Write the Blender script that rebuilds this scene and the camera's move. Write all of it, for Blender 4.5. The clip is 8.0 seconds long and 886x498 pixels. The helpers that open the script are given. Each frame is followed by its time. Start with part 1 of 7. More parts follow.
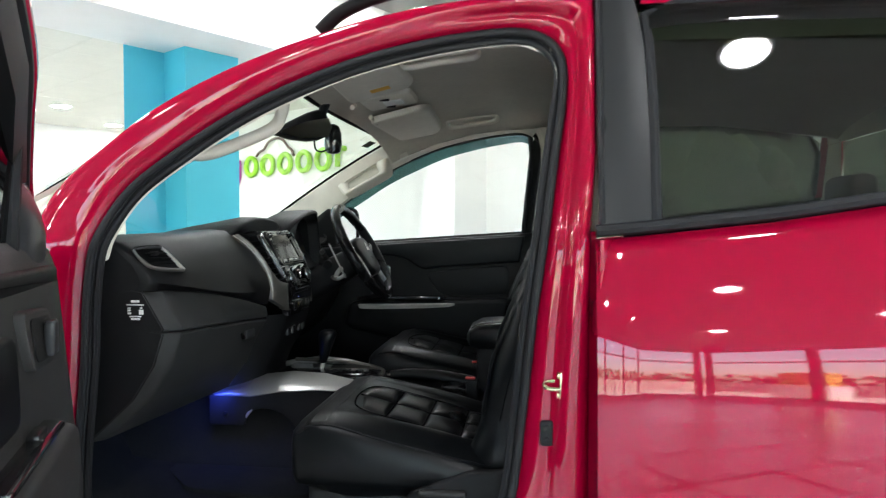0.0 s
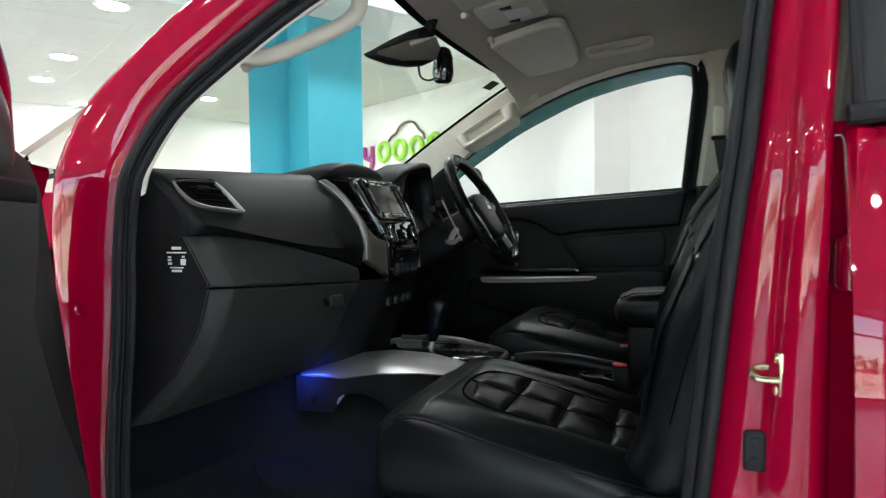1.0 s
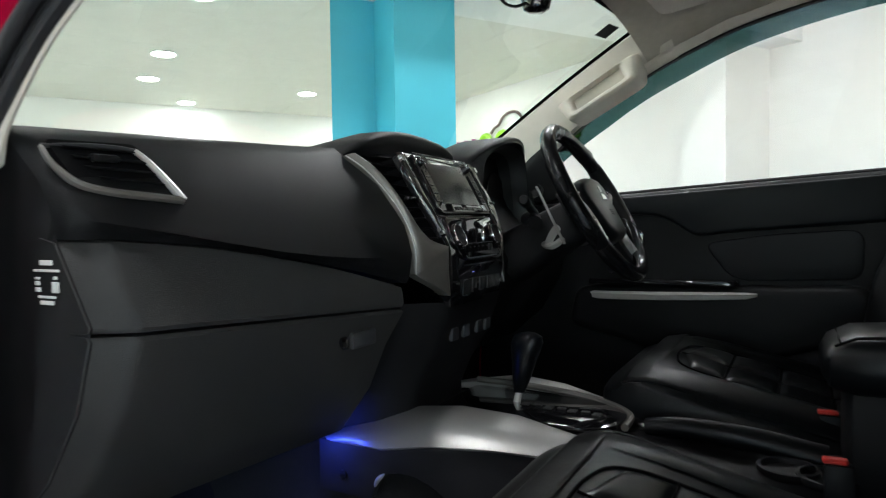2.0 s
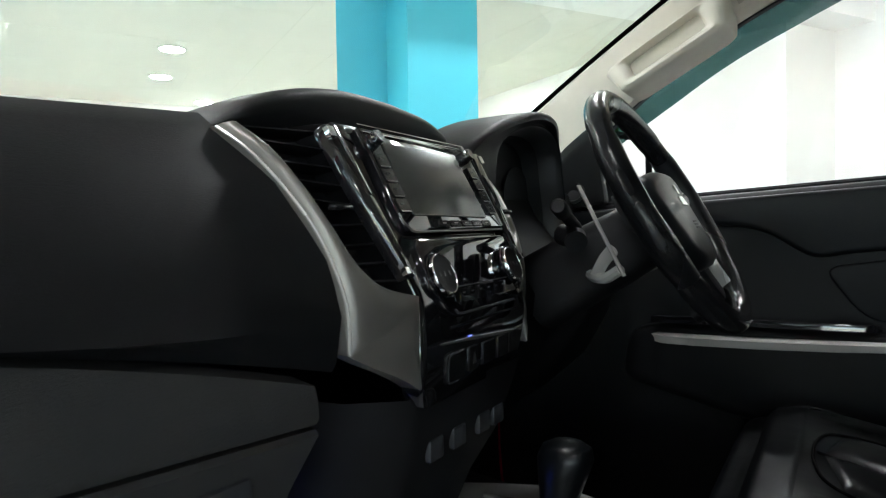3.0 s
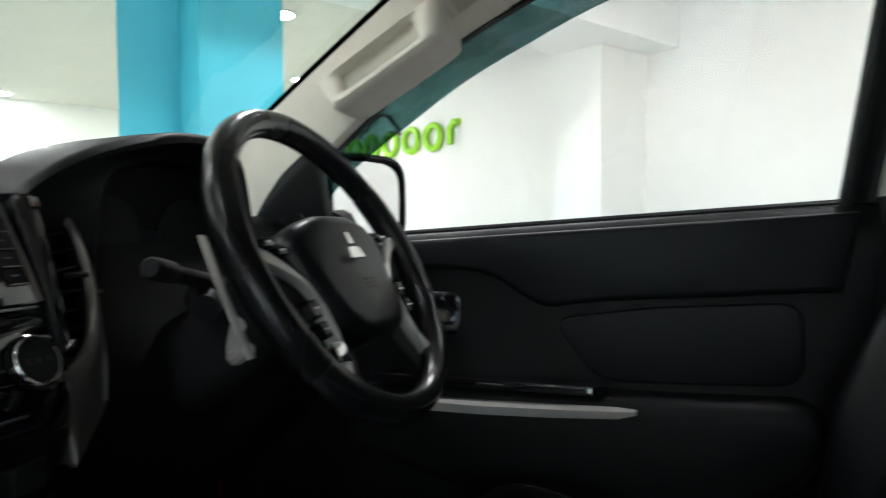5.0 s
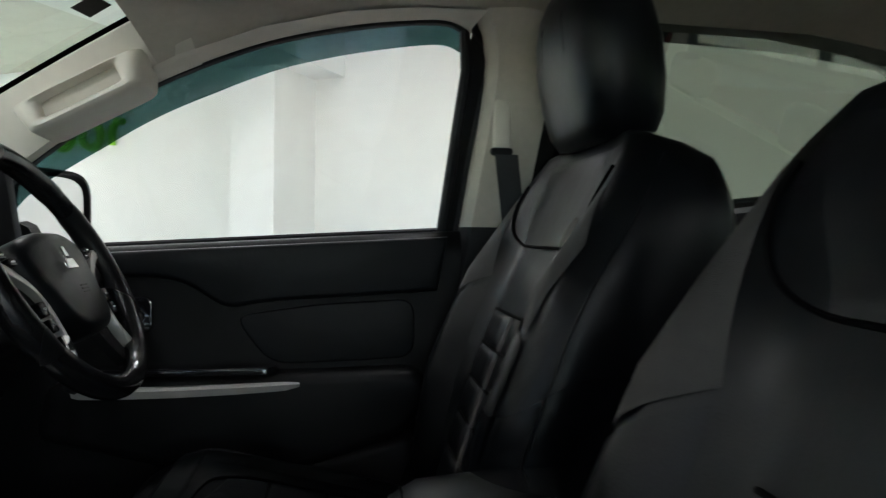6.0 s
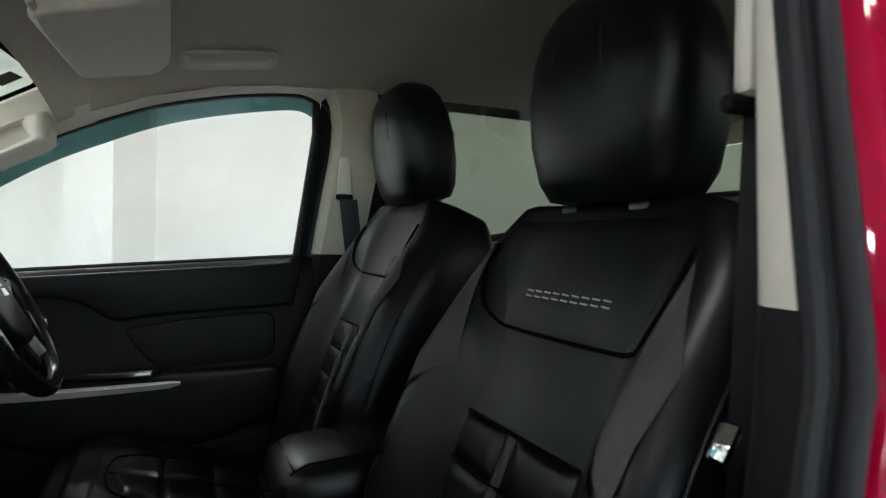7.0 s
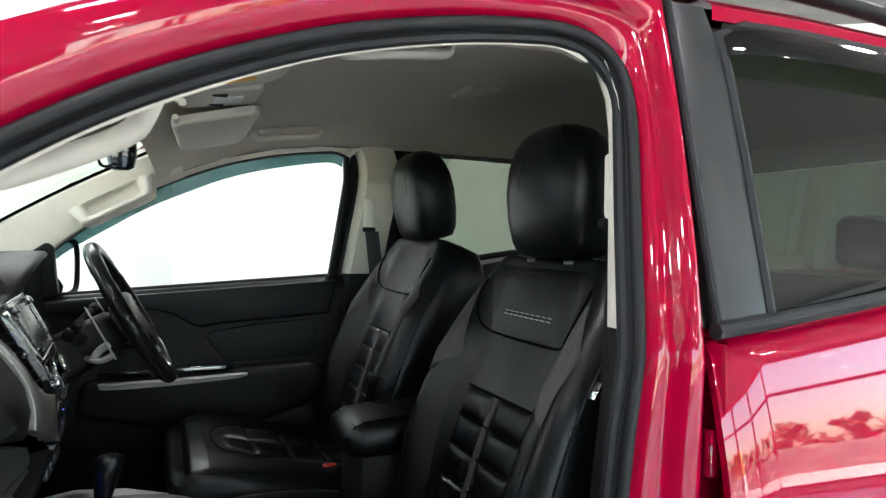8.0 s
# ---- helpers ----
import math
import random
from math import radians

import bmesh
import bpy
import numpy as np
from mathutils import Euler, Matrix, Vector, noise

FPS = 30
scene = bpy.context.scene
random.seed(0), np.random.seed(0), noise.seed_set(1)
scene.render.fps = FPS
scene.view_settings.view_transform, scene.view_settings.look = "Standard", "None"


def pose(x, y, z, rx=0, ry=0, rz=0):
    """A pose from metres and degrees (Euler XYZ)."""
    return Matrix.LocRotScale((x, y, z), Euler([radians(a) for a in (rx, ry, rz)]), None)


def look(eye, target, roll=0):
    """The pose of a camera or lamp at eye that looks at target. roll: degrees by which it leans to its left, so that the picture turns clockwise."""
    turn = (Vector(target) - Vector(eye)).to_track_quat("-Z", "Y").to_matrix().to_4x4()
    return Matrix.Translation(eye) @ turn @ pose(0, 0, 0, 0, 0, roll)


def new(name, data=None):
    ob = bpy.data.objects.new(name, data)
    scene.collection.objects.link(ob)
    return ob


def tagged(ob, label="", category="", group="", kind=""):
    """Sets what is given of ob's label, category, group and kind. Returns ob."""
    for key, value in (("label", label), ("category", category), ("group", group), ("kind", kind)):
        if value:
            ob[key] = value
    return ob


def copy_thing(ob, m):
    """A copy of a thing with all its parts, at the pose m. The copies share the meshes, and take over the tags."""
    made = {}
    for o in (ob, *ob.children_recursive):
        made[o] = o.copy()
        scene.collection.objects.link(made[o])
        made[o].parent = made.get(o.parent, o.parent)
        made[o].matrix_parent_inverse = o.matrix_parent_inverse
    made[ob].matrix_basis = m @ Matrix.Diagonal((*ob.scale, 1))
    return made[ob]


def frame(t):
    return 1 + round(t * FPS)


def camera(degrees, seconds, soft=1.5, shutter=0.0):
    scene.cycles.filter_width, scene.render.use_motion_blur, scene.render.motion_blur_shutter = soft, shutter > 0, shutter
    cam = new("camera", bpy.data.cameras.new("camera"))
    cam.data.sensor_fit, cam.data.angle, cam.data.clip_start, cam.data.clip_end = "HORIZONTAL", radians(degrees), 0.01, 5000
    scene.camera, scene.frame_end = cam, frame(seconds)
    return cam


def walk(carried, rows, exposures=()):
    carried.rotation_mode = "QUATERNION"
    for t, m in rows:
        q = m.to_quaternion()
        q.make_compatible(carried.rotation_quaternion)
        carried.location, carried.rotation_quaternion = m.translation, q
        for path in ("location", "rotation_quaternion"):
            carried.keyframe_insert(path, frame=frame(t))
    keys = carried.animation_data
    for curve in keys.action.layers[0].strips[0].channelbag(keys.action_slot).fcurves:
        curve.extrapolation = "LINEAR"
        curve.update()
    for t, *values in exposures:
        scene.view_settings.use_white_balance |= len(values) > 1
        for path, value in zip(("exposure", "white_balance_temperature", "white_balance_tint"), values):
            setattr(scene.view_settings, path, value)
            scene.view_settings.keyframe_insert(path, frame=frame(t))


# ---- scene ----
cam = camera(66.9, 8.0, soft=1.2, shutter=0.25)
PATH = [
    (0, (0.77, -2.082, 1.202), (0.521, -0.098, 1.147), -0.1),
    (0.5, (0.714, -1.901, 1.107), (0.307, 0.056, 1.039), -0.4),
    (1, (0.714, -1.649, 1.085), (0.069, 0.242, 1.011), -0.7),
    (1.5, (0.657, -1.385, 1.077), (-0.163, 0.437, 1.0), -0.7),
    (2, (0.562, -1.118, 1.083), (-0.376, 0.647, 1.005), -0.8),
    (2.2, (0.527, -1.014, 1.089), (-0.44, 0.734, 0.99), -0.5),
    (3.3, (0.34, -0.536, 1.114), (-0.695, 1.175, 1.049), -0.9),
    (3.5, (0.333, -0.48, 1.121), (-0.71, 1.225, 1.052), -0.7),
    (4, (0.345, -0.383, 1.138), (-0.696, 1.323, 1.074), -0.5),
    (4.5, (0.423, -0.327, 1.144), (-0.574, 1.406, 1.087), -0.5),
    (5, (0.52, -0.331, 1.162), (-0.122, 1.562, 1.1), -0.5),
    (5.2, (0.553, -0.352, 1.164), (0.129, 1.602, 1.124), -0.5),
    (6.3, (0.534, -0.743, 1.184), (1.032, 1.194, 1.157), 1.2),
    (6.5, (0.51, -0.805, 1.188), (1.112, 1.102, 1.166), 1.2),
    (7, (0.448, -1.021, 1.237), (1.203, 0.831, 1.216), 1.0),
    (7.5, (0.337, -1.251, 1.282), (1.12, 0.589, 1.257), 0.8),
    (8, (0.222, -1.47, 1.319), (1.004, 0.371, 1.288), 0.6),
]
walk(cam, [(t, look(eye, target, roll)) for t, eye, target, roll in PATH], exposures=[(0, 3.7), (1.0, 3.5), (1.5, 3.42), (2.2, 3.6), (3.5, 4.0), (4.5, 3.8), (5.2, 3.5), (6.5, 3.2), (7, 3.4), (8, 4.05)])

# ---------------------------------------------------------------- world and light
world = bpy.data.worlds.new("world")
scene.world = world
world.use_nodes = True
wn = world.node_tree.nodes
sky = wn.new("ShaderNodeTexSky")
sky.sky_type = "NISHITA"
sky.sun_disc = False
sky.sun_elevation, sky.sun_rotation = radians(52), radians(32)
world.node_tree.links.new(sky.outputs[0], wn["Background"].inputs[0])
wn["Background"].inputs[1].default_value = 0.15
sun = bpy.data.lights.new("sun", "SUN")
sun.energy, sun.angle, sun.color = 5.0, radians(0.55), (1.0, 0.95, 0.88)
new("sun", sun).matrix_world = Vector((math.sin(radians(32)) * math.cos(radians(52)), math.cos(radians(32)) * math.cos(radians(52)), math.sin(radians(52)))).to_track_quat("Z", "Y").to_matrix().to_4x4()

LAMP_GLOW = 15.0

# ---------------------------------------------------------------- materials


def mat(name, color, rough=0.5, metal=0.0, vary=0.08, scale=30.0, bump=0.0, bump_scale=200.0, coat=0.0, spec=0.5, wear=0.0, pieces=0.0):
    """A surface with colour variation at two scales, fine relief and uneven gloss."""
    m = bpy.data.materials.new(name)
    m.use_nodes = True
    nt = m.node_tree
    n, l = nt.nodes, nt.links
    b = n["Principled BSDF"]
    tc = n.new("ShaderNodeTexCoord")
    big, small = n.new("ShaderNodeTexNoise"), n.new("ShaderNodeTexNoise")
    big.inputs["Scale"].default_value = scale * 0.12
    small.inputs["Scale"].default_value = scale
    small.inputs["Detail"].default_value = 6
    for t in (big, small):
        l.new(tc.outputs["Object"], t.inputs["Vector"])
    add = n.new("ShaderNodeMath")
    add.operation = "ADD"
    l.new(big.outputs["Fac"], add.inputs[0])
    l.new(small.outputs["Fac"], add.inputs[1])
    mr = n.new("ShaderNodeMapRange")
    mr.inputs["From Min"].default_value, mr.inputs["From Max"].default_value = 0.6, 1.4
    mr.inputs["To Min"].default_value, mr.inputs["To Max"].default_value = 1 - vary, 1 + vary
    l.new(add.outputs[0], mr.inputs["Value"])
    value = mr.outputs["Result"]
    if pieces:
        oi = n.new("ShaderNodeObjectInfo")
        m2 = n.new("ShaderNodeMapRange")
        m2.inputs["To Min"].default_value, m2.inputs["To Max"].default_value = 1 - pieces, 1 + pieces
        l.new(oi.outputs["Random"], m2.inputs["Value"])
        mm = n.new("ShaderNodeMath")
        mm.operation = "MULTIPLY"
        l.new(value, mm.inputs[0])
        l.new(m2.outputs["Result"], mm.inputs[1])
        value = mm.outputs[0]
    mix = n.new("ShaderNodeVectorMath")
    mix.operation = "SCALE"
    mix.inputs[0].default_value = color
    l.new(value, mix.inputs["Scale"])
    l.new(mix.outputs[0], b.inputs["Base Color"])
    rr = n.new("ShaderNodeMapRange")
    rr.inputs["From Min"].default_value, rr.inputs["From Max"].default_value = 0.3, 0.7
    rr.inputs["To Min"].default_value, rr.inputs["To Max"].default_value = max(0.01, rough - 0.08 - wear), min(1, rough + 0.08 + wear)
    if rough < 0.12:
        rr.inputs["To Min"].default_value, rr.inputs["To Max"].default_value = rough * 0.8, rough * 1.3
    l.new(big.outputs["Fac"], rr.inputs["Value"])
    l.new(rr.outputs["Result"], b.inputs["Roughness"])
    b.inputs["Metallic"].default_value = metal
    b.inputs["Specular IOR Level"].default_value = spec
    b.inputs["Coat Weight"].default_value = coat
    b.inputs["Coat Roughness"].default_value = 0.03
    if bump:
        nz = n.new("ShaderNodeTexNoise")
        nz.inputs["Scale"].default_value = bump_scale
        nz.inputs["Detail"].default_value = 4
        l.new(tc.outputs["Object"], nz.inputs["Vector"])
        bp = n.new("ShaderNodeBump")
        bp.inputs["Strength"].default_value = bump
        bp.inputs["Distance"].default_value = 0.002
        l.new(nz.outputs["Fac"], bp.inputs["Height"])
        l.new(bp.outputs[0], b.inputs["Normal"])
    return m


def leather(name, color, rough, bump=0.16):
    """Grained leather: cells of a voronoi as pores over soft folds."""
    m = mat(name, color, rough, vary=0.12, scale=14, wear=0.06, spec=0.225)
    n, l = m.node_tree.nodes, m.node_tree.links
    tc = n.new("ShaderNodeTexCoord")
    vo, nz = n.new("ShaderNodeTexVoronoi"), n.new("ShaderNodeTexNoise")
    vo.inputs["Scale"].default_value = 420
    nz.inputs["Scale"].default_value = 16
    nz.inputs["Detail"].default_value = 3
    l.new(tc.outputs["Object"], vo.inputs["Vector"])
    l.new(tc.outputs["Object"], nz.inputs["Vector"])
    b1, b2 = n.new("ShaderNodeBump"), n.new("ShaderNodeBump")
    b1.inputs["Strength"].default_value, b1.inputs["Distance"].default_value = bump, 0.0005
    b2.inputs["Strength"].default_value, b2.inputs["Distance"].default_value = 0.12, 0.008
    l.new(nz.outputs["Fac"], b2.inputs["Height"])
    l.new(vo.outputs["Distance"], b1.inputs["Height"])
    l.new(b2.outputs[0], b1.inputs["Normal"])
    l.new(b1.outputs[0], n["Principled BSDF"].inputs["Normal"])
    return m


def glass(name, tint, gloss=1.0):
    """A thin pane: light passes with its tint, the gloss grows at grazing angles."""
    m = bpy.data.materials.new(name)
    m.use_nodes = True
    n, l = m.node_tree.nodes, m.node_tree.links
    n.remove(n["Principled BSDF"])
    tr, gl, mx, fr = n.new("ShaderNodeBsdfTransparent"), n.new("ShaderNodeBsdfGlossy"), n.new("ShaderNodeMixShader"), n.new("ShaderNodeLayerWeight")
    tr.inputs[0].default_value = (*tint, 1)
    gl.inputs["Roughness"].default_value = 0.02
    gl.inputs[0].default_value = (gloss, gloss, gloss, 1)
    fr.inputs["Blend"].default_value = 0.5
    po, ma = n.new("ShaderNodeMath"), n.new("ShaderNodeMath")
    po.operation, ma.operation = "POWER", "MULTIPLY_ADD"
    po.inputs[1].default_value = 5.0
    ma.inputs[1].default_value, ma.inputs[2].default_value = 0.9, 0.075
    l.new(fr.outputs["Facing"], po.inputs[0])
    l.new(po.outputs[0], ma.inputs[0])
    l.new(ma.outputs[0], mx.inputs[0])
    l.new(tr.outputs[0], mx.inputs[1])
    l.new(gl.outputs[0], mx.inputs[2])
    l.new(mx.outputs[0], n["Material Output"].inputs[0])
    return m


def glow(name, color, strength):
    m = bpy.data.materials.new(name)
    m.use_nodes = True
    b = m.node_tree.nodes["Principled BSDF"]
    b.inputs["Base Color"].default_value = (0.8, 0.8, 0.8, 1)
    b.inputs["Emission Color"].default_value = (*color, 1)
    b.inputs["Emission Strength"].default_value = strength
    return m


RED = mat("red_paint", (0.288, 0.0006, 0.0225), 0.4, vary=0.02, scale=15, coat=1.0, spec=0.0)
RUBBER = mat("black_rubber", (0.013, 0.013, 0.015), 0.6, vary=0.2, bump=0.15, spec=0.22)
BLACK = mat("black_plastic", (0.0075, 0.0075, 0.0083), 0.5, vary=0.15, bump=0.25, bump_scale=900, spec=0.16)
DASH = mat("grained_dash_skin", (0.005, 0.0052, 0.0058), 0.45, vary=0.15, bump=0.22, bump_scale=900, spec=0.17)
GREY = mat("dark_grey_plastic", (0.0235, 0.0232, 0.0232), 0.55, vary=0.1, bump=0.35, bump_scale=800, spec=0.32)
KEY = mat("gloss_black_key", (0.007, 0.007, 0.0076), 0.2, vary=0.1, scale=8)
GLOSS = mat("gloss_black", (0.006, 0.006, 0.007), 0.05, vary=0.1, coat=0.6, scale=8)
SATIN = mat("satin_black", (0.032, 0.033, 0.036), 0.34, vary=0.08, bump=0.05, spec=0.35)
PILLAR_FILM = mat("satin_pillar_film", (0.018, 0.0185, 0.02), 0.3, vary=0.06, bump=0.02, spec=0.3)
BEZEL = mat("satin_bezel_skin", (0.012, 0.0122, 0.013), 0.36, vary=0.1, bump=0.1, bump_scale=900, spec=0.4)
RIM_CAP = mat("smooth_rim_cap", (0.008, 0.008, 0.0085), 0.2, vary=0.08, spec=0.45)
SILVER = mat("satin_silver_paint", (0.155, 0.147, 0.134), 0.42, metal=0.6, vary=0.02, scale=12)
PADDLE = mat("bright_satin_paint", (0.52, 0.51, 0.49), 0.32, metal=0.4, vary=0.02, scale=12)
CONSOLE = mat("brushed_console_silver", (0.44, 0.435, 0.42), 0.43, metal=0.6, vary=0.03, scale=14)
CHROME = mat("chrome", (0.78, 0.78, 0.78), 0.07, metal=1.0, vary=0.03)
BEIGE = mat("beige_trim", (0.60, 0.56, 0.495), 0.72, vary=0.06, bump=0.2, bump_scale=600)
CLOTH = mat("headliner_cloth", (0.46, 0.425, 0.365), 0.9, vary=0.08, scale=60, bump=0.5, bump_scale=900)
LEATHER = leather("black_leather", (0.0024, 0.003, 0.0037), 0.37)
RIM_LEATHER = leather("smooth_rim_leather", (0.006, 0.0062, 0.0068), 0.3, 0.15)
LEATHER_SOFT = leather("matt_leather", (0.0036, 0.0045, 0.0056), 0.42)
SUEDE = mat("grey_suede", (0.036, 0.034, 0.032), 0.85, vary=0.15, scale=80, bump=0.4, bump_scale=700)
# near-black: paints groove shade along seat seams; also the printed screen border
NEAR_BLACK = mat("matt_near_black", (0.002, 0.002, 0.0022), 0.85, vary=0.1, spec=0.05)
BADGE = mat("silver_thread", (0.6, 0.58, 0.55), 0.35, metal=0.5)
CHEEK_PLASTIC = mat("matt_cheek_plastic", (0.02, 0.02, 0.022), 0.6, vary=0.1, bump=0.3, bump_scale=800, spec=0.1)
MAT = mat("woven_mat", (0.02, 0.02, 0.022), 0.95, vary=0.3, scale=120, bump=0.8, bump_scale=400)
CARPET = mat("black_carpet", (0.012, 0.012, 0.014), 0.95, vary=0.3, scale=150, bump=0.8, bump_scale=500)
STEEL = mat("zinc_steel", (0.62, 0.55, 0.38), 0.28, metal=1.0)
WEB = mat("seat_belt_web", (0.012, 0.012, 0.013), 0.7, vary=0.2, bump=0.5, bump_scale=900)
WHITE_PRINT = mat("white_print", (0.7, 0.7, 0.68), 0.6)
YELLOW_PRINT = mat("amber_print", (0.75, 0.42, 0.05), 0.6)
RED_PLASTIC = mat("red_plastic", (0.45, 0.02, 0.015), 0.4)
DIAL = mat("dark_instrument_face", (0.004, 0.004, 0.0045), 0.5, vary=0.1, spec=0.08)
SCREEN = mat("dark_display", (0.03, 0.032, 0.029), 0.24, vary=0.03, scale=8, spec=1.0)
WINDSCREEN = glass("windscreen_glass", (0.86, 0.93, 0.86))
CLEAR = glass("clear_side_glass", (0.95, 0.97, 0.96), 0.35)
PRIVACY = glass("privacy_glass", (0.17, 0.2, 0.16))
TEAL = glass("smoked_teal_acrylic", (0.05, 0.115, 0.115), 0.6)
SMOKE = glass("smoked_acrylic", (0.05, 0.05, 0.05))
MIRROR = mat("mirror_glass", (0.85, 0.85, 0.85), 0.02, metal=1.0, vary=0.01)
PLASTER = mat("white_plaster", (0.8, 0.8, 0.78), 0.75, vary=0.03, scale=6, bump=0.1, bump_scale=120)
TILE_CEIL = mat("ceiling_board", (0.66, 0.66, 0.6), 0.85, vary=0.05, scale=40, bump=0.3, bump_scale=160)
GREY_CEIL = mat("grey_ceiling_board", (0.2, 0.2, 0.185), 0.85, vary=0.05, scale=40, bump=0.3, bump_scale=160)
BLUE = mat("blue_column_paint", (0.055, 0.44, 0.60), 0.5, vary=0.05, scale=5, bump=0.1, bump_scale=100)
FLOOR_TILE = mat("polished_floor_tile", (0.76, 0.75, 0.72), 0.24, vary=0.06, scale=10, pieces=0.04)
GROUT = mat("grout", (0.05, 0.048, 0.046), 0.9)
FRAME_ALU = mat("dark_window_frame", (0.05, 0.05, 0.055), 0.4, metal=0.3)
PAVING = mat("pale_paving", (0.52, 0.50, 0.46), 0.9, vary=0.3, scale=3, bump=0.5, bump_scale=30)
STONE = mat("garden_wall_stone", (0.42, 0.38, 0.32), 0.9, vary=0.4, scale=9, bump=0.8, bump_scale=20)
HEDGE = mat("hedge_leaf", (0.07, 0.10, 0.035), 0.6, vary=0.4, scale=20)
GREEN_SIGN = mat("lime_sign", (0.3, 0.62, 0.03), 0.4)
PURPLE_SIGN = mat("magenta_sign", (0.36, 0.03, 0.22), 0.4)
BROWN_SIGN = mat("brown_sign", (0.11, 0.06, 0.05), 0.4)
AMBER_BOX = mat("amber_card", (0.75, 0.38, 0.03), 0.5)
TYRE = mat("tyre_rubber", (0.02, 0.02, 0.02), 0.8, bump=0.4)
LAMP = glow("lamp_diffuser", (0.95, 0.97, 1.0), LAMP_GLOW)
BLUE_LED = glow("blue_footwell_led", (0.02, 0.06, 1.0), 0.12)

# ---------------------------------------------------------------- mesh tools


def finish(name, bm, material, parent=None, label="", angle=40, smooth=True):
    bmesh.ops.remove_doubles(bm, verts=bm.verts, dist=1e-5)
    bmesh.ops.recalc_face_normals(bm, faces=bm.faces)
    me = bpy.data.meshes.new(name)
    bm.to_mesh(me)
    bm.free()
    me.materials.append(material)
    if smooth:
        me.shade_smooth()
        me.set_sharp_from_angle(angle=radians(angle))
    ob = new(name, me)
    ob.parent = parent
    if label:
        ob["label"] = label
    return ob


def part(name, bm, material, parent, label="", angle=40):
    return finish(name, bm, material, parent, label, angle)


def cr(points, per=6, closed=False):
    """A Catmull-Rom curve through points of any dimension."""
    p = [np.array(q, float) for q in points]
    n = len(p)
    out = []
    for i in range(n if closed else n - 1):
        if closed:
            a, b, c, d = p[i - 1], p[i], p[(i + 1) % n], p[(i + 2) % n]
        else:
            a, b, c, d = p[max(i - 1, 0)], p[i], p[i + 1], p[min(i + 2, n - 1)]
        for k in range(per):
            t = k / per
            out.append(0.5 * (2 * b + (c - a) * t + (2 * a - 5 * b + 4 * c - d) * t * t + (3 * b - a - 3 * c + d) * t ** 3))
    if not closed:
        out.append(p[-1])
    return out


def loft(bm, rings, ring_closed=False, closed=False, caps=False):
    """Faces between rows of points."""
    rows = [[bm.verts.new(tuple(map(float, q))) for q in r] for r in rings]
    n = len(rows[0])
    for i in range(len(rows) if closed else len(rows) - 1):
        a, b = rows[i], rows[(i + 1) % len(rows)]
        for j in range(n if ring_closed else n - 1):
            k = (j + 1) % n
            try:
                bm.faces.new((a[j], a[k], b[k], b[j]))
            except ValueError:
                pass
    if caps:
        for r in (rows[0], rows[-1]):
            try:
                bm.faces.new(r)
            except ValueError:
                pass
    return bm


def tube(bm, path, radius, seg=8, closed=False, flat=1.0, side=None):
    """A round (or flattened) bar along a path."""
    p = [Vector(tuple(map(float, q))) for q in path]
    n = len(p)
    rings = []
    ref = Vector(side) if side else None
    up = None
    for i in range(n):
        a = p[i - 1] if (i or closed) else p[0]
        b = p[(i + 1) % n] if (i < n - 1 or closed) else p[-1]
        t = (b - a).normalized()
        if ref is not None:
            s = ref - t * ref.dot(t)
        elif up is None:
            s = t.orthogonal()
        else:
            s = up - t * up.dot(t)
        s.normalize()
        up = s
        w = t.cross(s)
        r = radius(i / max(n - 1, 1)) if callable(radius) else radius
        rings.append([p[i] + s * (r * flat * math.cos(2 * math.pi * k / seg)) + w * (r * math.sin(2 * math.pi * k / seg)) for k in range(seg)])
    return loft(bm, rings, True, closed, not closed)


def box(bm, size, at=(0, 0, 0), bevel=0.0, seg=2, m=None):
    """A box with rounded edges."""
    r = bmesh.ops.create_cube(bm, size=1.0)
    vs = r["verts"]
    mm = (m or Matrix.Identity(4)) @ Matrix.Translation(at) @ Matrix.Diagonal((*size, 1))
    for v in vs:
        v.co = mm @ v.co
    if bevel:
        es = list({e for v in vs for e in v.link_edges})
        bmesh.ops.bevel(bm, geom=es, offset=bevel, segments=seg, affect="EDGES", profile=0.5, clamp_overlap=True)
    return bm


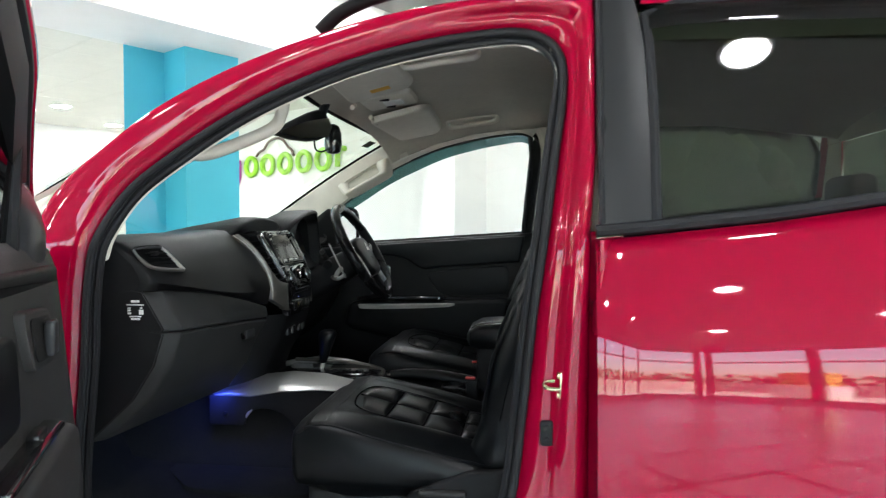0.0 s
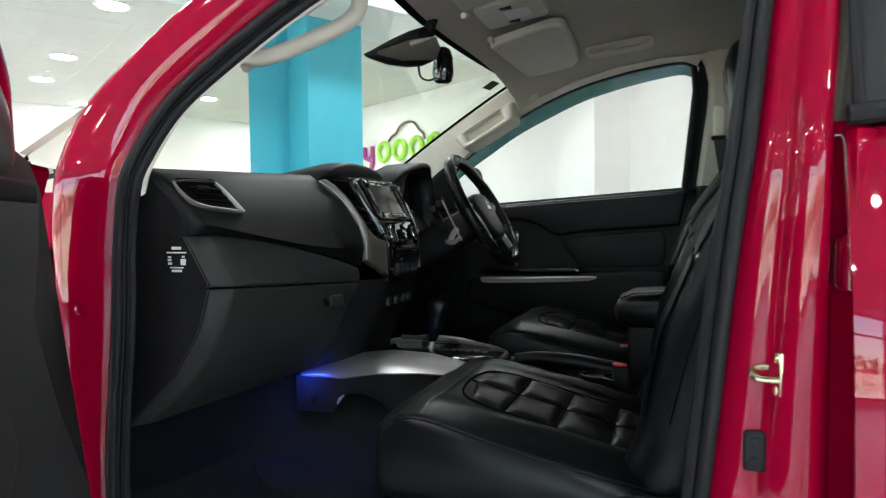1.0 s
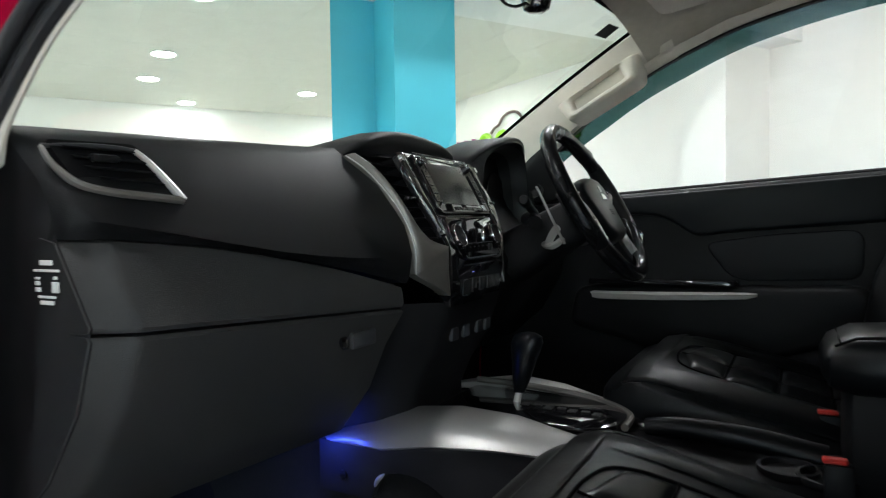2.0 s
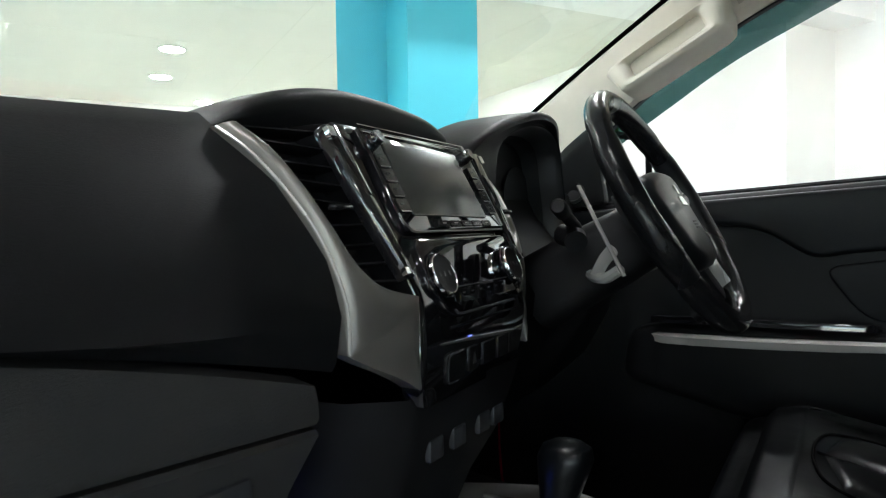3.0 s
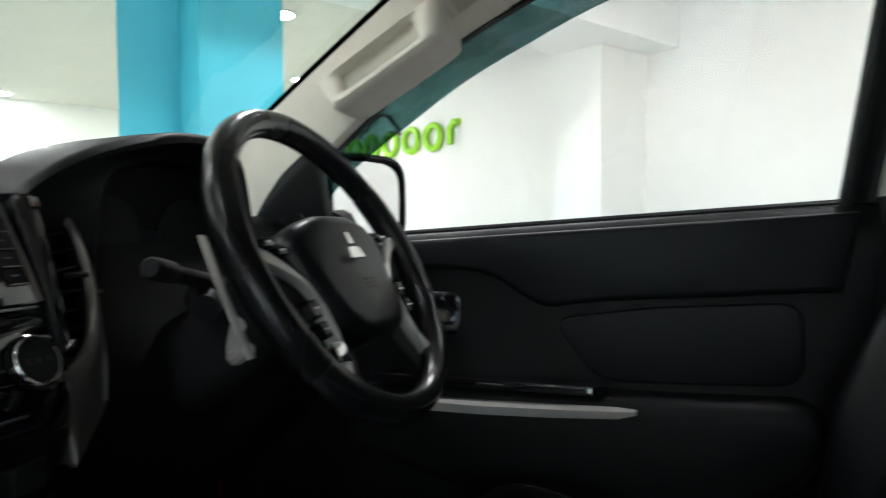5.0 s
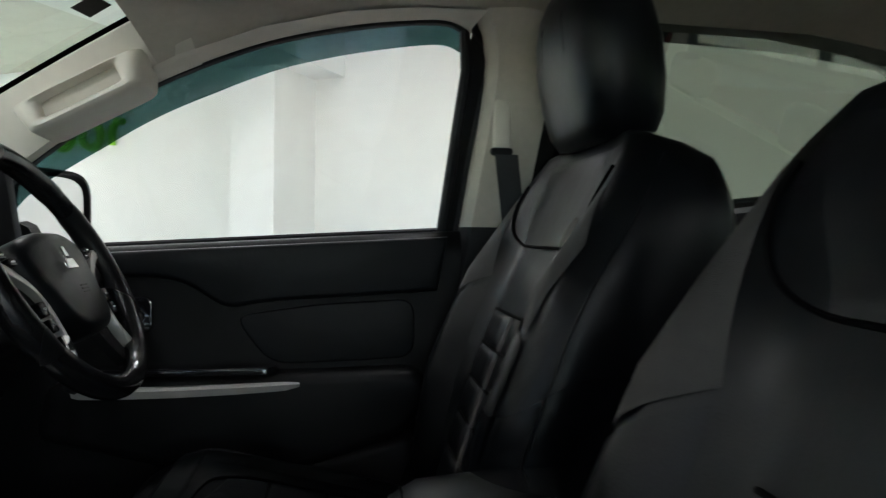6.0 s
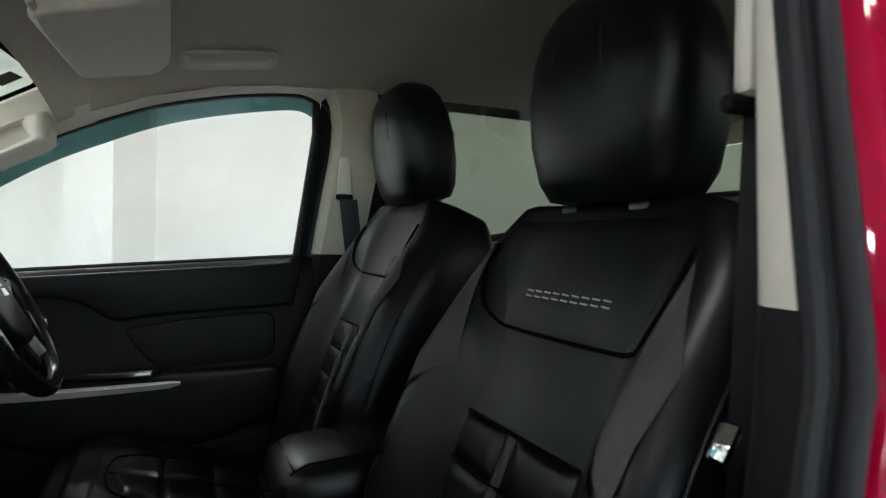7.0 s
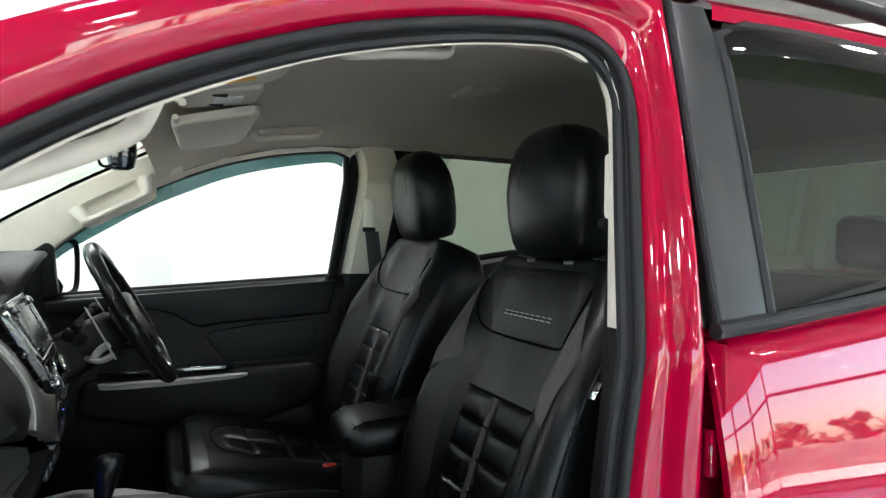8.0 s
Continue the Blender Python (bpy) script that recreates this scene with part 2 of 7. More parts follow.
def prism(bm, outline, to3d, depth, bevel=0.0, seg=2):
    """A plate with that outline: to3d(a, b, d) gives the place at depth d; its upper edge is rounded."""
    n = len(outline)
    cx, cy = sum(p[0] for p in outline) / n, sum(p[1] for p in outline) / n
    rings = []

    def ring(inset, d):
        q = []
        for i in range(n):
            a, b, c = outline[i - 1], outline[i], outline[(i + 1) % n]
            e1 = np.array([b[0] - a[0], b[1] - a[1]], float)
            e2 = np.array([c[0] - b[0], c[1] - b[1]], float)
            e1 /= np.linalg.norm(e1) + 1e-12
            e2 /= np.linalg.norm(e2) + 1e-12
            nn = np.array([-(e1[1] + e2[1]), e1[0] + e2[0]])
            nn /= max(np.linalg.norm(nn), 0.3)
            q.append((b[0] + nn[0] * inset * sign, b[1] + nn[1] * inset * sign))
        return [to3d(x, y, d) for x, y in q]
    area = sum(outline[i - 1][0] * outline[i][1] - outline[i][0] * outline[i - 1][1] for i in range(n))
    sign = 1 if area > 0 else -1
    rings.append(ring(0, 0))
    if bevel:
        for k in range(seg + 1):
            a = math.pi / 2 * k / seg
            rings.append(ring(bevel * (1 - math.cos(a)), depth - bevel * np.sign(depth) * (1 - math.sin(a))))
    else:
        rings.append(ring(0, depth))
    loft(bm, rings, True)
    bm.verts.ensure_lookup_table()
    for r in (0, len(rings) - 1):
        bm.faces.new([bm.verts[len(bm.verts) - len(rings) * n + r * n + k] for k in range(n)])
    return bm


def round_poly(pts, r=0.02, seg=4):
    """A polygon with its corners rounded."""
    out = []
    n = len(pts)
    for i in range(n):
        a, b, c = (np.array(pts[j % n], float) for j in (i - 1, i, i + 1))
        u, v = a - b, c - b
        lu, lv = np.linalg.norm(u), np.linalg.norm(v)
        k = min(r, lu * 0.45, lv * 0.45)
        p, q = b + u / lu * k, b + v / lv * k
        for s in range(seg + 1):
            t = s / seg
            out.append(tuple((1 - t) ** 2 * p + 2 * t * (1 - t) * b + t * t * q))
    return out


def lathe(bm, profile, m, seg=24):
    """A turned body: profile of (radius, height) about the local z axis of m."""
    rings = []
    for r, h in profile:
        rings.append([m @ Vector((r * math.cos(2 * math.pi * k / seg), r * math.sin(2 * math.pi * k / seg), h)) for k in range(seg)])
    return loft(bm, rings, True, False, True)


def thing(name, label, category, at=(0, 0, 0), group="", kind=""):
    ob = new(name)
    ob.location = at
    return tagged(ob, label, category, group, kind)


def lerp(a, b, t):
    return a + (b - a) * t


def smooth(a, b, x):
    t = max(0.0, min(1.0, (x - a) / (b - a)))
    return t * t * (3 - 2 * t)


def interp(x, table):
    return float(np.interp(x, [p[0] for p in table], [p[1] for p in table]))


# ---------------------------------------------------------------- the showroom, turned against the car
TURN = -32.0
ROOM = pose(0, 0, 0, 0, 0, TURN)


def rp(u, v, z):
    return ROOM @ Vector((u, v, z))


def room_box(name, u0, u1, v0, v1, z0, z1, material, label="", category="", kind="structure", bevel=0.0, parent=None):
    bm = bmesh.new()
    box(bm, (u1 - u0, v1 - v0, z1 - z0), ((u0 + u1) / 2, (v0 + v1) / 2, (z0 + z1) / 2), bevel, 2, ROOM)
    ob = finish(name, bm, material, parent)
    return tagged(ob, label, category, "", kind)


U0, U1, V0, V1 = -9.45, 10.0, -8.5, 4.48
room_box("ground", -60, 60, -80, 40, -0.25, -0.06, PAVING, "pale paved ground outside the showroom", "ground")
room_box("floor", U0 - 0.2, U1 + 0.2, V0 - 0.2, V1 + 0.2, -0.06, -0.0012, GROUT, "showroom floor bed with dark tile joints", "floor")
room_box("wall_back", U0 - 0.2, U1 + 0.2, V1, V1 + 0.2, -0.004, 3.2, PLASTER, "bright white painted plaster showroom wall", "wall")
room_box("wall_left", U0 - 0.2, U0, V0, V1, -0.004, 3.2, PLASTER, "white painted plaster end wall", "wall")
room_box("beam", -2.82, -2.12, V0, V1, 2.47, 3.2, PLASTER, "white boxed ceiling beam across the showroom", "beam")
room_box("pilaster", -2.82, -2.40, 3.93, V1, -0.004, 2.47, PLASTER, "white pilaster against the back wall under the beam", "pilaster")

# blue column, stepped in plan
bm = bmesh.new()
prism(bm, [(-2.82, 0.83), (-2.82, 1.12), (-2.54, 1.12), (-2.54, 1.54), (-3.3, 1.54), (-3.3, 1.26)], lambda a, b, d: rp(a, b, d), 2.47)
tagged(finish("column", bm, BLUE, smooth=False), "bright turquoise-blue painted column stepped in plan", "column", "", "structure")


def ceiling(name, u0, u1, z, label, board):
    bm = bmesh.new()
    box(bm, (u1 - u0, V1 - V0, 0.1), ((u0 + u1) / 2, (V0 + V1) / 2, z + 0.054), 0, 1, ROOM)
    k = math.ceil((V0 - 0.03) / 0.6)
    while 0.03 + 0.6 * k < V1:
        v = 0.03 + 0.6 * k
        box(bm, (u1 - u0, 0.014, 0.006), ((u0 + u1) / 2, v, z + 0.0055), 0, 1, ROOM)
        k += 1
    k = math.ceil(u0 / 1.2)
    while 1.2 * k < u1:
        box(bm, (0.014, V1 - V0, 0.005), (1.2 * k, (V0 + V1) / 2, z + 0.0055), 0, 1, ROOM)
        k += 1
    return tagged(finish(name, bm, board, smooth=False), label, "ceiling", "", "structure")


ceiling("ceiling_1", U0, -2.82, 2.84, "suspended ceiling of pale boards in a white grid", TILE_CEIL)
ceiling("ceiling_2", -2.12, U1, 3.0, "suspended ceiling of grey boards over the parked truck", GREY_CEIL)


def downlight(u, v, z, r=0.11):
    t = thing("ceiling_light", "round recessed ceiling downlight, switched on", "ceiling light", rp(u, v, z), "downlights")
    m = Matrix.Identity(4)
    bm = bmesh.new()
    lathe(bm, [(r, -0.006), (r + 0.012, -0.010), (r + 0.025, -0.006), (r + 0.027, 0.0), (r, 0.0)], m, 28)
    part("rim", bm, PLASTER, t, "white rim")
    bm = bmesh.new()
    lathe(bm, [(r - 0.001, -0.0105), (r * 0.6, -0.0125), (0.001, -0.013)], m, 28)
    part("diffuser", bm, LAMP, t, "glowing diffuser")
    return t


first = downlight(-4.3, 0.36, 2.84)
for u, v in [(-6.3, 0.36), (-7.6, 0.36), (-9.04, 1.02), (-7.68, 2.33), (-6.23, 3.58), (-4.27, 2.36), (-8.75, 3.5), (-5.3, -2.0), (-7.6, -2.0), (-4.3, -4.4), (-7.2, -4.6)]:
    copy_thing(first, Matrix.Translation(rp(u, v, 2.84)))
# the v = 2.5 row is unseen, added to brighten the back wall
for u in (-1.6, 0.46, 2.86, 5.26, 7.66):
    for v in (-5.87, -3.47, -1.07, 1.33, 2.5):
        copy_thing(first, Matrix.Translation(rp(u, v, 3.0)))

# glazed shop front on two sides: low wall, header, framed panes


def shop_front(n0, turn, length, start):
    """Windows along a wall that starts at (u, v) = start and runs towards turn degrees."""
    place = ROOM @ pose(start[0], start[1], 0, 0, 0, turn)
    for name, z0, z1, label in (("wall_front_%d" % n0, -0.004, 0.146, "low white wall under the shop front glazing"), ("wall_header_%d" % n0, 2.75, 3.2, "white wall band over the shop front glazing")):
        bm = bmesh.new()
        box(bm, (length, 0.2, z1 - z0), (length / 2, 0.1, (z0 + z1) / 2), 0, 1, place)
        tagged(finish(name, bm, PLASTER), label, "wall", "", "structure")
    count = int(length / 2.12)
    wi = length / count
    rot = place.to_3x3().to_4x4()
    for k in range(count):
        w = thing("window_%d" % (n0 * 10 + k), "large shop front window in a dark metal frame", "window", place @ Vector((k * wi, 0.1, 0.146)), "shop front windows", "structure")
        for nm, s, at in (("window_frame", (0.07, 0.12, 2.604), (0.037, 0, 1.302)), ("window_frame", (0.07, 0.12, 2.604), (wi - 0.037, 0, 1.302)),
                          ("window_sill", (wi - 0.15, 0.14, 0.06), (wi / 2, 0, 0.03)), ("window_head", (wi - 0.15, 0.12, 0.06), (wi / 2, 0, 2.57)), ("window_rail", (wi - 0.15, 0.08, 0.05), (wi / 2, 0, 1.95))):
            bm = bmesh.new()
            box(bm, s, at, 0.006, 1, rot)
            part(nm, bm, FRAME_ALU, w)
        bm = bmesh.new()
        box(bm, (wi - 0.15, 0.008, 2.48), (wi / 2, 0, 1.30), 0, 1, rot)
        g = part("pane", bm, CLEAR, w)
        g.visible_shadow = False


shop_front(1, 180, U1 - U0 + 0.2, (U1, V0))
shop_front(2, -90, V1 - V0, (U1, V1))

# outside: a low stone garden wall and a clipped hedge behind it
for n0, (u0, u1, v0, v1) in enumerate(((-30, 19, -17.4, -17.0), (19, 19.4, -17.4, 25))):
    room_box("garden_wall_%d" % n0, u0, u1, v0, v1, -0.06, 0.95, STONE, "low rubble stone garden wall outside", "wall", bevel=0.03)
rng = random.Random(3)
verts, faces = [], []
for k in range(2600):
    if k % 2:
        c = rp(rng.uniform(-30, 20), rng.gauss(-18.3, 0.35), rng.uniform(0.2, 1.9))
    else:
        c = rp(rng.gauss(20.3, 0.35), rng.uniform(-18, 25), rng.uniform(0.2, 1.9))
    a, b = Vector((rng.gauss(0, 1), rng.gauss(0, 1), rng.gauss(0, 1))).normalized() * 0.28, Vector((rng.gauss(0, 1), rng.gauss(0, 1), rng.gauss(0, 1))).normalized() * 0.28
    i = len(verts)
    verts += [tuple(c - a), tuple(c + b), tuple(c + a), tuple(c - b)]
    faces.append((i, i + 1, i + 2, i + 3))
me = bpy.data.meshes.new("hedge")
me.from_pydata(verts, [], faces)
me.materials.append(HEDGE)
tagged(new("hedge", me), "loose green hedge behind the garden wall", "hedge", "", "stuff")

# ---------------------------------------------------------------- the pickup truck: x to its rear, y to its right side
truck = thing("pickup_truck", "crimson double-cab pickup truck, front passenger door open, black leather cabin", "pickup truck")


def ys(z):
    """Half width of the cabin side at the door seals."""
    return 0.76 - 0.23 * max(0.0, z - 1.17)


# door opening (seal line) and outer edge of the frame round it, as (x, z)
SEAL = [(-0.194, 0.63), (-0.172, 0.92), (-0.165, 1.05), (-0.150, 1.16), (-0.125, 1.225), (-0.074, 1.300), (0.018, 1.374), (0.136, 1.453), (0.257, 1.514), (0.406, 1.570), (0.556, 1.605),
        (0.68, 1.621), (0.76, 1.621), (0.815, 1.600), (0.843, 1.556), (0.846, 1.47), (0.828, 1.325), (0.811, 1.19), (0.789, 1.034), (0.767, 0.832), (0.746, 0.674), (0.70, 0.56), (0.60, 0.51), (0.0, 0.51), (-0.15, 0.54)]
RIM = [(-0.30, 0.60), (-0.28, 0.92), (-0.285, 1.10), (-0.265, 1.235), (-0.22, 1.315), (-0.14, 1.385), (-0.04, 1.465), (0.09, 1.537), (0.225, 1.592), (0.39, 1.645), (0.55, 1.678),
       (0.69, 1.692), (0.80, 1.695), (0.90, 1.692), (0.908, 1.66), (0.908, 1.5), (0.904, 1.325), (0.893, 1.19), (0.890, 1.034), (0.889, 0.83), (0.888, 0.67), (0.875, 0.5), (0.6, 0.44), (0.0, 0.44), (-0.25, 0.46)]
seal_c = cr(SEAL, 5, True)
rim_c = cr(RIM, 5, True)


WS_TOP = lambda f: Vector((0.232 - 0.092 * (1 - f * f), 0.600 * f, 1.577 + 0.038 * (1 - f * f)))
WS_BOT = lambda f: Vector((-0.46 - 0.26 * (1 - f * f), 0.785 * f, 1.165))


def ws(f, g):
    p = WS_BOT(f).lerp(WS_TOP(f), g)
    return p + Vector((-0.018, 0.028 * f, 0.018)) * (4 * g * (1 - g))


def side_frame(s):
    """The painted frame round a front door opening; s is -1 on the left."""
    rings = []
    flat = [(0.0, 0.0), (0.05, 0.004), (0.12, 0.013), (0.20, 0.020), (0.35, 0.028), (0.53, 0.034), (0.72, 0.0375), (0.82, 0.037), (0.90, 0.033), (0.96, 0.022), (1.0, 0.008)]
    for a, b in zip(seal_c, rim_c):
        row = []
        plain = 1 - smooth(0.50, 0.74, a[0])
        for f, d in ((-0.04, -0.012), (-0.02, -0.006), (0.05, 0.002), (0.12, 0.009), (0.20, 0.016), (0.28, 0.019), (0.35, 0.017), (0.40, 0.018), (0.46, 0.027), (0.53, 0.038), (0.62, 0.045), (0.72, 0.047), (0.82, 0.044), (0.90, 0.036), (0.96, 0.024), (1.0, 0.008), (1.0, -0.03)):
            x, z = lerp(a[0], b[0], f), lerp(a[1], b[1], f)
            if 0 < f < 1:
                d = lerp(d, interp(f, flat), plain)
            y = ys(z) + d
            if s > 0 and 1.17 < z < 1.60:
                # the driver's pillar ends at the edge of the glass
                e = min((ws(1, k / 60) for k in range(61)), key=lambda q: abs(q.z - z))
                if x < e.x + 0.04:
                    x, y = max(x, e.x - 0.004), max(y, e.y + 0.008)
            row.append((x, s * y, z))
        rings.append(row)
    bm = bmesh.new()
    loft(bm, rings, False, True)
    return part("body_side", bm, RED, truck, "crimson painted door frame with pillars and sill", 75)


for s in (-1, 1):
    side_frame(s)
for s in (-1, 1):
    bm = bmesh.new()
    loft(bm, [[(0.86, s * 0.758, z), (0.90, s * 0.752, z), (0.955, s * 0.752, z)] for z in np.linspace(0.45, 1.2, 8)])
    part("pillar_flange", bm, RED, truck, "crimson pillar flange behind the door gap")

# rubber seals: a wide flap with a groove and an inner bead
for s in (-1, 1):
    bm = bmesh.new()
    outer, inner = [], []
    for a, b in zip(seal_c, rim_c):
        n = np.array([b[0] - a[0], b[1] - a[1]])
        n /= np.linalg.norm(n)
        outer.append((a[0] - n[0] * 0.007, s * (ys(a[1]) + 0.007), a[1] - n[1] * 0.007))
        inner.append((a[0] - n[0] * 0.023, s * (ys(a[1]) - 0.006), a[1] - n[1] * 0.023))
    tube(bm, outer, 0.0088, 10, True)
    tube(bm, inner, 0.0085, 8, True)
    loft(bm, [[o, ((o[0] + i[0]) / 2, (o[1] + i[1]) / 2 - s * 0.001, (o[2] + i[2]) / 2), i] for o, i in zip(outer, inner)], False, True)
    part("door_seal", bm, RUBBER, truck, "ribbed black rubber door seal")

# ---- roof
ROOF_EDGE = [(-0.05, 1.455), (0.09, 1.537), (0.225, 1.592), (0.39, 1.645), (0.55, 1.678), (0.69, 1.692), (0.80, 1.695), (0.95, 1.695), (1.3, 1.69), (1.6, 1.675), (1.85, 1.64), (1.95, 1.60)]


def roof_point(x, f):
    """f from -1 (left edge) to 1; the windscreen header bows forward in the middle."""
    ze = interp(x, ROOF_EDGE)
    ye = ys(ze) + 0.018
    return (x, ye * f, ze + 0.055 * (1 - abs(f) ** 2.2))


rings = []
for i in range(25):
    f = -1 + 2 * i / 24
    x0 = 0.225 - 0.09 * (1 - abs(f) ** 2)
    if abs(f) > 0.93:
        x0 = 0.16
    rings.append([roof_point(lerp(x0, 1.95, (k / 20)), f) for k in range(21)])
bm = bmesh.new()
loft(bm, rings)
part("roof", bm, RED, truck, "crimson painted roof panel", 60)

for s in (-1, 1):
    bm = bmesh.new()
    path = cr([(0.30, s * 0.585, 1.655), (0.36, s * 0.59, 1.70), (0.48, s * 0.595, 1.735), (0.75, s * 0.60, 1.765), (1.2, s * 0.60, 1.77), (1.6, s * 0.60, 1.75), (1.78, s * 0.60, 1.70)], 6)
    tube(bm, path, 0.017, 10, False, 0.7)
    rail = part("roof_rail", bm, BLACK, truck, "black roof rail with bright inlay")
    bm = bmesh.new()
    tube(bm, [(0.56, s * 0.613, 1.748), (0.75, s * 0.616, 1.766), (0.95, s * 0.616, 1.77)], 0.006, 6)
    part("inlay", bm, CHROME, rail)

# ---- windscreen with black border
bm = bmesh.new()
loft(bm, [[ws(-0.94 + 1.94 * i / 20, k / 10) for k in range(11)] for i in range(21)])
g = part("windscreen", bm, WINDSCREEN, truck, "clear curved windscreen")
g.visible_shadow = False
off = Vector((0.004, 0, -0.006))
bm = bmesh.new()
ringo = [(-0.94 + 1.94 * i / 20, 1.0) for i in range(21)] + [(1, 1 - i / 10) for i in range(1, 10)] + [(1 - 1.94 * i / 20, 0.0) for i in range(21)] + [(-0.94, i / 10) for i in range(1, 10)]


def shrink(f, g):
    return (max(-0.91, min(0.9655, f)), max(0.06, min(0.962, g)))


loft(bm, [[ws(*q) + off for q in ringo], [ws(*shrink(*q)) + off for q in ringo]], True)
part("windscreen_border", bm, NEAR_BLACK, truck, "black printed windscreen border")
# wiper resting along the foot of the screen
bm = bmesh.new()
tube(bm, [ws(f_, 0.085) + Vector((-0.012, 0, 0.012)) for f_ in np.linspace(-0.82, -0.15, 10)], 0.006, 6)
tube(bm, [ws(-0.5, 0.09) + Vector((-0.016, 0, 0.02)), ws(-0.3, 0.06) + Vector((-0.016, 0, 0.016)), ws(-0.1, 0.0) + Vector((-0.03, 0, 0.0))], 0.007, 6)
part("wiper", bm, BLACK, truck, "black windscreen wiper")
# small dark label in the upper corner
bm = bmesh.new()
o2 = Vector((0.008, 0, -0.012))
loft(bm, [[ws(0.825, 0.885) + o2, ws(0.89, 0.89) + o2], [ws(0.82, 0.935) + o2, ws(0.885, 0.94) + o2]])
part("label_patch", bm, SUEDE, truck, "small grey patch on the windscreen")

# ---- bonnet, front wings, nose, load bed, wheels
bm = bmesh.new()
rings = []
for i in range(15):
    f = -1 + 2 * i / 14
    row = []
    for x, z, w in ((-0.50, 1.135, 0.76), (-0.80, 1.115, 0.80), (-1.2, 1.07, 0.80), (-1.55, 1.00, 0.76), (-1.78, 0.90, 0.68), (-1.86, 0.75, 0.66), (-1.88, 0.45, 0.66)):
        row.append((x - 0.05 * (1 - f * f), w * f, z + 0.02 * (1 - f ** 4) - 0.012 * (abs(abs(f) - 0.6) < 0.12)))
    rings.append(row)
loft(bm, rings)
part("bonnet", bm, RED, truck, "crimson bonnet and nose")
for s in (-1, 1):
    bm = bmesh.new()
    rows = []
    for x in [-0.285 - 1.55 * i / 30 for i in range(31)]:
        a = (x + 1.12) / 0.43
        low = 0.42 + (0.48 * math.sqrt(max(0, 1 - a * a)) if abs(a) < 1 else 0)
        top = interp(x, [(-1.835, 0.92), (-1.55, 1.0), (-1.2, 1.07), (-0.8, 1.115), (-0.285, 1.15)])
        taper = interp(x, [(-1.835, 0.70), (-1.5, 0.83), (-1.1, 0.875), (-0.7, 0.85), (-0.285, 0.80)])
        rows.append([(x, s * (taper - 0.03), low), (x, s * taper, low + 0.02), (x, s * taper, lerp(low, top, 0.55)), (x, s * (taper - 0.01), lerp(low, top, 0.85)), (x, s * (taper - 0.04), top), (x, s * (taper - 0.09), top + 0.004)])
    loft(bm, rows)
    part("front_wing", bm, RED, truck, "crimson front wing")
bm = bmesh.new()
for s in (-1, 1):
    rows = []
    for x in [1.99 + 1.5 * i / 30 for i in range(31)]:
        a = (x - 1.88) / 0.43
        low = 0.5 + (0.40 * math.sqrt(max(0, 1 - a * a)) if abs(a) < 1 else 0)
        rows.append([(x, s * 0.80, low), (x, s * 0.84, low + 0.02), (x, s * 0.86, 0.95), (x, s * 0.83, 1.15), (x, s * 0.80, 1.2), (x, s * 0.74, 1.2), (x, s * 0.74, 0.7)])
    loft(bm, rows)
box(bm, (1.5, 1.5, 0.05), (2.74, 0, 0.7), 0.01)
box(bm, (0.05, 1.66, 0.6), (3.5, 0, 0.9), 0.02)
part("load_bed", bm, RED, truck, "crimson load bed")
for x in (-1.12, 1.88):
    for s in (-1, 1):
        bm = bmesh.new()
        m = Matrix.Translation((x, s * 0.76, 0.37)) @ Matrix.Rotation(radians(-90 * s), 4, "X")
        lathe(bm, [(0.21, -0.11), (0.33, -0.115), (0.365, -0.09), (0.37, 0.0), (0.365, 0.07), (0.33, 0.095), (0.225, 0.09)], m, 36)
        w = part("wheel", bm, TYRE, truck, "black tyre")
        bm = bmesh.new()
        lathe(bm, [(0.22, -0.05), (0.225, 0.085), (0.20, 0.06), (0.06, 0.075), (0.02, 0.08)], m, 30)
        part("rim", bm, SILVER, w, "silver alloy rim")
bm = bmesh.new()
box(bm, (3.6, 1.45, 0.1), (0.9, 0, 0.42), 0.02)
part("chassis", bm, BLACK, truck, "black underbody")

# ---- left rear door, closed
DOOR_X0, DOOR_X1 = 0.8985, 1.93


def belt(x):
    return interp(x, [(0.9, 1.196), (1.0, 1.205), (1.22, 1.228), (1.42, 1.258), (1.7, 1.29), (1.95, 1.33)])


LEAN = [(0.4, 0.02), (0.6, 0.0), (0.80, -0.022), (0.86, -0.045), (0.905, -0.078), (0.95, -0.125), (1.0, -0.178), (1.06, -0.215), (1.2, -0.275), (1.4, -0.30)]
DOOR_Z = np.linspace(0.4, 1.4, 201)
DOOR_Y = 0.858 + np.cumsum([interp(z, LEAN) * 0.005 for z in DOOR_Z])
DOOR_Y += 0.858 - np.interp(0.65, DOOR_Z, DOOR_Y)


def door_skin(z):
    return float(np.interp(z, DOOR_Z, DOOR_Y))


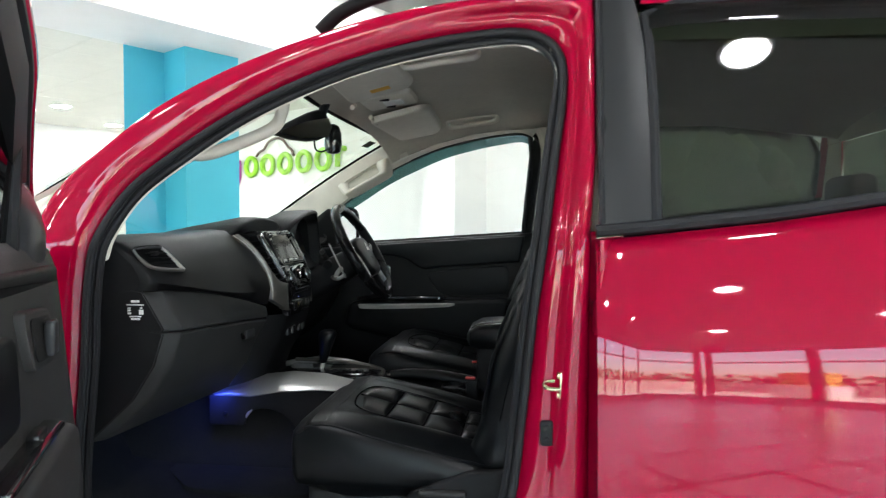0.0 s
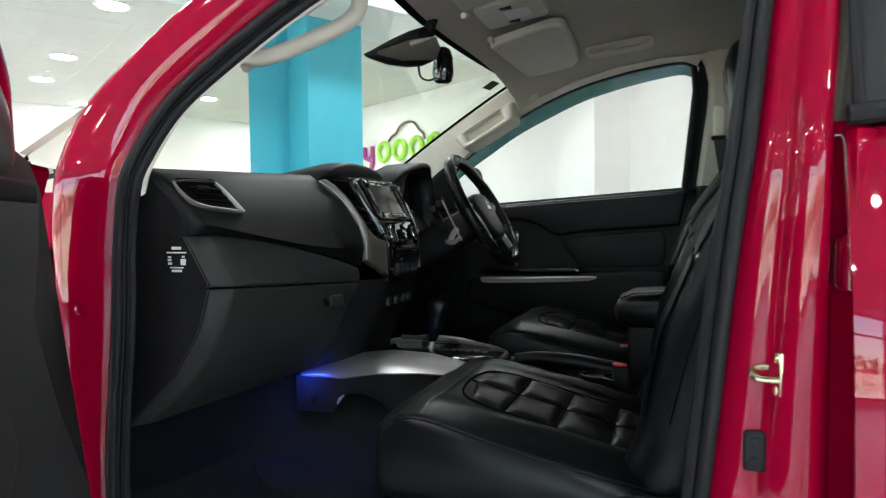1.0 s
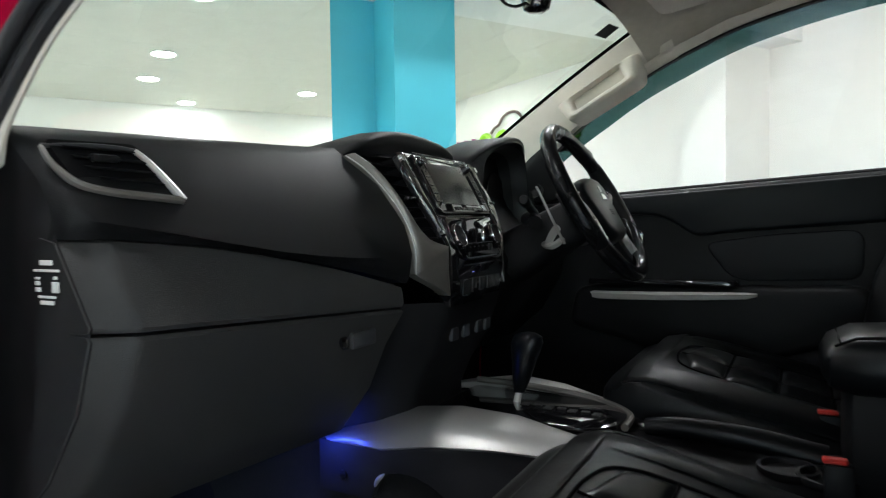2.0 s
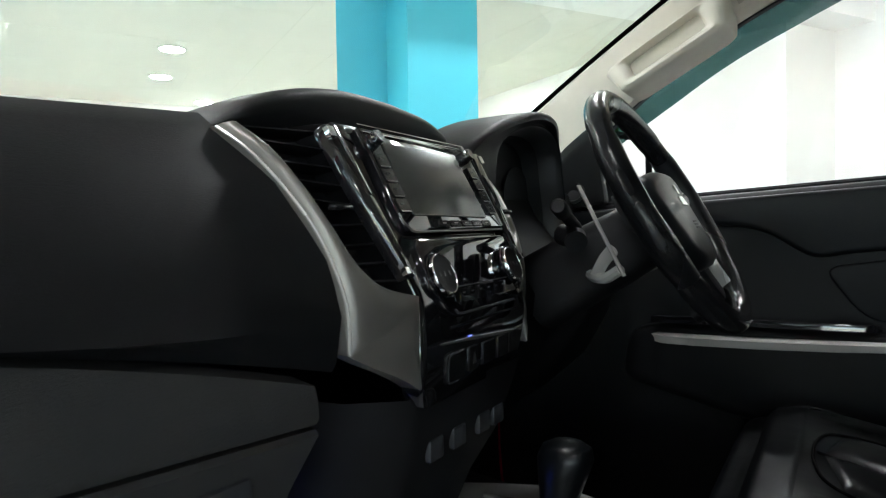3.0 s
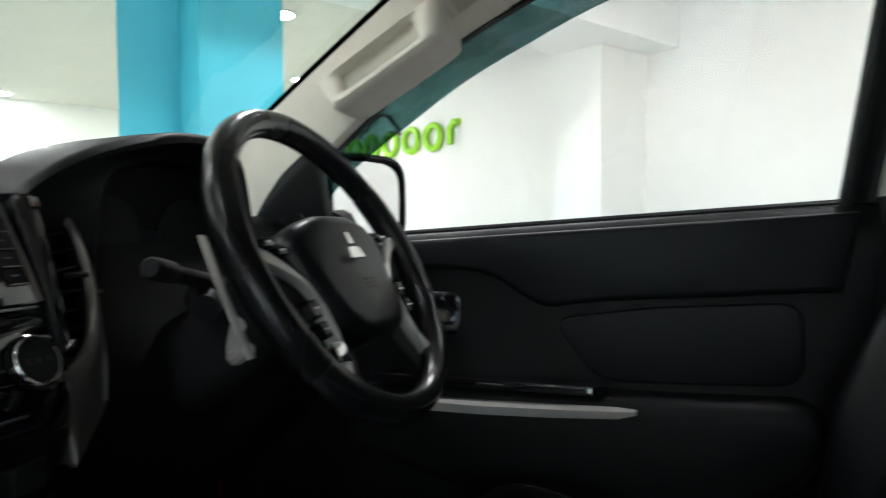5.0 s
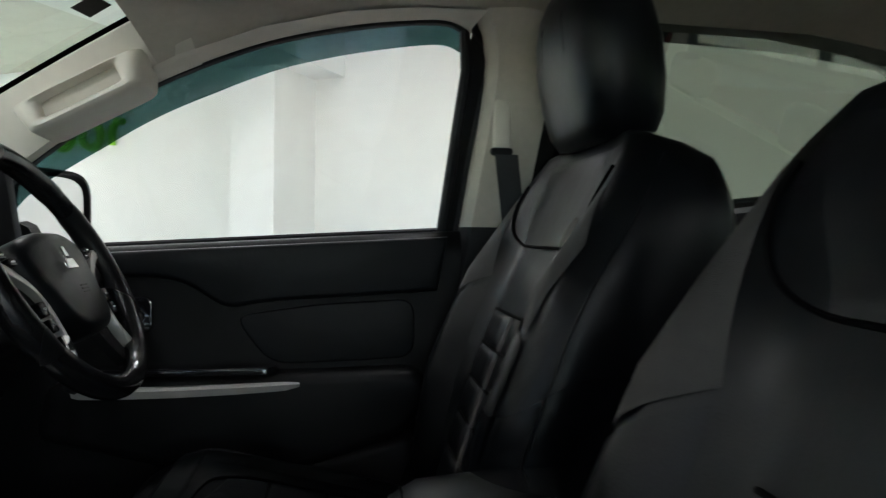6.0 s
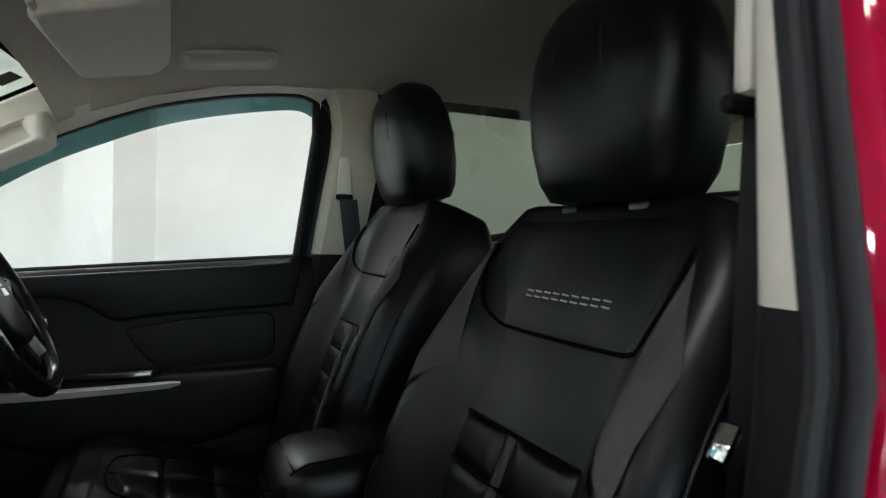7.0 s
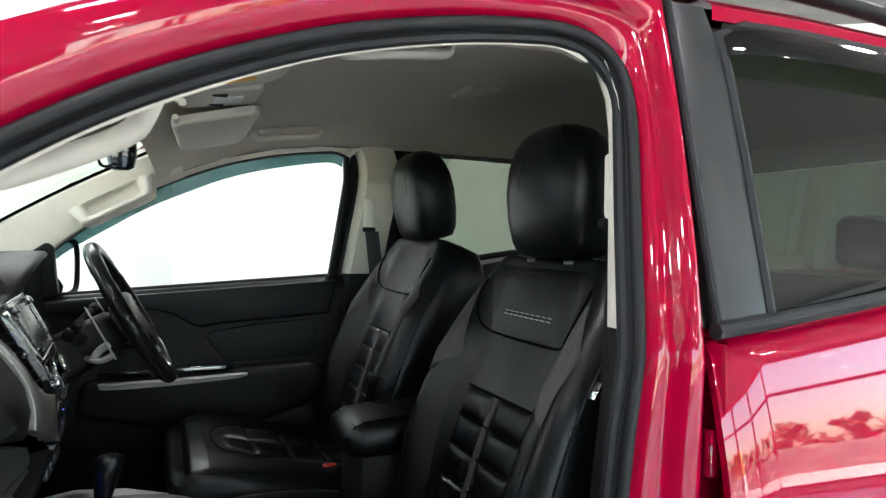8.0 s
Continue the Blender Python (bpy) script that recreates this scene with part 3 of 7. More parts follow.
def rear_door(s):
    rows = []
    for i in range(27):
        x = lerp(DOOR_X0, DOOR_X1, i / 26)
        zb = belt(x) - 0.012
        low = 0.47 + 0.35 * max(0, (x - 1.55) / 0.38) ** 1.5
        row = []
        for q in [0.0, 0.03] + [0.08 + 0.88 * k / 26 for k in range(27)] + [0.975, 0.99, 1.0]:
            z = lerp(low, zb, q)
            y = door_skin(z) - 0.5 * max(0, 0.6 - z) ** 2
            y -= 0.006 * (q > 0.98) + 0.010 * (q > 0.995)
            row.append((x, s * (y - 0.010 * (i in (0, 26))), z))
        rows.append(row)
        if i == 0:
            rows.insert(0, [(x + 0.045, s * 0.765, z) for _, _, z in row])
            rows.insert(1, [(x + 0.030, s * 0.790, z) for _, _, z in row])
            rows.insert(2, [(x + 0.006, s * 0.812, z) for _, _, z in row])
            rows.insert(3, [(x + 0.0005, s * (abs(y) - 0.012), z) for _, y, z in row])
    bm = bmesh.new()
    loft(bm, rows)
    d = part("rear_door", bm, RED, truck, "crimson rear door with dark tinted window", 50)
    # belt strip
    bm = bmesh.new()
    path = [(x, s * (ys(belt(x)) + 0.045), belt(x) + 0.004) for x in np.linspace(DOOR_X0, DOOR_X1, 16)]
    tube(bm, path, 0.0125, 8, False, 0.9)
    part("belt_strip", bm, RUBBER, d, "black rubber belt strip")
    # black pillar cover, bent across its width
    bm = bmesh.new()
    rows = []
    for z in np.linspace(1.20, 1.672, 12):
        h = (z - 1.2) / 0.47
        x0, x1 = 0.914 + 0.002 * h, interp(z, [(1.2, 1.004), (1.42, 1.006), (1.56, 1.001), (1.62, 0.994), (1.68, 0.978)])
        rows.append([(x0, s * (ys(z) + 0.012), z), (x0, s * (ys(z) + 0.037), z), (x0 + 0.002, s * (ys(z) + 0.0402), z), (x0 + 0.006, s * (ys(z) + 0.041), z), (lerp(x0, x1, 0.5), s * (ys(z) + 0.0415), z), (x1 - 0.007, s * (ys(z) + 0.041), z), (x1 - 0.002, s * (ys(z) + 0.040), z), (x1, s * (ys(z) + 0.036), z), (x1, s * (ys(z) + 0.01), z)])
    loft(bm, rows)
    part("pillar_cover", bm, PILLAR_FILM, d, "satin black pillar cover")
    bm = bmesh.new()
    tube(bm, [(0.9105 + 0.001 * (z - 1.2), s * (ys(z) + 0.040), z) for z in np.linspace(1.195, 1.69, 8)], 0.0065, 8)
    part("edge_seal", bm, RUBBER, d, "black rubber edge seal")
    # window seal frame
    top = [(x, interp(x, [(0.99, 1.652), (1.2, 1.655), (1.5, 1.648), (1.75, 1.62), (1.88, 1.56)])) for x in np.linspace(0.996, 1.86, 14)]
    bm = bmesh.new()
    path = [(interp(z, [(1.2, 1.011), (1.45, 1.012), (1.58, 1.008), (1.63, 1.002)]), s * (ys(z) + 0.034), z) for z in np.linspace(1.215, 1.63, 8)] + [(x, s * (ys(z) + 0.034), z) for x, z in top[1:]]
    path += [(1.90, s * (ys(z) + 0.034), z) for z in np.linspace(1.5, 1.34, 4)]
    tube(bm, path, 0.011, 8)
    part("window_seal", bm, RUBBER, d, "black window run")
    # upper door frame in body colour
    bm = bmesh.new()
    loft(bm, [[(x, s * (ys(z) + 0.036), z + 0.004), (x, s * (ys(z + 0.03) + 0.042), z + 0.026), (x, s * (ys(z + 0.05) + 0.03), z + 0.040), (x, s * (ys(z + 0.05) - 0.02), z + 0.045)] for x, z in top])
    part("upper_frame", bm, RED, d, "crimson upper door frame")
    bm = bmesh.new()
    rows = []
    for x, z in top:
        zb = belt(x) - 0.005
        rows.append([(x, s * (ys(q) + 0.026), q) for q in np.linspace(zb, z, 9)])
    rows.append([(1.90, s * (ys(q) + 0.026), q) for q in np.linspace(belt(1.9), 1.54, 9)])
    loft(bm, rows)
    p = part("window_pane", bm, PRIVACY, d, "dark tinted glass")
    p.visible_shadow = False
    # wind deflector, standing off the glass
    bm = bmesh.new()
    rows = []
    for i, (x, z) in enumerate(top[:-1]):
        e = 0.0 if 0 < i else 0.02
        rows.append([(x + 0.012, s * (ys(z) + 0.044), z - 0.002), (x + 0.012, s * (ys(z) + 0.062 - e), z - 0.012), (x + 0.012, s * (ys(z - 0.04) + 0.066 - e), z - 0.045), (x + 0.012, s * (ys(z - 0.05) + 0.064 - e), z - 0.052)])
    loft(bm, rows)
    p = part("wind_deflector", bm, SMOKE, d, "smoked acrylic wind deflector")
    p.visible_shadow = False
    # inside panel
    bm = bmesh.new()
    rows = [[(x, s * 0.70, 0.52), (x, s * 0.68, 0.8), (x, s * 0.69, 1.1), (x, s * 0.715, belt(x) - 0.015), (x, s * 0.765, belt(x) - 0.005)] for x in np.linspace(0.93, 1.9, 8)]
    loft(bm, rows)
    part("inner_panel", bm, BLACK, d, "black door lining")
    return d


for s in (-1, 1):
    rear_door(s)
# hinge in the gap between pillar and rear door
for z in (0.62, 1.035):
    bm = bmesh.new()
    box(bm, (0.016, 0.024, 0.062), (0.902, -0.767, z), 0.006, 3)
    box(bm, (0.046, 0.014, 0.020), (0.922, -0.776, z + 0.012), 0.006, 3)
    box(bm, (0.046, 0.014, 0.014), (0.922, -0.776, z - 0.020), 0.005, 3)
    lathe(bm, [(0.0095, -0.030), (0.0095, 0.030), (0.007, 0.033), (0.001, 0.033)], Matrix.Translation((0.905, -0.786, z)), 14)
    part("hinge", bm, RED, truck, "crimson painted door hinge")

# striker loop and rubber stop on the pillar
bm = bmesh.new()
m0 = Vector((0.835, -0.785, 0.905))
box(bm, (0.007, 0.024, 0.054), m0, 0.003)
tube(bm, cr([m0 + Vector((0.0, 0.008, 0.006)), m0 + Vector((-0.020, 0.008, 0.006)), m0 + Vector((-0.030, 0.004, 0.003)), m0 + Vector((-0.030, -0.005, -0.003)), m0 + Vector((-0.020, -0.008, -0.006)), m0 + Vector((0.0, -0.008, -0.006))], 5), 0.0042, 8)
for dz in (0.019, -0.019):
    lathe(bm, [(0.008, 0), (0.008, 0.004), (0.003, 0.006)], Matrix.Translation(m0 + Vector((-0.003, 0, dz))) @ Matrix.Rotation(radians(-90), 4, "Y"), 10)
part("striker", bm, STEEL, truck, "zinc-plated door striker")
bm = bmesh.new()
box(bm, (0.026, 0.012, 0.05), (0.808, -0.781, 0.81), 0.011, 3)
lathe(bm, [(0.006, 0), (0.006, 0.004), (0.003, 0.005)], Matrix.Translation((0.808, -0.787, 0.822)) @ Matrix.Rotation(radians(90), 4, "X"), 10)
lathe(bm, [(0.006, 0), (0.006, 0.004), (0.003, 0.005)], Matrix.Translation((0.808, -0.787, 0.798)) @ Matrix.Rotation(radians(90), 4, "X"), 10)
part("door_switch", bm, RUBBER, truck, "black rubber door switch")
for z in (0.95, 0.72):
    bm = bmesh.new()
    lathe(bm, [(0.009, 0), (0.009, 0.006), (0.004, 0.009)], Matrix.Translation((-0.215, -0.792, z)) @ Matrix.Rotation(radians(90), 4, "X"), 8)
    part("bolt", bm, RED, truck, "painted hinge bolt")

# ---- left front door, swung open
OPEN = 63.0
hinge = Matrix.Translation((-0.235, -0.835, 0)) @ Matrix.Rotation(radians(-OPEN), 4, "Z")


def dp(d, w, z):
    """A point of the open door: d along it from the hinge, w out of its inner face, z up."""
    return hinge @ Vector((d, w + 0.005, z))


bm = bmesh.new()
rows = []
for i in range(15):
    d = 1.04 * i / 14
    zt = 1.175 + 0.02 * d
    row = []
    for q, w in ((0, 0.02), (0.0, -0.02), (0.3, -0.045), (0.6, -0.055), (0.75, -0.06), (0.9, -0.03), (1.0, -0.01), (1.0, 0.03)):
        row.append(dp(d, w + (0.012 if i in (0, 14) else 0), lerp(0.47, zt, q)))
    rows.append(row)
loft(bm, rows)
fd = part("front_door", bm, RED, truck, "crimson front passenger door, swung wide open")
def di(d, w, z):
    """A point of the door's thick inner lining, whose leading edge slants back towards the top."""
    back = interp(z, [(0.48, 0.05), (0.62, 0.11), (0.75, 0.18), (0.85, 0.24), (0.95, 0.295), (1.0, 0.29), (1.05, 0.255), (1.12, 0.19), (1.2, 0.20), (1.4, 0.22)])
    deep = interp(z, [(0.48, 0.04), (0.75, 0.058), (0.9, 0.073), (1.0, 0.068), (1.05, 0.052), (1.12, 0.026), (1.4, 0.022)])
    return dp(d + back * (1 - d), w + deep * smooth(0.018, 0.036, w), z)


bm = bmesh.new()
rows = []
for i in range(15):
    lo, hi = 0.02 + 0.995 * i / 14, 0.055 + 0.96 * i / 14
    d = hi
    rows.append([di(lo, 0.021, 0.48), di(lo, 0.035, 0.50), di(lo, 0.055, 0.62), di(lerp(lo, hi, 0.3), 0.06, 0.75), di(lerp(lo, hi, 0.8), 0.05, 0.86), di(d, 0.045, 0.98), di(d, 0.055, 1.07), di(d, 0.06, 1.135), di(d, 0.05, 1.17), di(d, 0.035, 1.185), di(d, 0.02, 1.18)])
loft(bm, rows, False, False, True)
part("door_lining", bm, GREY, fd, "dark grey door lining")
frame_path = cr([dp(0.22, 0.03, 1.17), dp(0.235, 0.035, 1.24), dp(0.25, 0.037, 1.29), dp(0.39, 0.070, 1.375), dp(0.5, 0.096, 1.455), dp(0.68, 0.11, 1.55), dp(0.85, 0.112, 1.585), dp(0.98, 0.11, 1.575), dp(1.04, 0.09, 1.48), dp(1.03, 0.04, 1.2)], 5)
bm = bmesh.new()
tube(bm, frame_path, 0.019, 10)
part("window_frame", bm, RED, fd, "crimson window frame")
bm = bmesh.new()
tube(bm, [Vector(q) + (dp(0.02, 0.010, -0.012) - dp(0, 0, 0)) for q in frame_path], 0.008, 8)
part("frame_seal", bm, RUBBER, fd, "black rubber frame seal")
bm = bmesh.new()
rows = []
for d, w, z, a, b in ((0.25, 0.037, 1.29, 0.05, -0.04), (0.39, 0.070, 1.375, 0.07, -0.07), (0.5, 0.096, 1.455, 0.055, -0.08), (0.68, 0.11, 1.55, 0.03, -0.09), (0.85, 0.112, 1.585, 0.0, -0.09), (0.98, 0.11, 1.575, -0.05, -0.08)):
    rows.append([dp(d + a * 0.3, w + 0.006, z + b * 0.3), dp(d + a * 0.38, w + 0.013, z + b * 0.38), dp(d + a * 0.6, w + 0.012, z + b * 0.6), dp(d + a, w + 0.004, z + b), dp(d + a, w - 0.02, z + b)])
loft(bm, rows)
part("frame_lining", bm, BLACK, fd, "black inner window frame lining")
turn_in = hinge.to_3x3().to_4x4()
# triangular mirror cover with rounded pod
bm = bmesh.new()
rows = []
for z, d0, d1, w in ((1.145, 0.243, 0.43, 0.080), (1.17, 0.243, 0.43, 0.085), (1.20, 0.248, 0.42, 0.085), (1.23, 0.245, 0.42, 0.078), (1.255, 0.241, 0.41, 0.067), (1.28, 0.246, 0.41, 0.056), (1.30, 0.262, 0.40, 0.050), (1.335, 0.32, 0.40, 0.056)):
    rows.append([dp((d0 + d1) / 2 + (d1 - d0) / 2 * math.copysign(abs(math.cos(a)) ** 0.7, math.cos(a)), 0.03 + (w - 0.03) * max(-0.3, math.sin(a)), z) for a in [2 * math.pi * k / 24 for k in range(24)]])
loft(bm, rows, True, False, True)
part("mirror_cover", bm, SATIN, fd, "satin black corner cover")
bm = bmesh.new()
path = [dp(0.43, 0.06 + 0.05 * (z - 1.15), z) for z in np.linspace(1.15, 1.40, 4)]
tube(bm, path, 0.012, 8)
part("window_post", bm, RUBBER, fd, "black upright")
# the whole pane takes the dark tint; this door has no deflector
bm = bmesh.new()
rows = [[dp(d, 0.055, 1.14), dp(d, 0.06 + 0.045 * min(1, d), interp(d, [(0.42, 1.39), (0.5, 1.45), (0.7, 1.55), (0.95, 1.57), (1.02, 1.45)]))] for d in np.linspace(0.42, 1.02, 10)]
loft(bm, rows)
p = part("window_pane", bm, SMOKE, fd, "side glass with a dark tint")
p.visible_shadow = False
# handle recess and lever
bm = bmesh.new()
prism(bm, round_poly([(0.427, 1.012), (0.575, 1.016), (0.575, 1.098), (0.424, 1.090)], 0.022), lambda a, b, d: dp(a, 0.096 + 0.14 * (1.09 - b) + d, b), 0.014, 0.005)
part("handle_bezel", bm, GREY, fd, "grey moulded handle bezel")
bm = bmesh.new()
prism(bm, round_poly([(0.447, 1.024), (0.56, 1.027), (0.56, 1.086), (0.446, 1.080)], 0.016), lambda a, b, d: dp(a, 0.1105 + 0.14 * (1.09 - b) + d, b), 0.002)
part("handle_recess", bm, BLACK, fd, "black handle recess")
bm = bmesh.new()
box(bm, (0.034, 0.014, 0.050), (0, 0, 0), 0.005, 3, Matrix.Translation(dp(0.49, 0.124, 1.052)) @ turn_in)
part("door_handle", bm, SATIN, fd, "dark satin inner door handle")
bm = bmesh.new()
prism(bm, round_poly([(0.455, 0.865), (0.50, 0.80), (0.94, 0.80), (0.96, 0.90), (0.90, 0.935), (0.52, 0.936), (0.475, 0.925)], 0.02), lambda a, b, d: dp(a, 0.100 + d, b), 0.056, 0.014, 3)
part("armrest", bm, GREY, fd, "dark grey armrest")
bm = bmesh.new()
prism(bm, round_poly([(0.50, 0.106), (0.80, 0.106), (0.80, 0.146), (0.52, 0.146)], 0.012), lambda a, b, d: dp(a, b, 0.933 + d), 0.007, 0.003)
part("switch_panel", bm, GLOSS, fd, "gloss black switch panel")
bm = bmesh.new()
box(bm, (0.05, 0.016, 0.012), (0, 0, 0), 0.004, 2, Matrix.Translation(dp(0.60, 0.126, 0.944)) @ turn_in)
part("window_switch", bm, KEY, fd, "gloss black window switch")
bm = bmesh.new()
prism(bm, round_poly([(0.245, 1.108), (0.95, 1.112), (0.97, 1.15), (0.245, 1.146)], 0.014), lambda a, b, d: dp(a, 0.070 + d, b), 0.020, 0.010, 3)
part("upper_pad", bm, BLACK, fd, "black padded door top")
bm = bmesh.new()
prism(bm, round_poly([(0.62, 0.96), (0.95, 0.96), (0.95, 1.08), (0.64, 1.08)], 0.03), lambda a, b, d: dp(a, 0.104 + d, b), 0.012, 0.006, 3)
part("cloth_insert", bm, LEATHER, fd, "black leather insert")

# ---------------------------------------------------------------- cabin linings


def inset(a, b, t):
    n = np.array([b[0] - a[0], b[1] - a[1]])
    n /= np.linalg.norm(n)
    return a[0] - n[0] * t, a[1] - n[1] * t


top_pairs = list(zip(cr(SEAL[3:14], 6), cr(RIM[3:14], 6)))
ZC = [(0.05, 1.58), (0.15, 1.592), (0.34, 1.628), (0.6, 1.655), (1.0, 1.668), (1.6, 1.655), (1.95, 1.6)]
ZE = [(0.05, 1.38), (0.136, 1.435), (0.257, 1.498), (0.406, 1.553), (0.556, 1.588), (0.68, 1.602), (0.8, 1.605), (1.5, 1.60), (1.95, 1.54)]


def headliner(x, f):
    ze = interp(x, ZE)
    ye = ys(ze) - 0.055
    return (x, ye * f, lerp(ze, interp(x, ZC), 1 - abs(f) ** 4))


bm = bmesh.new()
rows = []
for i in range(29):
    f = -1 + 2 * i / 28
    x0 = 0.222 - 0.085 * (1 - f * f)
    rows.append([headliner(lerp(x0, 1.93, k / 24), f) for k in range(25)])
loft(bm, rows)
part("headliner", bm, CLOTH, truck, "beige cloth headliner", 60)

for s in (-1, 1):
    # roof-side lip between seal and headliner
    bm = bmesh.new()
    rows = []
    for a, b in top_pairs:
        if a[0] < 0.13:
            continue
        x1, z1 = inset(a, b, 0.024)
        x2, z2 = inset(a, b, 0.033)
        h = headliner(max(0.2, a[0]), 1)
        rows.append([(x1, s * (ys(z1) - 0.004), z1), (x2, s * (ys(z2) - 0.014), z2), (x2, s * (ys(z2) - 0.03), z2 + 0.004), (a[0], s * (abs(h[1]) - 0.006), max(z2 + 0.006, h[2] - 0.002))])
    loft(bm, rows)
    part("roof_trim", bm, BEIGE, truck, "beige roof edge trim")
    # pillar lining up to the windscreen
    bm = bmesh.new()
    rows = []
    for a, b in top_pairs:
        if a[0] > 0.30:
            continue
        x1, z1 = inset(a, b, 0.022)
        x2, z2 = inset(a, b, 0.034)
        g = ((a[0] - 0.02 + 0.46) * 0.695 + (a[1] + 0.03 - 1.165) * 0.41) / (0.695 ** 2 + 0.41 ** 2)
        g = max(0.0, min(1.0, g))
        w = ws(0.968, g)
        e = Vector((w.x + 0.010, w.y, w.z - 0.012))
        m1 = Vector((x2, ys(z2) - 0.05, z2 + 0.012)).lerp(e, 0.35) + Vector((0.012, -0.012, -0.004))
        if s < 0:
            m1 = Vector((x2, ys(z2) - 0.022, z2 + 0.006)).lerp(e, 0.5) + Vector((0.003, -0.003, 0))
        if not rows:
            rows.append(None)
        rows.append([(x1, s * (ys(z1) - 0.004), z1), (x2, s * (ys(z2) - 0.016), z2), (x2 - 0.002, s * (ys(z2) - (0.04 if s > 0 else 0.022)), z2 + 0.004), (m1.x, s * m1.y, m1.z), (e.x + 0.008, s * (e.y - 0.012), e.z - 0.004), (e.x, s * e.y, e.z)])
    rows[0] = [(x - 0.16, y + s * 0.01, z - 0.08) for x, y, z in rows[1]]
    loft(bm, rows)
    pl = part("pillar_lining", bm, BEIGE, truck, "beige windscreen pillar lining")
    # grab handle on it
    bm = bmesh.new()
    a0 = Vector((0.0, s * 0.650, 1.378))
    if s < 0:
        path = cr([(0.004, s * 0.684, 1.396), (0.024, s * 0.664, 1.377), (0.060, s * 0.645, 1.376), (0.128, s * 0.614, 1.406), (0.186, s * 0.590, 1.438), (0.208, s * 0.592, 1.466), (0.224, s * 0.614, 1.515)], 6)
        tube(bm, path, lambda t: 0.0125 + 0.005 * abs(2 * t - 1) ** 3, 14, False, 1.15, (0.3, 0, 0.95))
    else:
        qa = [Vector(p_) for p_ in ((0.032, 0.594, 1.342), (0.208, 0.580, 1.434), (0.206, 0.590, 1.502), (-0.008, 0.602, 1.386))]
        qn = (qa[1] - qa[3]).cross(qa[2] - qa[0]).normalized()
        if qn.y > 0:
            qn.negate()
        grip = lambda a, b, d: qa[0].lerp(qa[1], a).lerp(qa[3].lerp(qa[2], a), b) + qn * d
        outer = round_poly([(0, 0), (1, 0), (1, 1), (0, 1)], 0.14, 6)
        inner = round_poly([(0.15, 0.30), (0.83, 0.30), (0.77, 0.92), (0.18, 0.88)], 0.10, 6)
        mixp = lambda k: [(lerp(o_[0], i_[0], k), lerp(o_[1], i_[1], k)) for o_, i_ in zip(outer, inner)]
        loft(bm, [[grip(a, b, d) for a, b in mixp(k)] for k, d in ((0, -0.075), (0, -0.02), (0.0, -0.006), (0.12, 0.002), (0.35, 0.007), (0.65, 0.007), (0.88, 0.002), (1.0, -0.006), (1.0, -0.022))], True)
    part("grab_handle", bm, BEIGE, pl, "beige moulded grab handle")
    if s > 0:
        bm = bmesh.new()
        bm.faces.new([bm.verts.new(grip(a, b, -0.016)) for a, b in inner])
        part("handle_recess", bm, CLOTH, pl, "grey-beige recess behind the handle")
    else:
        bm = bmesh.new()
        box(bm, (0.035, 0.014, 0.03), (0, 0, 0), 0.006, 2, Matrix.Translation(a0 + Vector((0.006, -s * 0.022, -0.002))) @ pose(0, 0, 0, 0, -35, 0))
        part("screw_cap", bm, BEIGE, pl)
    # centre pillar: beige above, black below; driver's beige darkened to carry its shade
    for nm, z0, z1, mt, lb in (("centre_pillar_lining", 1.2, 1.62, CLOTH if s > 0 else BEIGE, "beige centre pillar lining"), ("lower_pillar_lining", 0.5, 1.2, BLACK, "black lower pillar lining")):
        bm = bmesh.new()
        rows = []
        table = sorted((q[1], q[0]) for q in cr(SEAL[13:22], 6))
        for z in np.linspace(z0, z1, 10):
            x = interp(z, table)
            y = ys(z)
            k = 1 - 0.35 * max(0, min(1, (z - 1.2) / 0.3)) * (s < 0)
            rows.append([(x - 0.017, s * (y - 0.002), z), (x - 0.022, s * (y - 0.014), z), (x - 0.019, s * (y - 0.045 * k), z), (x - 0.005, s * (y - 0.062 * k), z), (x + 0.06, s * (y - 0.070 * k), z), (x + 0.10, s * (y - 0.064 * k), z), (x + 0.11, s * (y - 0.02), z)])
        loft(bm, rows)
        part(nm, bm, mt, truck, lb)
    # belt anchor, belt and buckle
    bm = bmesh.new()
    box(bm, (0.035, 0.02, 0.10), (0.855, s * 0.642, 1.40), 0.008)
    anchor = part("belt_anchor", bm, BEIGE, truck, "beige belt height adjuster")
    bm = bmesh.new()
    box(bm, (0.045, 0.016, 0.016), (0.853, s * 0.634, 1.345), 0.007)
    part("belt_guide", bm, BLACK, anchor, "black belt guide")
    bm = bmesh.new()
    loft(bm, [[(x - 0.019, s * y, z), (x + 0.023, s * (y + 0.002), z), (x + 0.023, s * (y + 0.005), z), (x - 0.023, s * (y + 0.003), z)] for x, y, z in (((0.862, 0.628, 1.34), (0.89, 0.645, 1.15), (0.90, 0.655, 0.9), (0.88, 0.66, 0.6)) if s > 0 else ((0.876, 0.628, 1.34), (0.852, 0.645, 1.15), (0.835, 0.655, 0.9), (0.81, 0.66, 0.6)))], True)
    belt_ob = part("seat_belt", bm, WEB, truck, "black seat belt")
    bm = bmesh.new()
    box(bm, (0.008, 0.018, 0.030), (0.0, 0.0, 0.0), 0.003, 2, Matrix.Translation((0.880 if s > 0 else 0.812, s * (0.650 if s > 0 else 0.660), 1.098)) @ pose(0, 0, 0, 0, 30, 0))
    part("belt_tongue", bm, CHROME, belt_ob, "bright belt tongue")

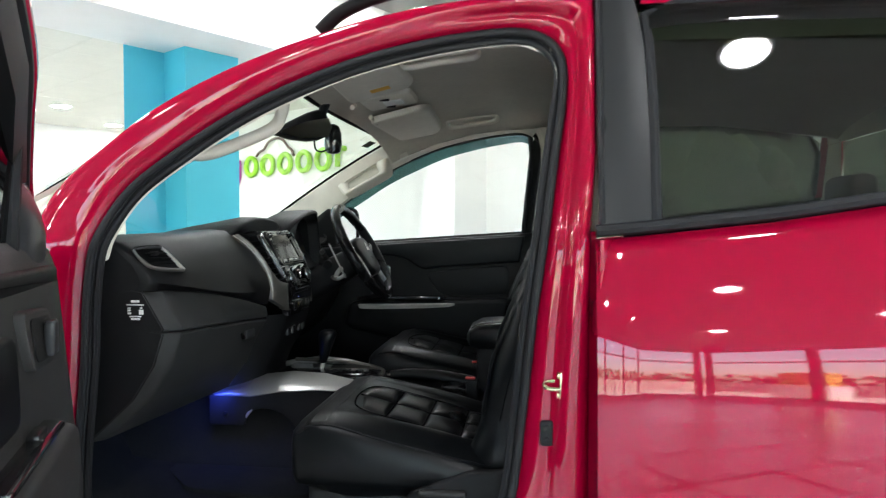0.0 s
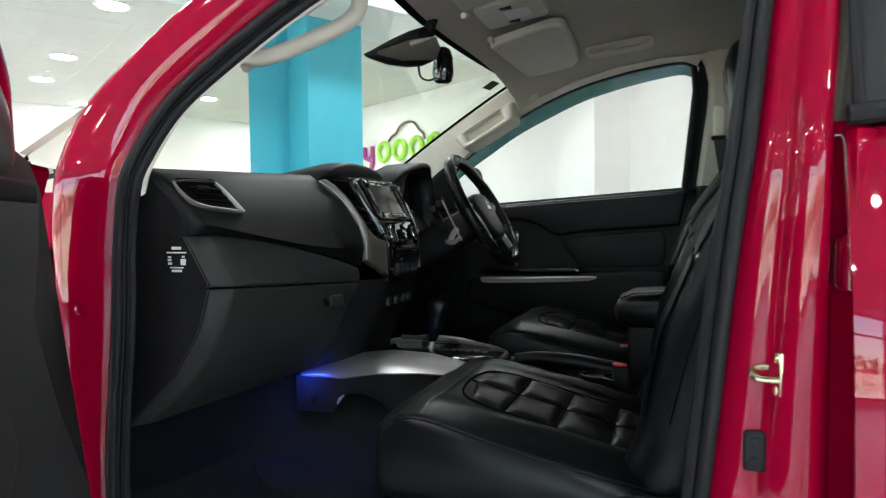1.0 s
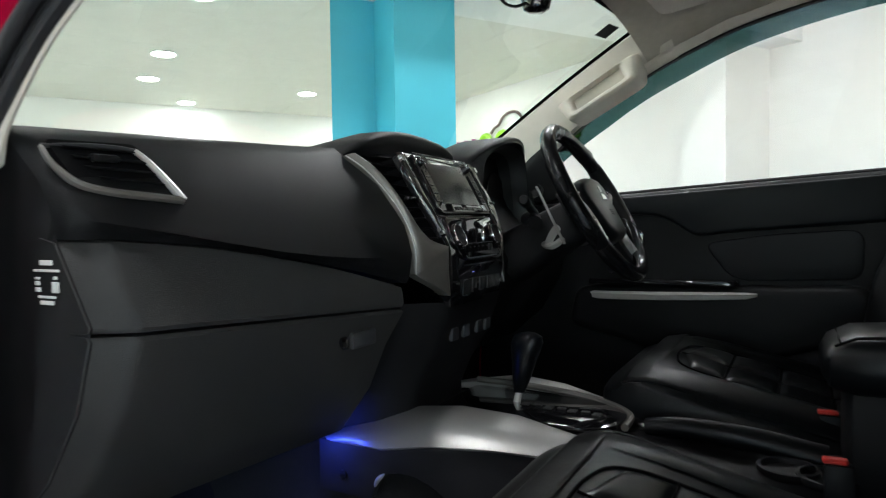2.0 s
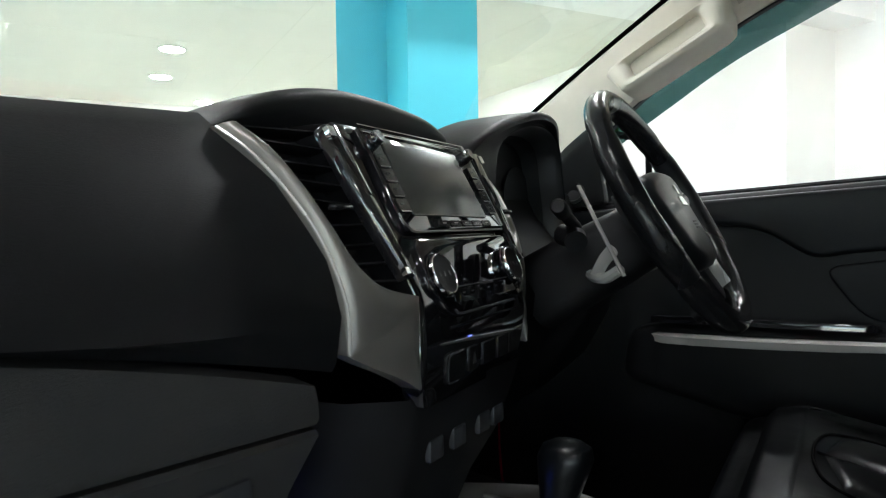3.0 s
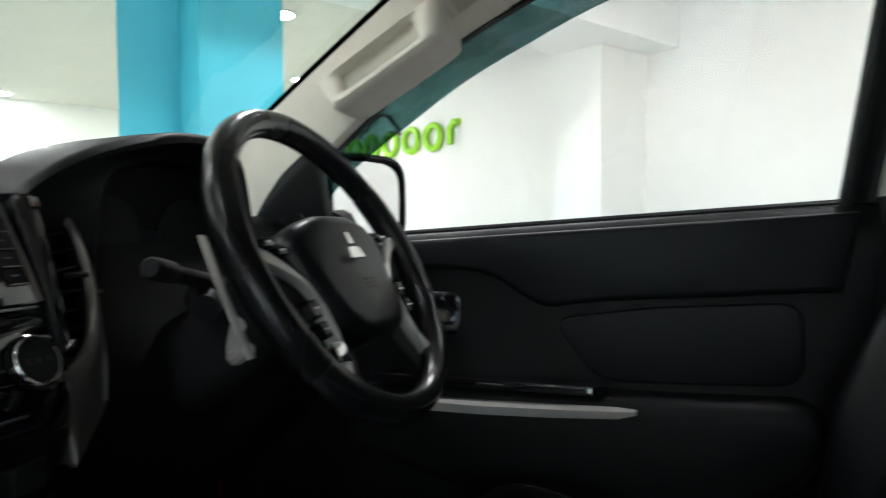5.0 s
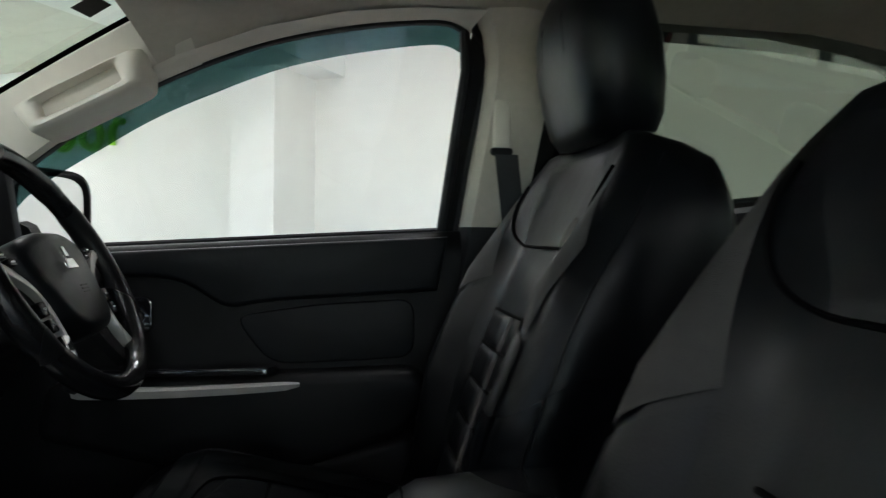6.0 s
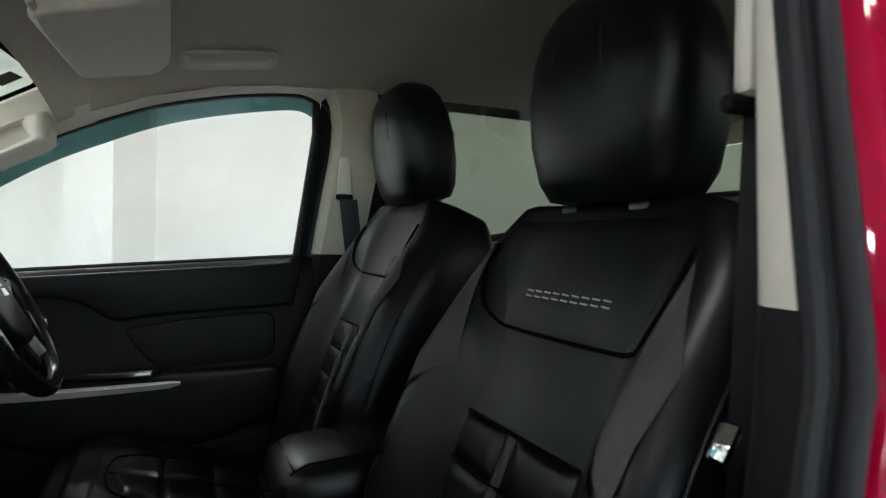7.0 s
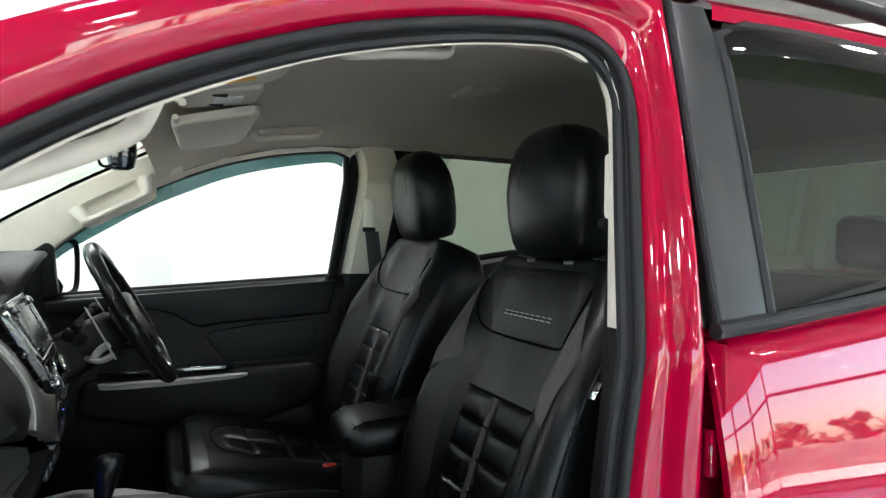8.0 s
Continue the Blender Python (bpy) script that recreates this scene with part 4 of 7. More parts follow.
# roof fittings
for s in (-1, 1):
    bm = bmesh.new()
    x0 = 0.235
    prism(bm, round_poly([(0.245, 0.12), (0.275, 0.50), (0.42, 0.53), (0.445, 0.48), (0.445, 0.16), (0.42, 0.12)], 0.03), lambda a, b, d: Vector((a, s * b, 1.580 + (0.020 if s < 0 else 0.0) + 0.24 * (a - 0.25) - 0.12 * max(0, b - 0.36) + d)), -0.022, 0.010, 3)
    v = part("sun_visor", bm, BEIGE, truck, "beige folded sun visor")
    bm = bmesh.new()
    tube(bm, [(0.255, s * 0.105, 1.578), (0.262, s * 0.16, 1.562)], 0.007, 8)
    part("visor_pin", bm, BEIGE, v)
    # roof handle above the window
    bm = bmesh.new()
    hl = lambda a, b, d: Vector((a, s * b, headliner(a, b / 0.62)[2] + d))
    prism(bm, round_poly([(0.46, 0.455), (0.66, 0.455), (0.665, 0.53), (0.465, 0.53)], 0.02), hl, -0.007, 0.004, 3)
    rh = part("roof_handle", bm, BEIGE, truck, "beige folded roof handle")
    bm = bmesh.new()
    tube(bm, cr([hl(0.470, 0.470, -0.004), hl(0.474, 0.474, -0.016), hl(0.492, 0.478, -0.022), hl(0.56, 0.480, -0.023), hl(0.632, 0.478, -0.022), hl(0.650, 0.474, -0.016), hl(0.654, 0.470, -0.004)], 5), 0.0095, 10, False, 1.3, (0, 1, 0))
    part("grip", bm, BEIGE, rh)
bm = bmesh.new()
zz = lambda a: 1.600 + 0.24 * (a - 0.25) - 0.0022
loft(bm, [[(0.33, -0.31, zz(0.33) - 0.0235), (0.33, -0.235, zz(0.33) - 0.0235)], [(0.385, -0.31, zz(0.385) - 0.0235), (0.385, -0.235, zz(0.385) - 0.0235)]])
part("visor_label", bm, WHITE_PRINT, truck, "white printed visor label")
bm = bmesh.new()
loft(bm, [[(0.33, -0.234, zz(0.33) - 0.0235), (0.33, -0.195, zz(0.33) - 0.0235)], [(0.385, -0.234, zz(0.385) - 0.0235), (0.385, -0.195, zz(0.385) - 0.0235)]])
part("visor_label", bm, YELLOW_PRINT, truck, "amber warning label")
bm = bmesh.new()
prism(bm, round_poly([(0.26, -0.085), (0.26, 0.085), (0.42, 0.08), (0.42, -0.08)], 0.02), lambda a, b, d: Vector((a, b, interp(a, ZC) - 0.004 + d)), -0.018, 0.008, 2)
console = part("roof_console", bm, BEIGE, truck, "beige overhead lamp console")
bm = bmesh.new()
prism(bm, round_poly([(0.325, -0.032), (0.325, 0.030), (0.385, 0.030), (0.385, -0.032)], 0.006), lambda a, b, d: Vector((a, b, interp(a, ZC) - 0.022 + d)), -0.006, 0.002)
part("map_lamp", bm, WHITE_PRINT, console, "white map lamp lens, off")
for y in (0.05, -0.055):
    bm = bmesh.new()
    box(bm, (0.03, 0.012, 0.01), (0.335, y, interp(0.335, ZC) - 0.024), 0.003)
    part("lamp_switch", bm, GREY, console)
bm = bmesh.new()
prism(bm, round_poly([(0.86, -0.12), (0.86, 0.0), (0.94, 0.0), (0.94, -0.12)], 0.012), lambda a, b, d: Vector((a, b, interp(a, ZC) + d)), -0.014, 0.006)
part("cabin_lamp", bm, CLOTH, truck, "beige cabin lamp, off")

# rear-view mirror on its stem, small camera with cable
bm = bmesh.new()
A, B = Vector((0.021, -0.180, 1.492)), Vector((0.165, -0.020, 1.528))
ax = (B - A).normalized()
rows = []
for t, up, dn, dp_ in ((0.0, 0.002, 0.003, 0.003), (0.06, 0.006, 0.010, 0.010), (0.3, 0.030, 0.028, 0.020), (0.55, 0.050, 0.038, 0.024), (0.72, 0.058, 0.038, 0.022), (0.84, 0.050, 0.030, 0.016), (0.9, 0.026, 0.016, 0.006)):
    c = A.lerp(B, t)
    out = Vector((ax.y, -ax.x, 0)).normalized()
    row = []
    for k in range(20):
        a = 2 * math.pi * k / 20
        h = up if math.sin(a) > 0 else dn
        row.append(c + out * (dp_ * math.copysign(abs(math.cos(a)) ** 0.6, math.cos(a))) + Vector((0, 0, h * math.copysign(abs(math.sin(a)) ** 0.7, math.sin(a)))))
    rows.append(row)
loft(bm, rows, True, False, True)
stem = part("rear_view_mirror", bm, BLACK, truck, "black rear-view mirror")
bm = bmesh.new()
out = Vector((ax.y, -ax.x, 0)).normalized()
prism(bm, round_poly([(0.1, -0.006), (0.4, -0.026), (0.84, -0.030), (0.9, 0.0), (0.84, 0.028), (0.5, 0.022), (0.12, 0.002)], 0.01), lambda a, b, d: A.lerp(B, a) + Vector((0, 0, b)) + out * (0.0205 + 0.004 * min(1, a * 2) + d), 0.002)
part("mirror_pane", bm, MIRROR, stem, "mirror glass")
bm = bmesh.new()
tube(bm, [(0.150, -0.050, 1.598), (0.138, -0.055, 1.565), (0.125, -0.065, 1.535)], 0.014, 10)
part("mirror_stem", bm, BLACK, stem)
bm = bmesh.new()
rows = []
for z, w, d in ((1.448, 0.014, 0.014), (1.453, 0.022, 0.023), (1.475, 0.027, 0.028), (1.515, 0.027, 0.026), (1.535, 0.019, 0.019), (1.541, 0.007, 0.009)):
    rows.append([Vector((0.155 + d * math.cos(a), 0.008 + w * math.sin(a), z)) for a in [2 * math.pi * k / 18 for k in range(18)]])
loft(bm, rows, True, False, True)
tube(bm, [(0.150, 0.0, 1.515), (0.135, -0.03, 1.525), (0.13, -0.05, 1.54)], 0.007, 8)
dc = part("dash_camera", bm, GLOSS, truck, "small gloss black dash camera")
bm = bmesh.new()
tube(bm, cr([(0.145, -0.008, 1.462), (0.130, -0.035, 1.450), (0.120, -0.065, 1.455), (0.120, -0.08, 1.485)], 6), 0.0028, 6)
part("cable", bm, RUBBER, dc)

# ---------------------------------------------------------------- right front door, closed, seen from inside
bm = bmesh.new()
rows = []
for i in range(13):
    x = lerp(-0.17, 0.80, i / 12)
    zb = 1.142 + 0.06 * (x + 0.06)
    rows.append([(x, 0.70, 0.5), (x, 0.695, 0.85), (x, 0.70, 0.95), (x, 0.705, 1.08), (x, 0.705, zb - 0.05), (x, 0.710, zb - 0.02), (x, 0.722, zb - 0.004), (x, 0.738, zb), (x, 0.78, zb - 0.004), (x, 0.85, zb - 0.06), (x, 0.86, 0.9), (x, 0.82, 0.5)])
loft(bm, rows, True, False, True)
dd = part("driver_door", bm, DASH, truck, "black-lined driver's door, closed")
on_door = lambda a, b, d: Vector((a, 0.702 - d, b))
bm = bmesh.new()
up = cr([(0.74, 1.072), (0.60, 1.062), (0.42, 1.05), (0.345, 1.04), (0.31, 1.052), (0.27, 1.078), (0.22, 1.094), (0.14, 1.097), (0.02, 1.092), (-0.12, 1.085)], 4)
outline = [(-0.12, 1.128), (0.76, 1.180)] + [tuple(q) for q in up]
prism(bm, outline, on_door, 0.016, 0.010, 3)
part("upper_pad", bm, LEATHER_SOFT, dd, "black padded upper door lining")
bm = bmesh.new()
prism(bm, round_poly([(0.345, 1.022), (0.50, 1.044), (0.695, 1.056), (0.695, 0.938), (0.50, 0.93), (0.415, 0.93)], 0.035, 6), on_door, 0.007, 0.004, 3)
part("door_insert", bm, LEATHER_SOFT, dd, "black leather-look door insert")
bm = bmesh.new()
prism(bm, round_poly([(0.0, 0.80), (0.02, 0.90), (0.10, 0.915), (0.55, 0.92), (0.70, 0.925), (0.735, 0.88), (0.68, 0.80), (0.5, 0.74), (0.3, 0.73)], 0.03), lambda a, b, d: Vector((a, 0.70 - d * (0.55 + 0.6 * min(1, max(0, a / 0.35))), b)), 0.05, 0.022, 4)
part("armrest", bm, DASH, dd, "black moulded armrest")
bm = bmesh.new()
rows = []
for x, y, z, h in ((0.045, 0.690, 0.893, 0.006), (0.055, 0.678, 0.886, 0.010), (0.085, 0.664, 0.884, 0.011), (0.14, 0.655, 0.885, 0.011), (0.25, 0.645, 0.888, 0.0105), (0.36, 0.643, 0.892, 0.010), (0.45, 0.644, 0.896, 0.0085), (0.475, 0.646, 0.899, 0.004)):
    rows.append([(x, y + 0.01, z - h), (x, y - 0.004, z - h * 0.8), (x, y - 0.007, z + h * 0.5), (x, y - 0.002, z + h), (x, y + 0.03, z + h)])
loft(bm, rows, True, False, True)
part("armrest_trim", bm, PADDLE, dd, "satin silver armrest trim")
bm = bmesh.new()
prism(bm, round_poly([(0.06, 0.650), (0.42, 0.643), (0.44, 0.665), (0.38, 0.69), (0.10, 0.70)], 0.012), lambda a, b, d: Vector((a, b, 0.915 + 0.01 * a + d)), 0.014, 0.004)
part("switch_panel", bm, GLOSS, dd, "gloss black switch panel")
bm = bmesh.new()
prism(bm, round_poly([(0.10, 0.985), (0.20, 0.99), (0.20, 1.06), (0.11, 1.06)], 0.02), on_door, 0.006, 0.004)
part("handle_bezel", bm, GLOSS, dd, "black handle bezel")
bm = bmesh.new()
box(bm, (0.06, 0.016, 0.02), (0.155, 0.688, 1.02), 0.006)
part("door_handle", bm, SILVER, dd, "silver inner door handle")
bm = bmesh.new()
prism(bm, round_poly([(0.36, 0.73), (0.70, 0.80), (0.72, 0.62), (0.40, 0.58)], 0.05), lambda a, b, d: Vector((a, 0.70 - d, b)), 0.045, 0.03, 4)
part("door_pocket", bm, BLACK, dd, "black door pocket")
# window: pane, black run, deflector
top = [inset(a, b, 0.028) for a, b in list(zip(SEAL, RIM))[3:13]] + [(0.782, 1.582)]
topc = cr(top, 4)
base = lambda x: 1.142 + 0.06 * (x + 0.06) - 0.004
yg = lambda z: ys(z) + 0.002 if z > 1.17 else 0.76
bm = bmesh.new()
loft(bm, [[(x, yg(z), z) for z in np.linspace(base(x), max(q, base(x) + 0.005), 7)] for x, q in topc])
p = part("window_pane", bm, CLEAR, dd, "clear side glass")
p.visible_shadow = False
bm = bmesh.new()
tube(bm, [(x, yg(z) - 0.010, z) for x, z in topc] + [(lerp(0.795, 0.755, k / 6), yg(lerp(1.57, 1.19, k / 6)) - 0.010, lerp(1.57, 1.19, k / 6)) for k in range(1, 7)], 0.011, 8)
part("window_run", bm, RUBBER, dd, "black window run")
bm = bmesh.new()
fr = [(inset(a, b, 0.020), inset(a, b, -0.02)) for a, b in zip(cr(SEAL[3:20], 5), cr(RIM[3:20], 5))]
loft(bm, [[(i_[0], yg(i_[1]) - 0.006, i_[1]), (lerp(i_[0], o_[0], 0.5), yg(i_[1]) - 0.002, lerp(i_[1], o_[1], 0.5)), (o_[0], yg(o_[1]) + 0.004, o_[1])] for i_, o_ in fr])
rear_w = [(interp(z, sorted((q[1], q[0]) for q in cr(SEAL[13:20], 6))), z) for z in np.linspace(1.15, 1.60, 8)]
loft(bm, [[(lerp(0.754, 0.796, (z - 1.19) / 0.38), yg(z) - 0.006, z), (x + 0.01, yg(z) - 0.002, z)] for x, z in rear_w])
part("window_frame", bm, BLACK, dd, "black window frame")
bm = bmesh.new()
tube(bm, [(x, 0.752, base(x) + 0.006) for x in np.linspace(-0.1, 0.76, 10)], 0.006, 6)
part("belt_strip", bm, RUBBER, dd)
bm = bmesh.new()
dep = lambda x: interp(x, [(-0.1, 0.03), (0.1, 0.050), (0.3, 0.050), (0.45, 0.043), (0.6, 0.039), (0.79, 0.030)])
loft(bm, [[(x, yg(q) + 0.02, q + 0.01), (x, yg(q - dep(x) / 2) + 0.035, q - dep(x) / 2), (x, yg(q - dep(x)) + 0.037, q - dep(x))] for x, q in topc])
p = part("wind_deflector", bm, TEAL, dd, "smoked teal wind deflector")
p.visible_shadow = False
# corner cover with tweeter
bm = bmesh.new()
prism(bm, round_poly([(-0.24, 1.12), (-0.036, 1.143), (-0.042, 1.19), (-0.046, 1.284), (-0.064, 1.299), (-0.12, 1.260), (-0.162, 1.217), (-0.195, 1.175)], 0.012), lambda a, b, d: Vector((a, ys(b) - 0.034 - d, b)), 0.024, 0.008)
part("corner_cover", bm, BLACK, dd, "black corner cover")
bm = bmesh.new()
lathe(bm, [(0.026, 0), (0.026, 0.006), (0.021, 0.009), (0.019, 0.004), (0.001, 0.006)], Matrix.Translation((-0.105, ys(1.17) - 0.056, 1.172)) @ Matrix.Rotation(radians(90), 4, "X"), 20)
part("tweeter", bm, GREY, dd, "round tweeter grille")
# outside mirror, turned towards the driver
bm = bmesh.new()
c, me_, mn_ = Vector((-0.0485, 0.895, 1.217)), Vector((0.343, 0.939, 0)), Vector((0.939, -0.343, 0))
mp = lambda a, d, z: c + me_ * a + mn_ * d + Vector((0, 0, z))
sq = lambda v, e: math.copysign(abs(v) ** e, v)
angles = [2 * math.pi * j / 28 for j in range(28)]
rows = [[mp(0.094 * sq(math.cos(a), 0.5), -0.012, 0.080 * sq(math.sin(a), 0.5)) for a in angles], [mp(0.100 * sq(math.cos(a), 0.5), 0.002, 0.087 * sq(math.sin(a), 0.5)) for a in angles]]
for t in np.linspace(0, 1, 7):
    k = math.sqrt(max(0.0, 1 - t * t)) * 0.55 + 0.45 * (1 - t)
    rows.append([mp((0.098 * k + 0.010) * sq(math.cos(a), 0.5), -0.10 * t, (0.086 * k + 0.008) * sq(math.sin(a), 0.5)) for a in angles])
loft(bm, rows, True, False, True)
tube(bm, [(-0.06, 0.745, 1.165), (-0.075, 0.82, 1.17)], 0.03, 10)
om = part("outside_mirror", bm, BLACK, truck, "black driver's outside mirror")
bm = bmesh.new()
prism(bm, [(0.093 * sq(math.cos(a), 0.55), 0.079 * sq(math.sin(a), 0.55)) for a in angles], lambda a, b, d: mp(a, d - 0.010, b), 0.004)
part("mirror_pane", bm, MIRROR, om, "mirror glass")

# ---------------------------------------------------------------- dashboard
def sec(y):
    s = max(0.0, min(1.0, (y + 0.735) / 0.473))
    e = s ** 1.7
    F = (lerp(-0.024, 0.041, s), lerp(1.080, 0.998, e))
    H = (lerp(0.018, 0.040, s), lerp(0.985, 0.957, s))
    upper = [(-0.60, 1.145), (-0.42, 1.178), (-0.22, lerp(1.190, 1.200, s)), (-0.13, lerp(1.186, 1.207, s)), (lerp(-0.100, -0.085, s), lerp(1.174, 1.203, s)), (lerp(-0.085, -0.067, s), lerp(1.160, 1.190, s)),
             (lerp(-0.052, -0.010, s), lerp(1.130, 1.142, s)), (lerp(-0.037, 0.026, s), lerp(1.107, 1.080, s)), (lerp(F[0] - 0.008, 0.036, s), lerp(F[1] + 0.012, 1.035, s)), (F[0] - 0.011, F[1]), (F[0] - 0.016, F[1] - 0.008), (F[0] - 0.05, F[1] - 0.008)]
    grey = [(F[0] - 0.03, F[1] - 0.006), (F[0] - 0.006, F[1] - 0.011), (lerp(F[0] - 0.004, H[0], 0.3), lerp(F[1] - 0.012, H[1], 0.3)), (H[0] - 0.001, H[1] + 0.006), (H[0] - 0.004, H[1] + 0.001), (H[0] - 0.03, H[1])]
    glove = [(H[0] - 0.03, H[1] - 0.002), (H[0] - 0.005, H[1] - 0.0028), (H[0] - 0.002, H[1] - 0.007), (lerp(-0.006, 0.006, s), lerp(0.91, 0.90, s)), (lerp(-0.055, -0.025, s), lerp(0.835, 0.83, s)), (lerp(-0.158, -0.080, s), lerp(0.740, 0.756, s)), (lerp(-0.170, -0.092, s), lerp(0.735, 0.750, s)), (lerp(-0.25, -0.2, s), 0.745)]
    return upper, grey, glove


chamfer = [(-0.735, 0.024), (-0.722, 0.0165), (-0.712, 0.0095), (-0.707, 0.0055), (-0.701, 0.0015), (-0.694, 0.0)]
stations = [(-0.735, 0.024), (-0.7325, 0.014), (-0.727, 0.006), (-0.718, 0.002), (-0.704, 0.0)] + [(y, 0.0) for y in np.linspace(-0.68, -0.262, 13)]
for idx, nm, mt, lb in ((0, "dashboard_top", DASH, "black grained dashboard top"), (1, "dashboard_panel", GREY, "dark grey dashboard panel"), (2, "glovebox_door", GREY, "dark grey glovebox door")):
    bm = bmesh.new()
    rows = []
    for y, cut in stations if idx == 0 else chamfer + stations[5:]:
        pts = sec(y)[idx]
        rows.append([(x - cut, y + (max(0, (y + 0.5) / 0.238) * 0.032 * smooth(1.19, 1.06, z) if idx == 0 else 0), z) for x, z in pts])
    loft(bm, rows)
    part(nm, bm, mt, truck, lb, 50)
# end cap with warning label
bm = bmesh.new()
u_, g_, l_ = sec(-0.735)
ring = [(x - 0.020, z) for x, z in u_[1:10]] + [(x - 0.020, z) for x, z in g_[1:5]] + [(x - 0.020, z) for x, z in l_[1:7]] + [(-0.42, 0.735)]
vs = [bm.verts.new((x, -0.7335, z)) for x, z in ring]
bm.faces.new(vs)
endcap = part("dashboard_end", bm, BLACK, truck, "black dashboard end panel")
for i, (a, b, w, h) in enumerate([(-0.0, 0.030, 0.024, 0.006), (0.0, 0.019, 0.050, 0.003), (-0.021, 0.008, 0.009, 0.003), (-0.021, 0.001, 0.009, 0.005), (-0.020, -0.008, 0.010, 0.005), (0.020, 0.009, 0.007, 0.004), (0.020, -0.004, 0.013, 0.013), (0.0, -0.018, 0.034, 0.003), (0.0, -0.026, 0.026, 0.005)]):
    bm = bmesh.new()
    box(bm, (w * 0.8, 0.0012, h * 0.8), (-0.068 + a * 0.68, -0.7345, 1.030 + b * 0.68), 0.0004, 1)
    part("label_bar", bm, WHITE_PRINT, endcap, "white printed bar")

# side air outlet: a raised dark plate stands for its shaded hole
q = [Vector(p_) for p_ in ((-0.082, -0.728, 1.163), (-0.078, -0.634, 1.166), (-0.043, -0.608, 1.113), (-0.058, -0.712, 1.120))]
nrm = (q[1] - q[3]).cross(q[2] - q[0]).normalized()
if nrm.x < 0:
    nrm.negate()


def quad(a, b, d):
    return q[0].lerp(q[1], a).lerp(q[3].lerp(q[2], a), b) + nrm * d


bm = bmesh.new()
prism(bm, round_poly([(0, 0), (1, 0), (1, 1), (0, 1)], 0.08), quad, 0.011)
vent = part("air_outlet", bm, DIAL, truck, "black dashboard air outlet")
bm = bmesh.new()
tube(bm, cr([(-0.072, -0.733, 1.1615), (-0.060, -0.730, 1.144), (-0.046, -0.714, 1.125), (-0.037, -0.684, 1.1175), (-0.030, -0.645, 1.114), (-0.0235, -0.610, 1.111)], 5), lambda t: 0.0022 + 0.0022 * min(1, 3 * t), 8)
part("outlet_trim", bm, SILVER, vent, "satin silver lower outlet trim")
bm = bmesh.new()
tube(bm, cr([(-0.0235, -0.610, 1.111), (-0.037, -0.619, 1.131), (-0.052, -0.630, 1.152), (-0.0605, -0.640, 1.1635)], 5), lambda t: 0.0048 - 0.0018 * t, 8)
part("outlet_edge", bm, PADDLE, vent, "bright outlet edge")
bm = bmesh.new()
tube(bm, cr([(-0.0605, -0.640, 1.1635), (-0.065, -0.660, 1.1655), (-0.0675, -0.692, 1.165), (-0.072, -0.733, 1.1615)], 5), 0.0024, 8)
part("outlet_rim", bm, SATIN, vent, "dark upper outlet rim")
for k in range(4):
    bm = bmesh.new()
    b = 0.18 + 0.22 * k
    loft(bm, [[quad(0.08 + 0.05 * k, b - 0.05, 0.0125), quad(0.90, b - 0.05, 0.0125)], [quad(0.08 + 0.05 * k, b + 0.03, 0.017), quad(0.90, b + 0.03, 0.0155)], [quad(0.08 + 0.05 * k, b + 0.05, 0.0155), quad(0.90, b + 0.05, 0.0145)]])
    part("vane", bm, DIAL, vent)
bm = bmesh.new()
box(bm, (0.012, 0.03, 0.008), quad(0.45, 0.4, 0.014), 0.003)
part("vane_tab", bm, BLACK, vent)

# glovebox latch
bm = bmesh.new()
box(bm, (0.012, 0.058, 0.024), (0.021, -0.345, 0.923), 0.005, 2, None)
latch = part("glovebox_latch", bm, SATIN, truck, "satin grey glovebox latch")
bm = bmesh.new()
lathe(bm, [(0.009, 0), (0.009, 0.004), (0.006, 0.006)], Matrix.Translation((0.020, -0.388, 0.922)) @ Matrix.Rotation(radians(75), 4, "Y"), 14)
part("lock", bm, GLOSS, latch)

# centre hood: a deep brow over the display, its top rounding forward to the windscreen
CY = -0.035
BROW = [(-0.262, 1.192), (-0.25, 1.201), (-0.234, 1.211), (-0.195, 1.224), (-0.158, 1.233), (-0.12, 1.238), (-0.08, 1.2395), (-0.02, 1.238), (0.05, 1.232), (0.103, 1.220), (0.13, 1.207), (0.16, 1.198)]
BROW_LOW = [(-0.262, 1.184), (-0.24, 1.188), (-0.173, 1.199), (-0.14, 1.201), (0.08, 1.200), (0.13, 1.196), (0.16, 1.19)]
bm = bmesh.new()
rows = []
for y in np.linspace(-0.262, 0.16, 30):
    zt, zl = interp(y, BROW), interp(y, BROW_LOW)
    k = smooth(0.0, 0.03, zt - zl)
    xl = -0.034 - 0.055 * (y - CY) * 0.5 - 0.030 * (1 - k)
    rows.append([(-0.60, y, 1.145), (-0.42, y, 1.176), (-0.27, y, lerp(1.196, zt - 0.012, 0.6 * k)), (-0.17, y, lerp(1.200, zt + 0.002, 0.8 * k)), (-0.105, y, zt + 0.006 * k), (xl - 0.040, y, zt + 0.006 * k), (xl - 0.026, y, zt + 0.0045 * k), (xl - 0.0185, y, zt - 0.0005 * k), (xl - 0.0165, y, zt - 0.006 * k),
                 (xl - 0.019, y, lerp(zl, zt, 0.5)), (xl - 0.023, y, lerp(zl, zt, 0.2)), (xl - 0.026, y, zl), (xl - 0.06, y, zl - 0.003)])
loft(bm, rows)
part("display_hood", bm, DASH, truck, "black hood over the display", 50)

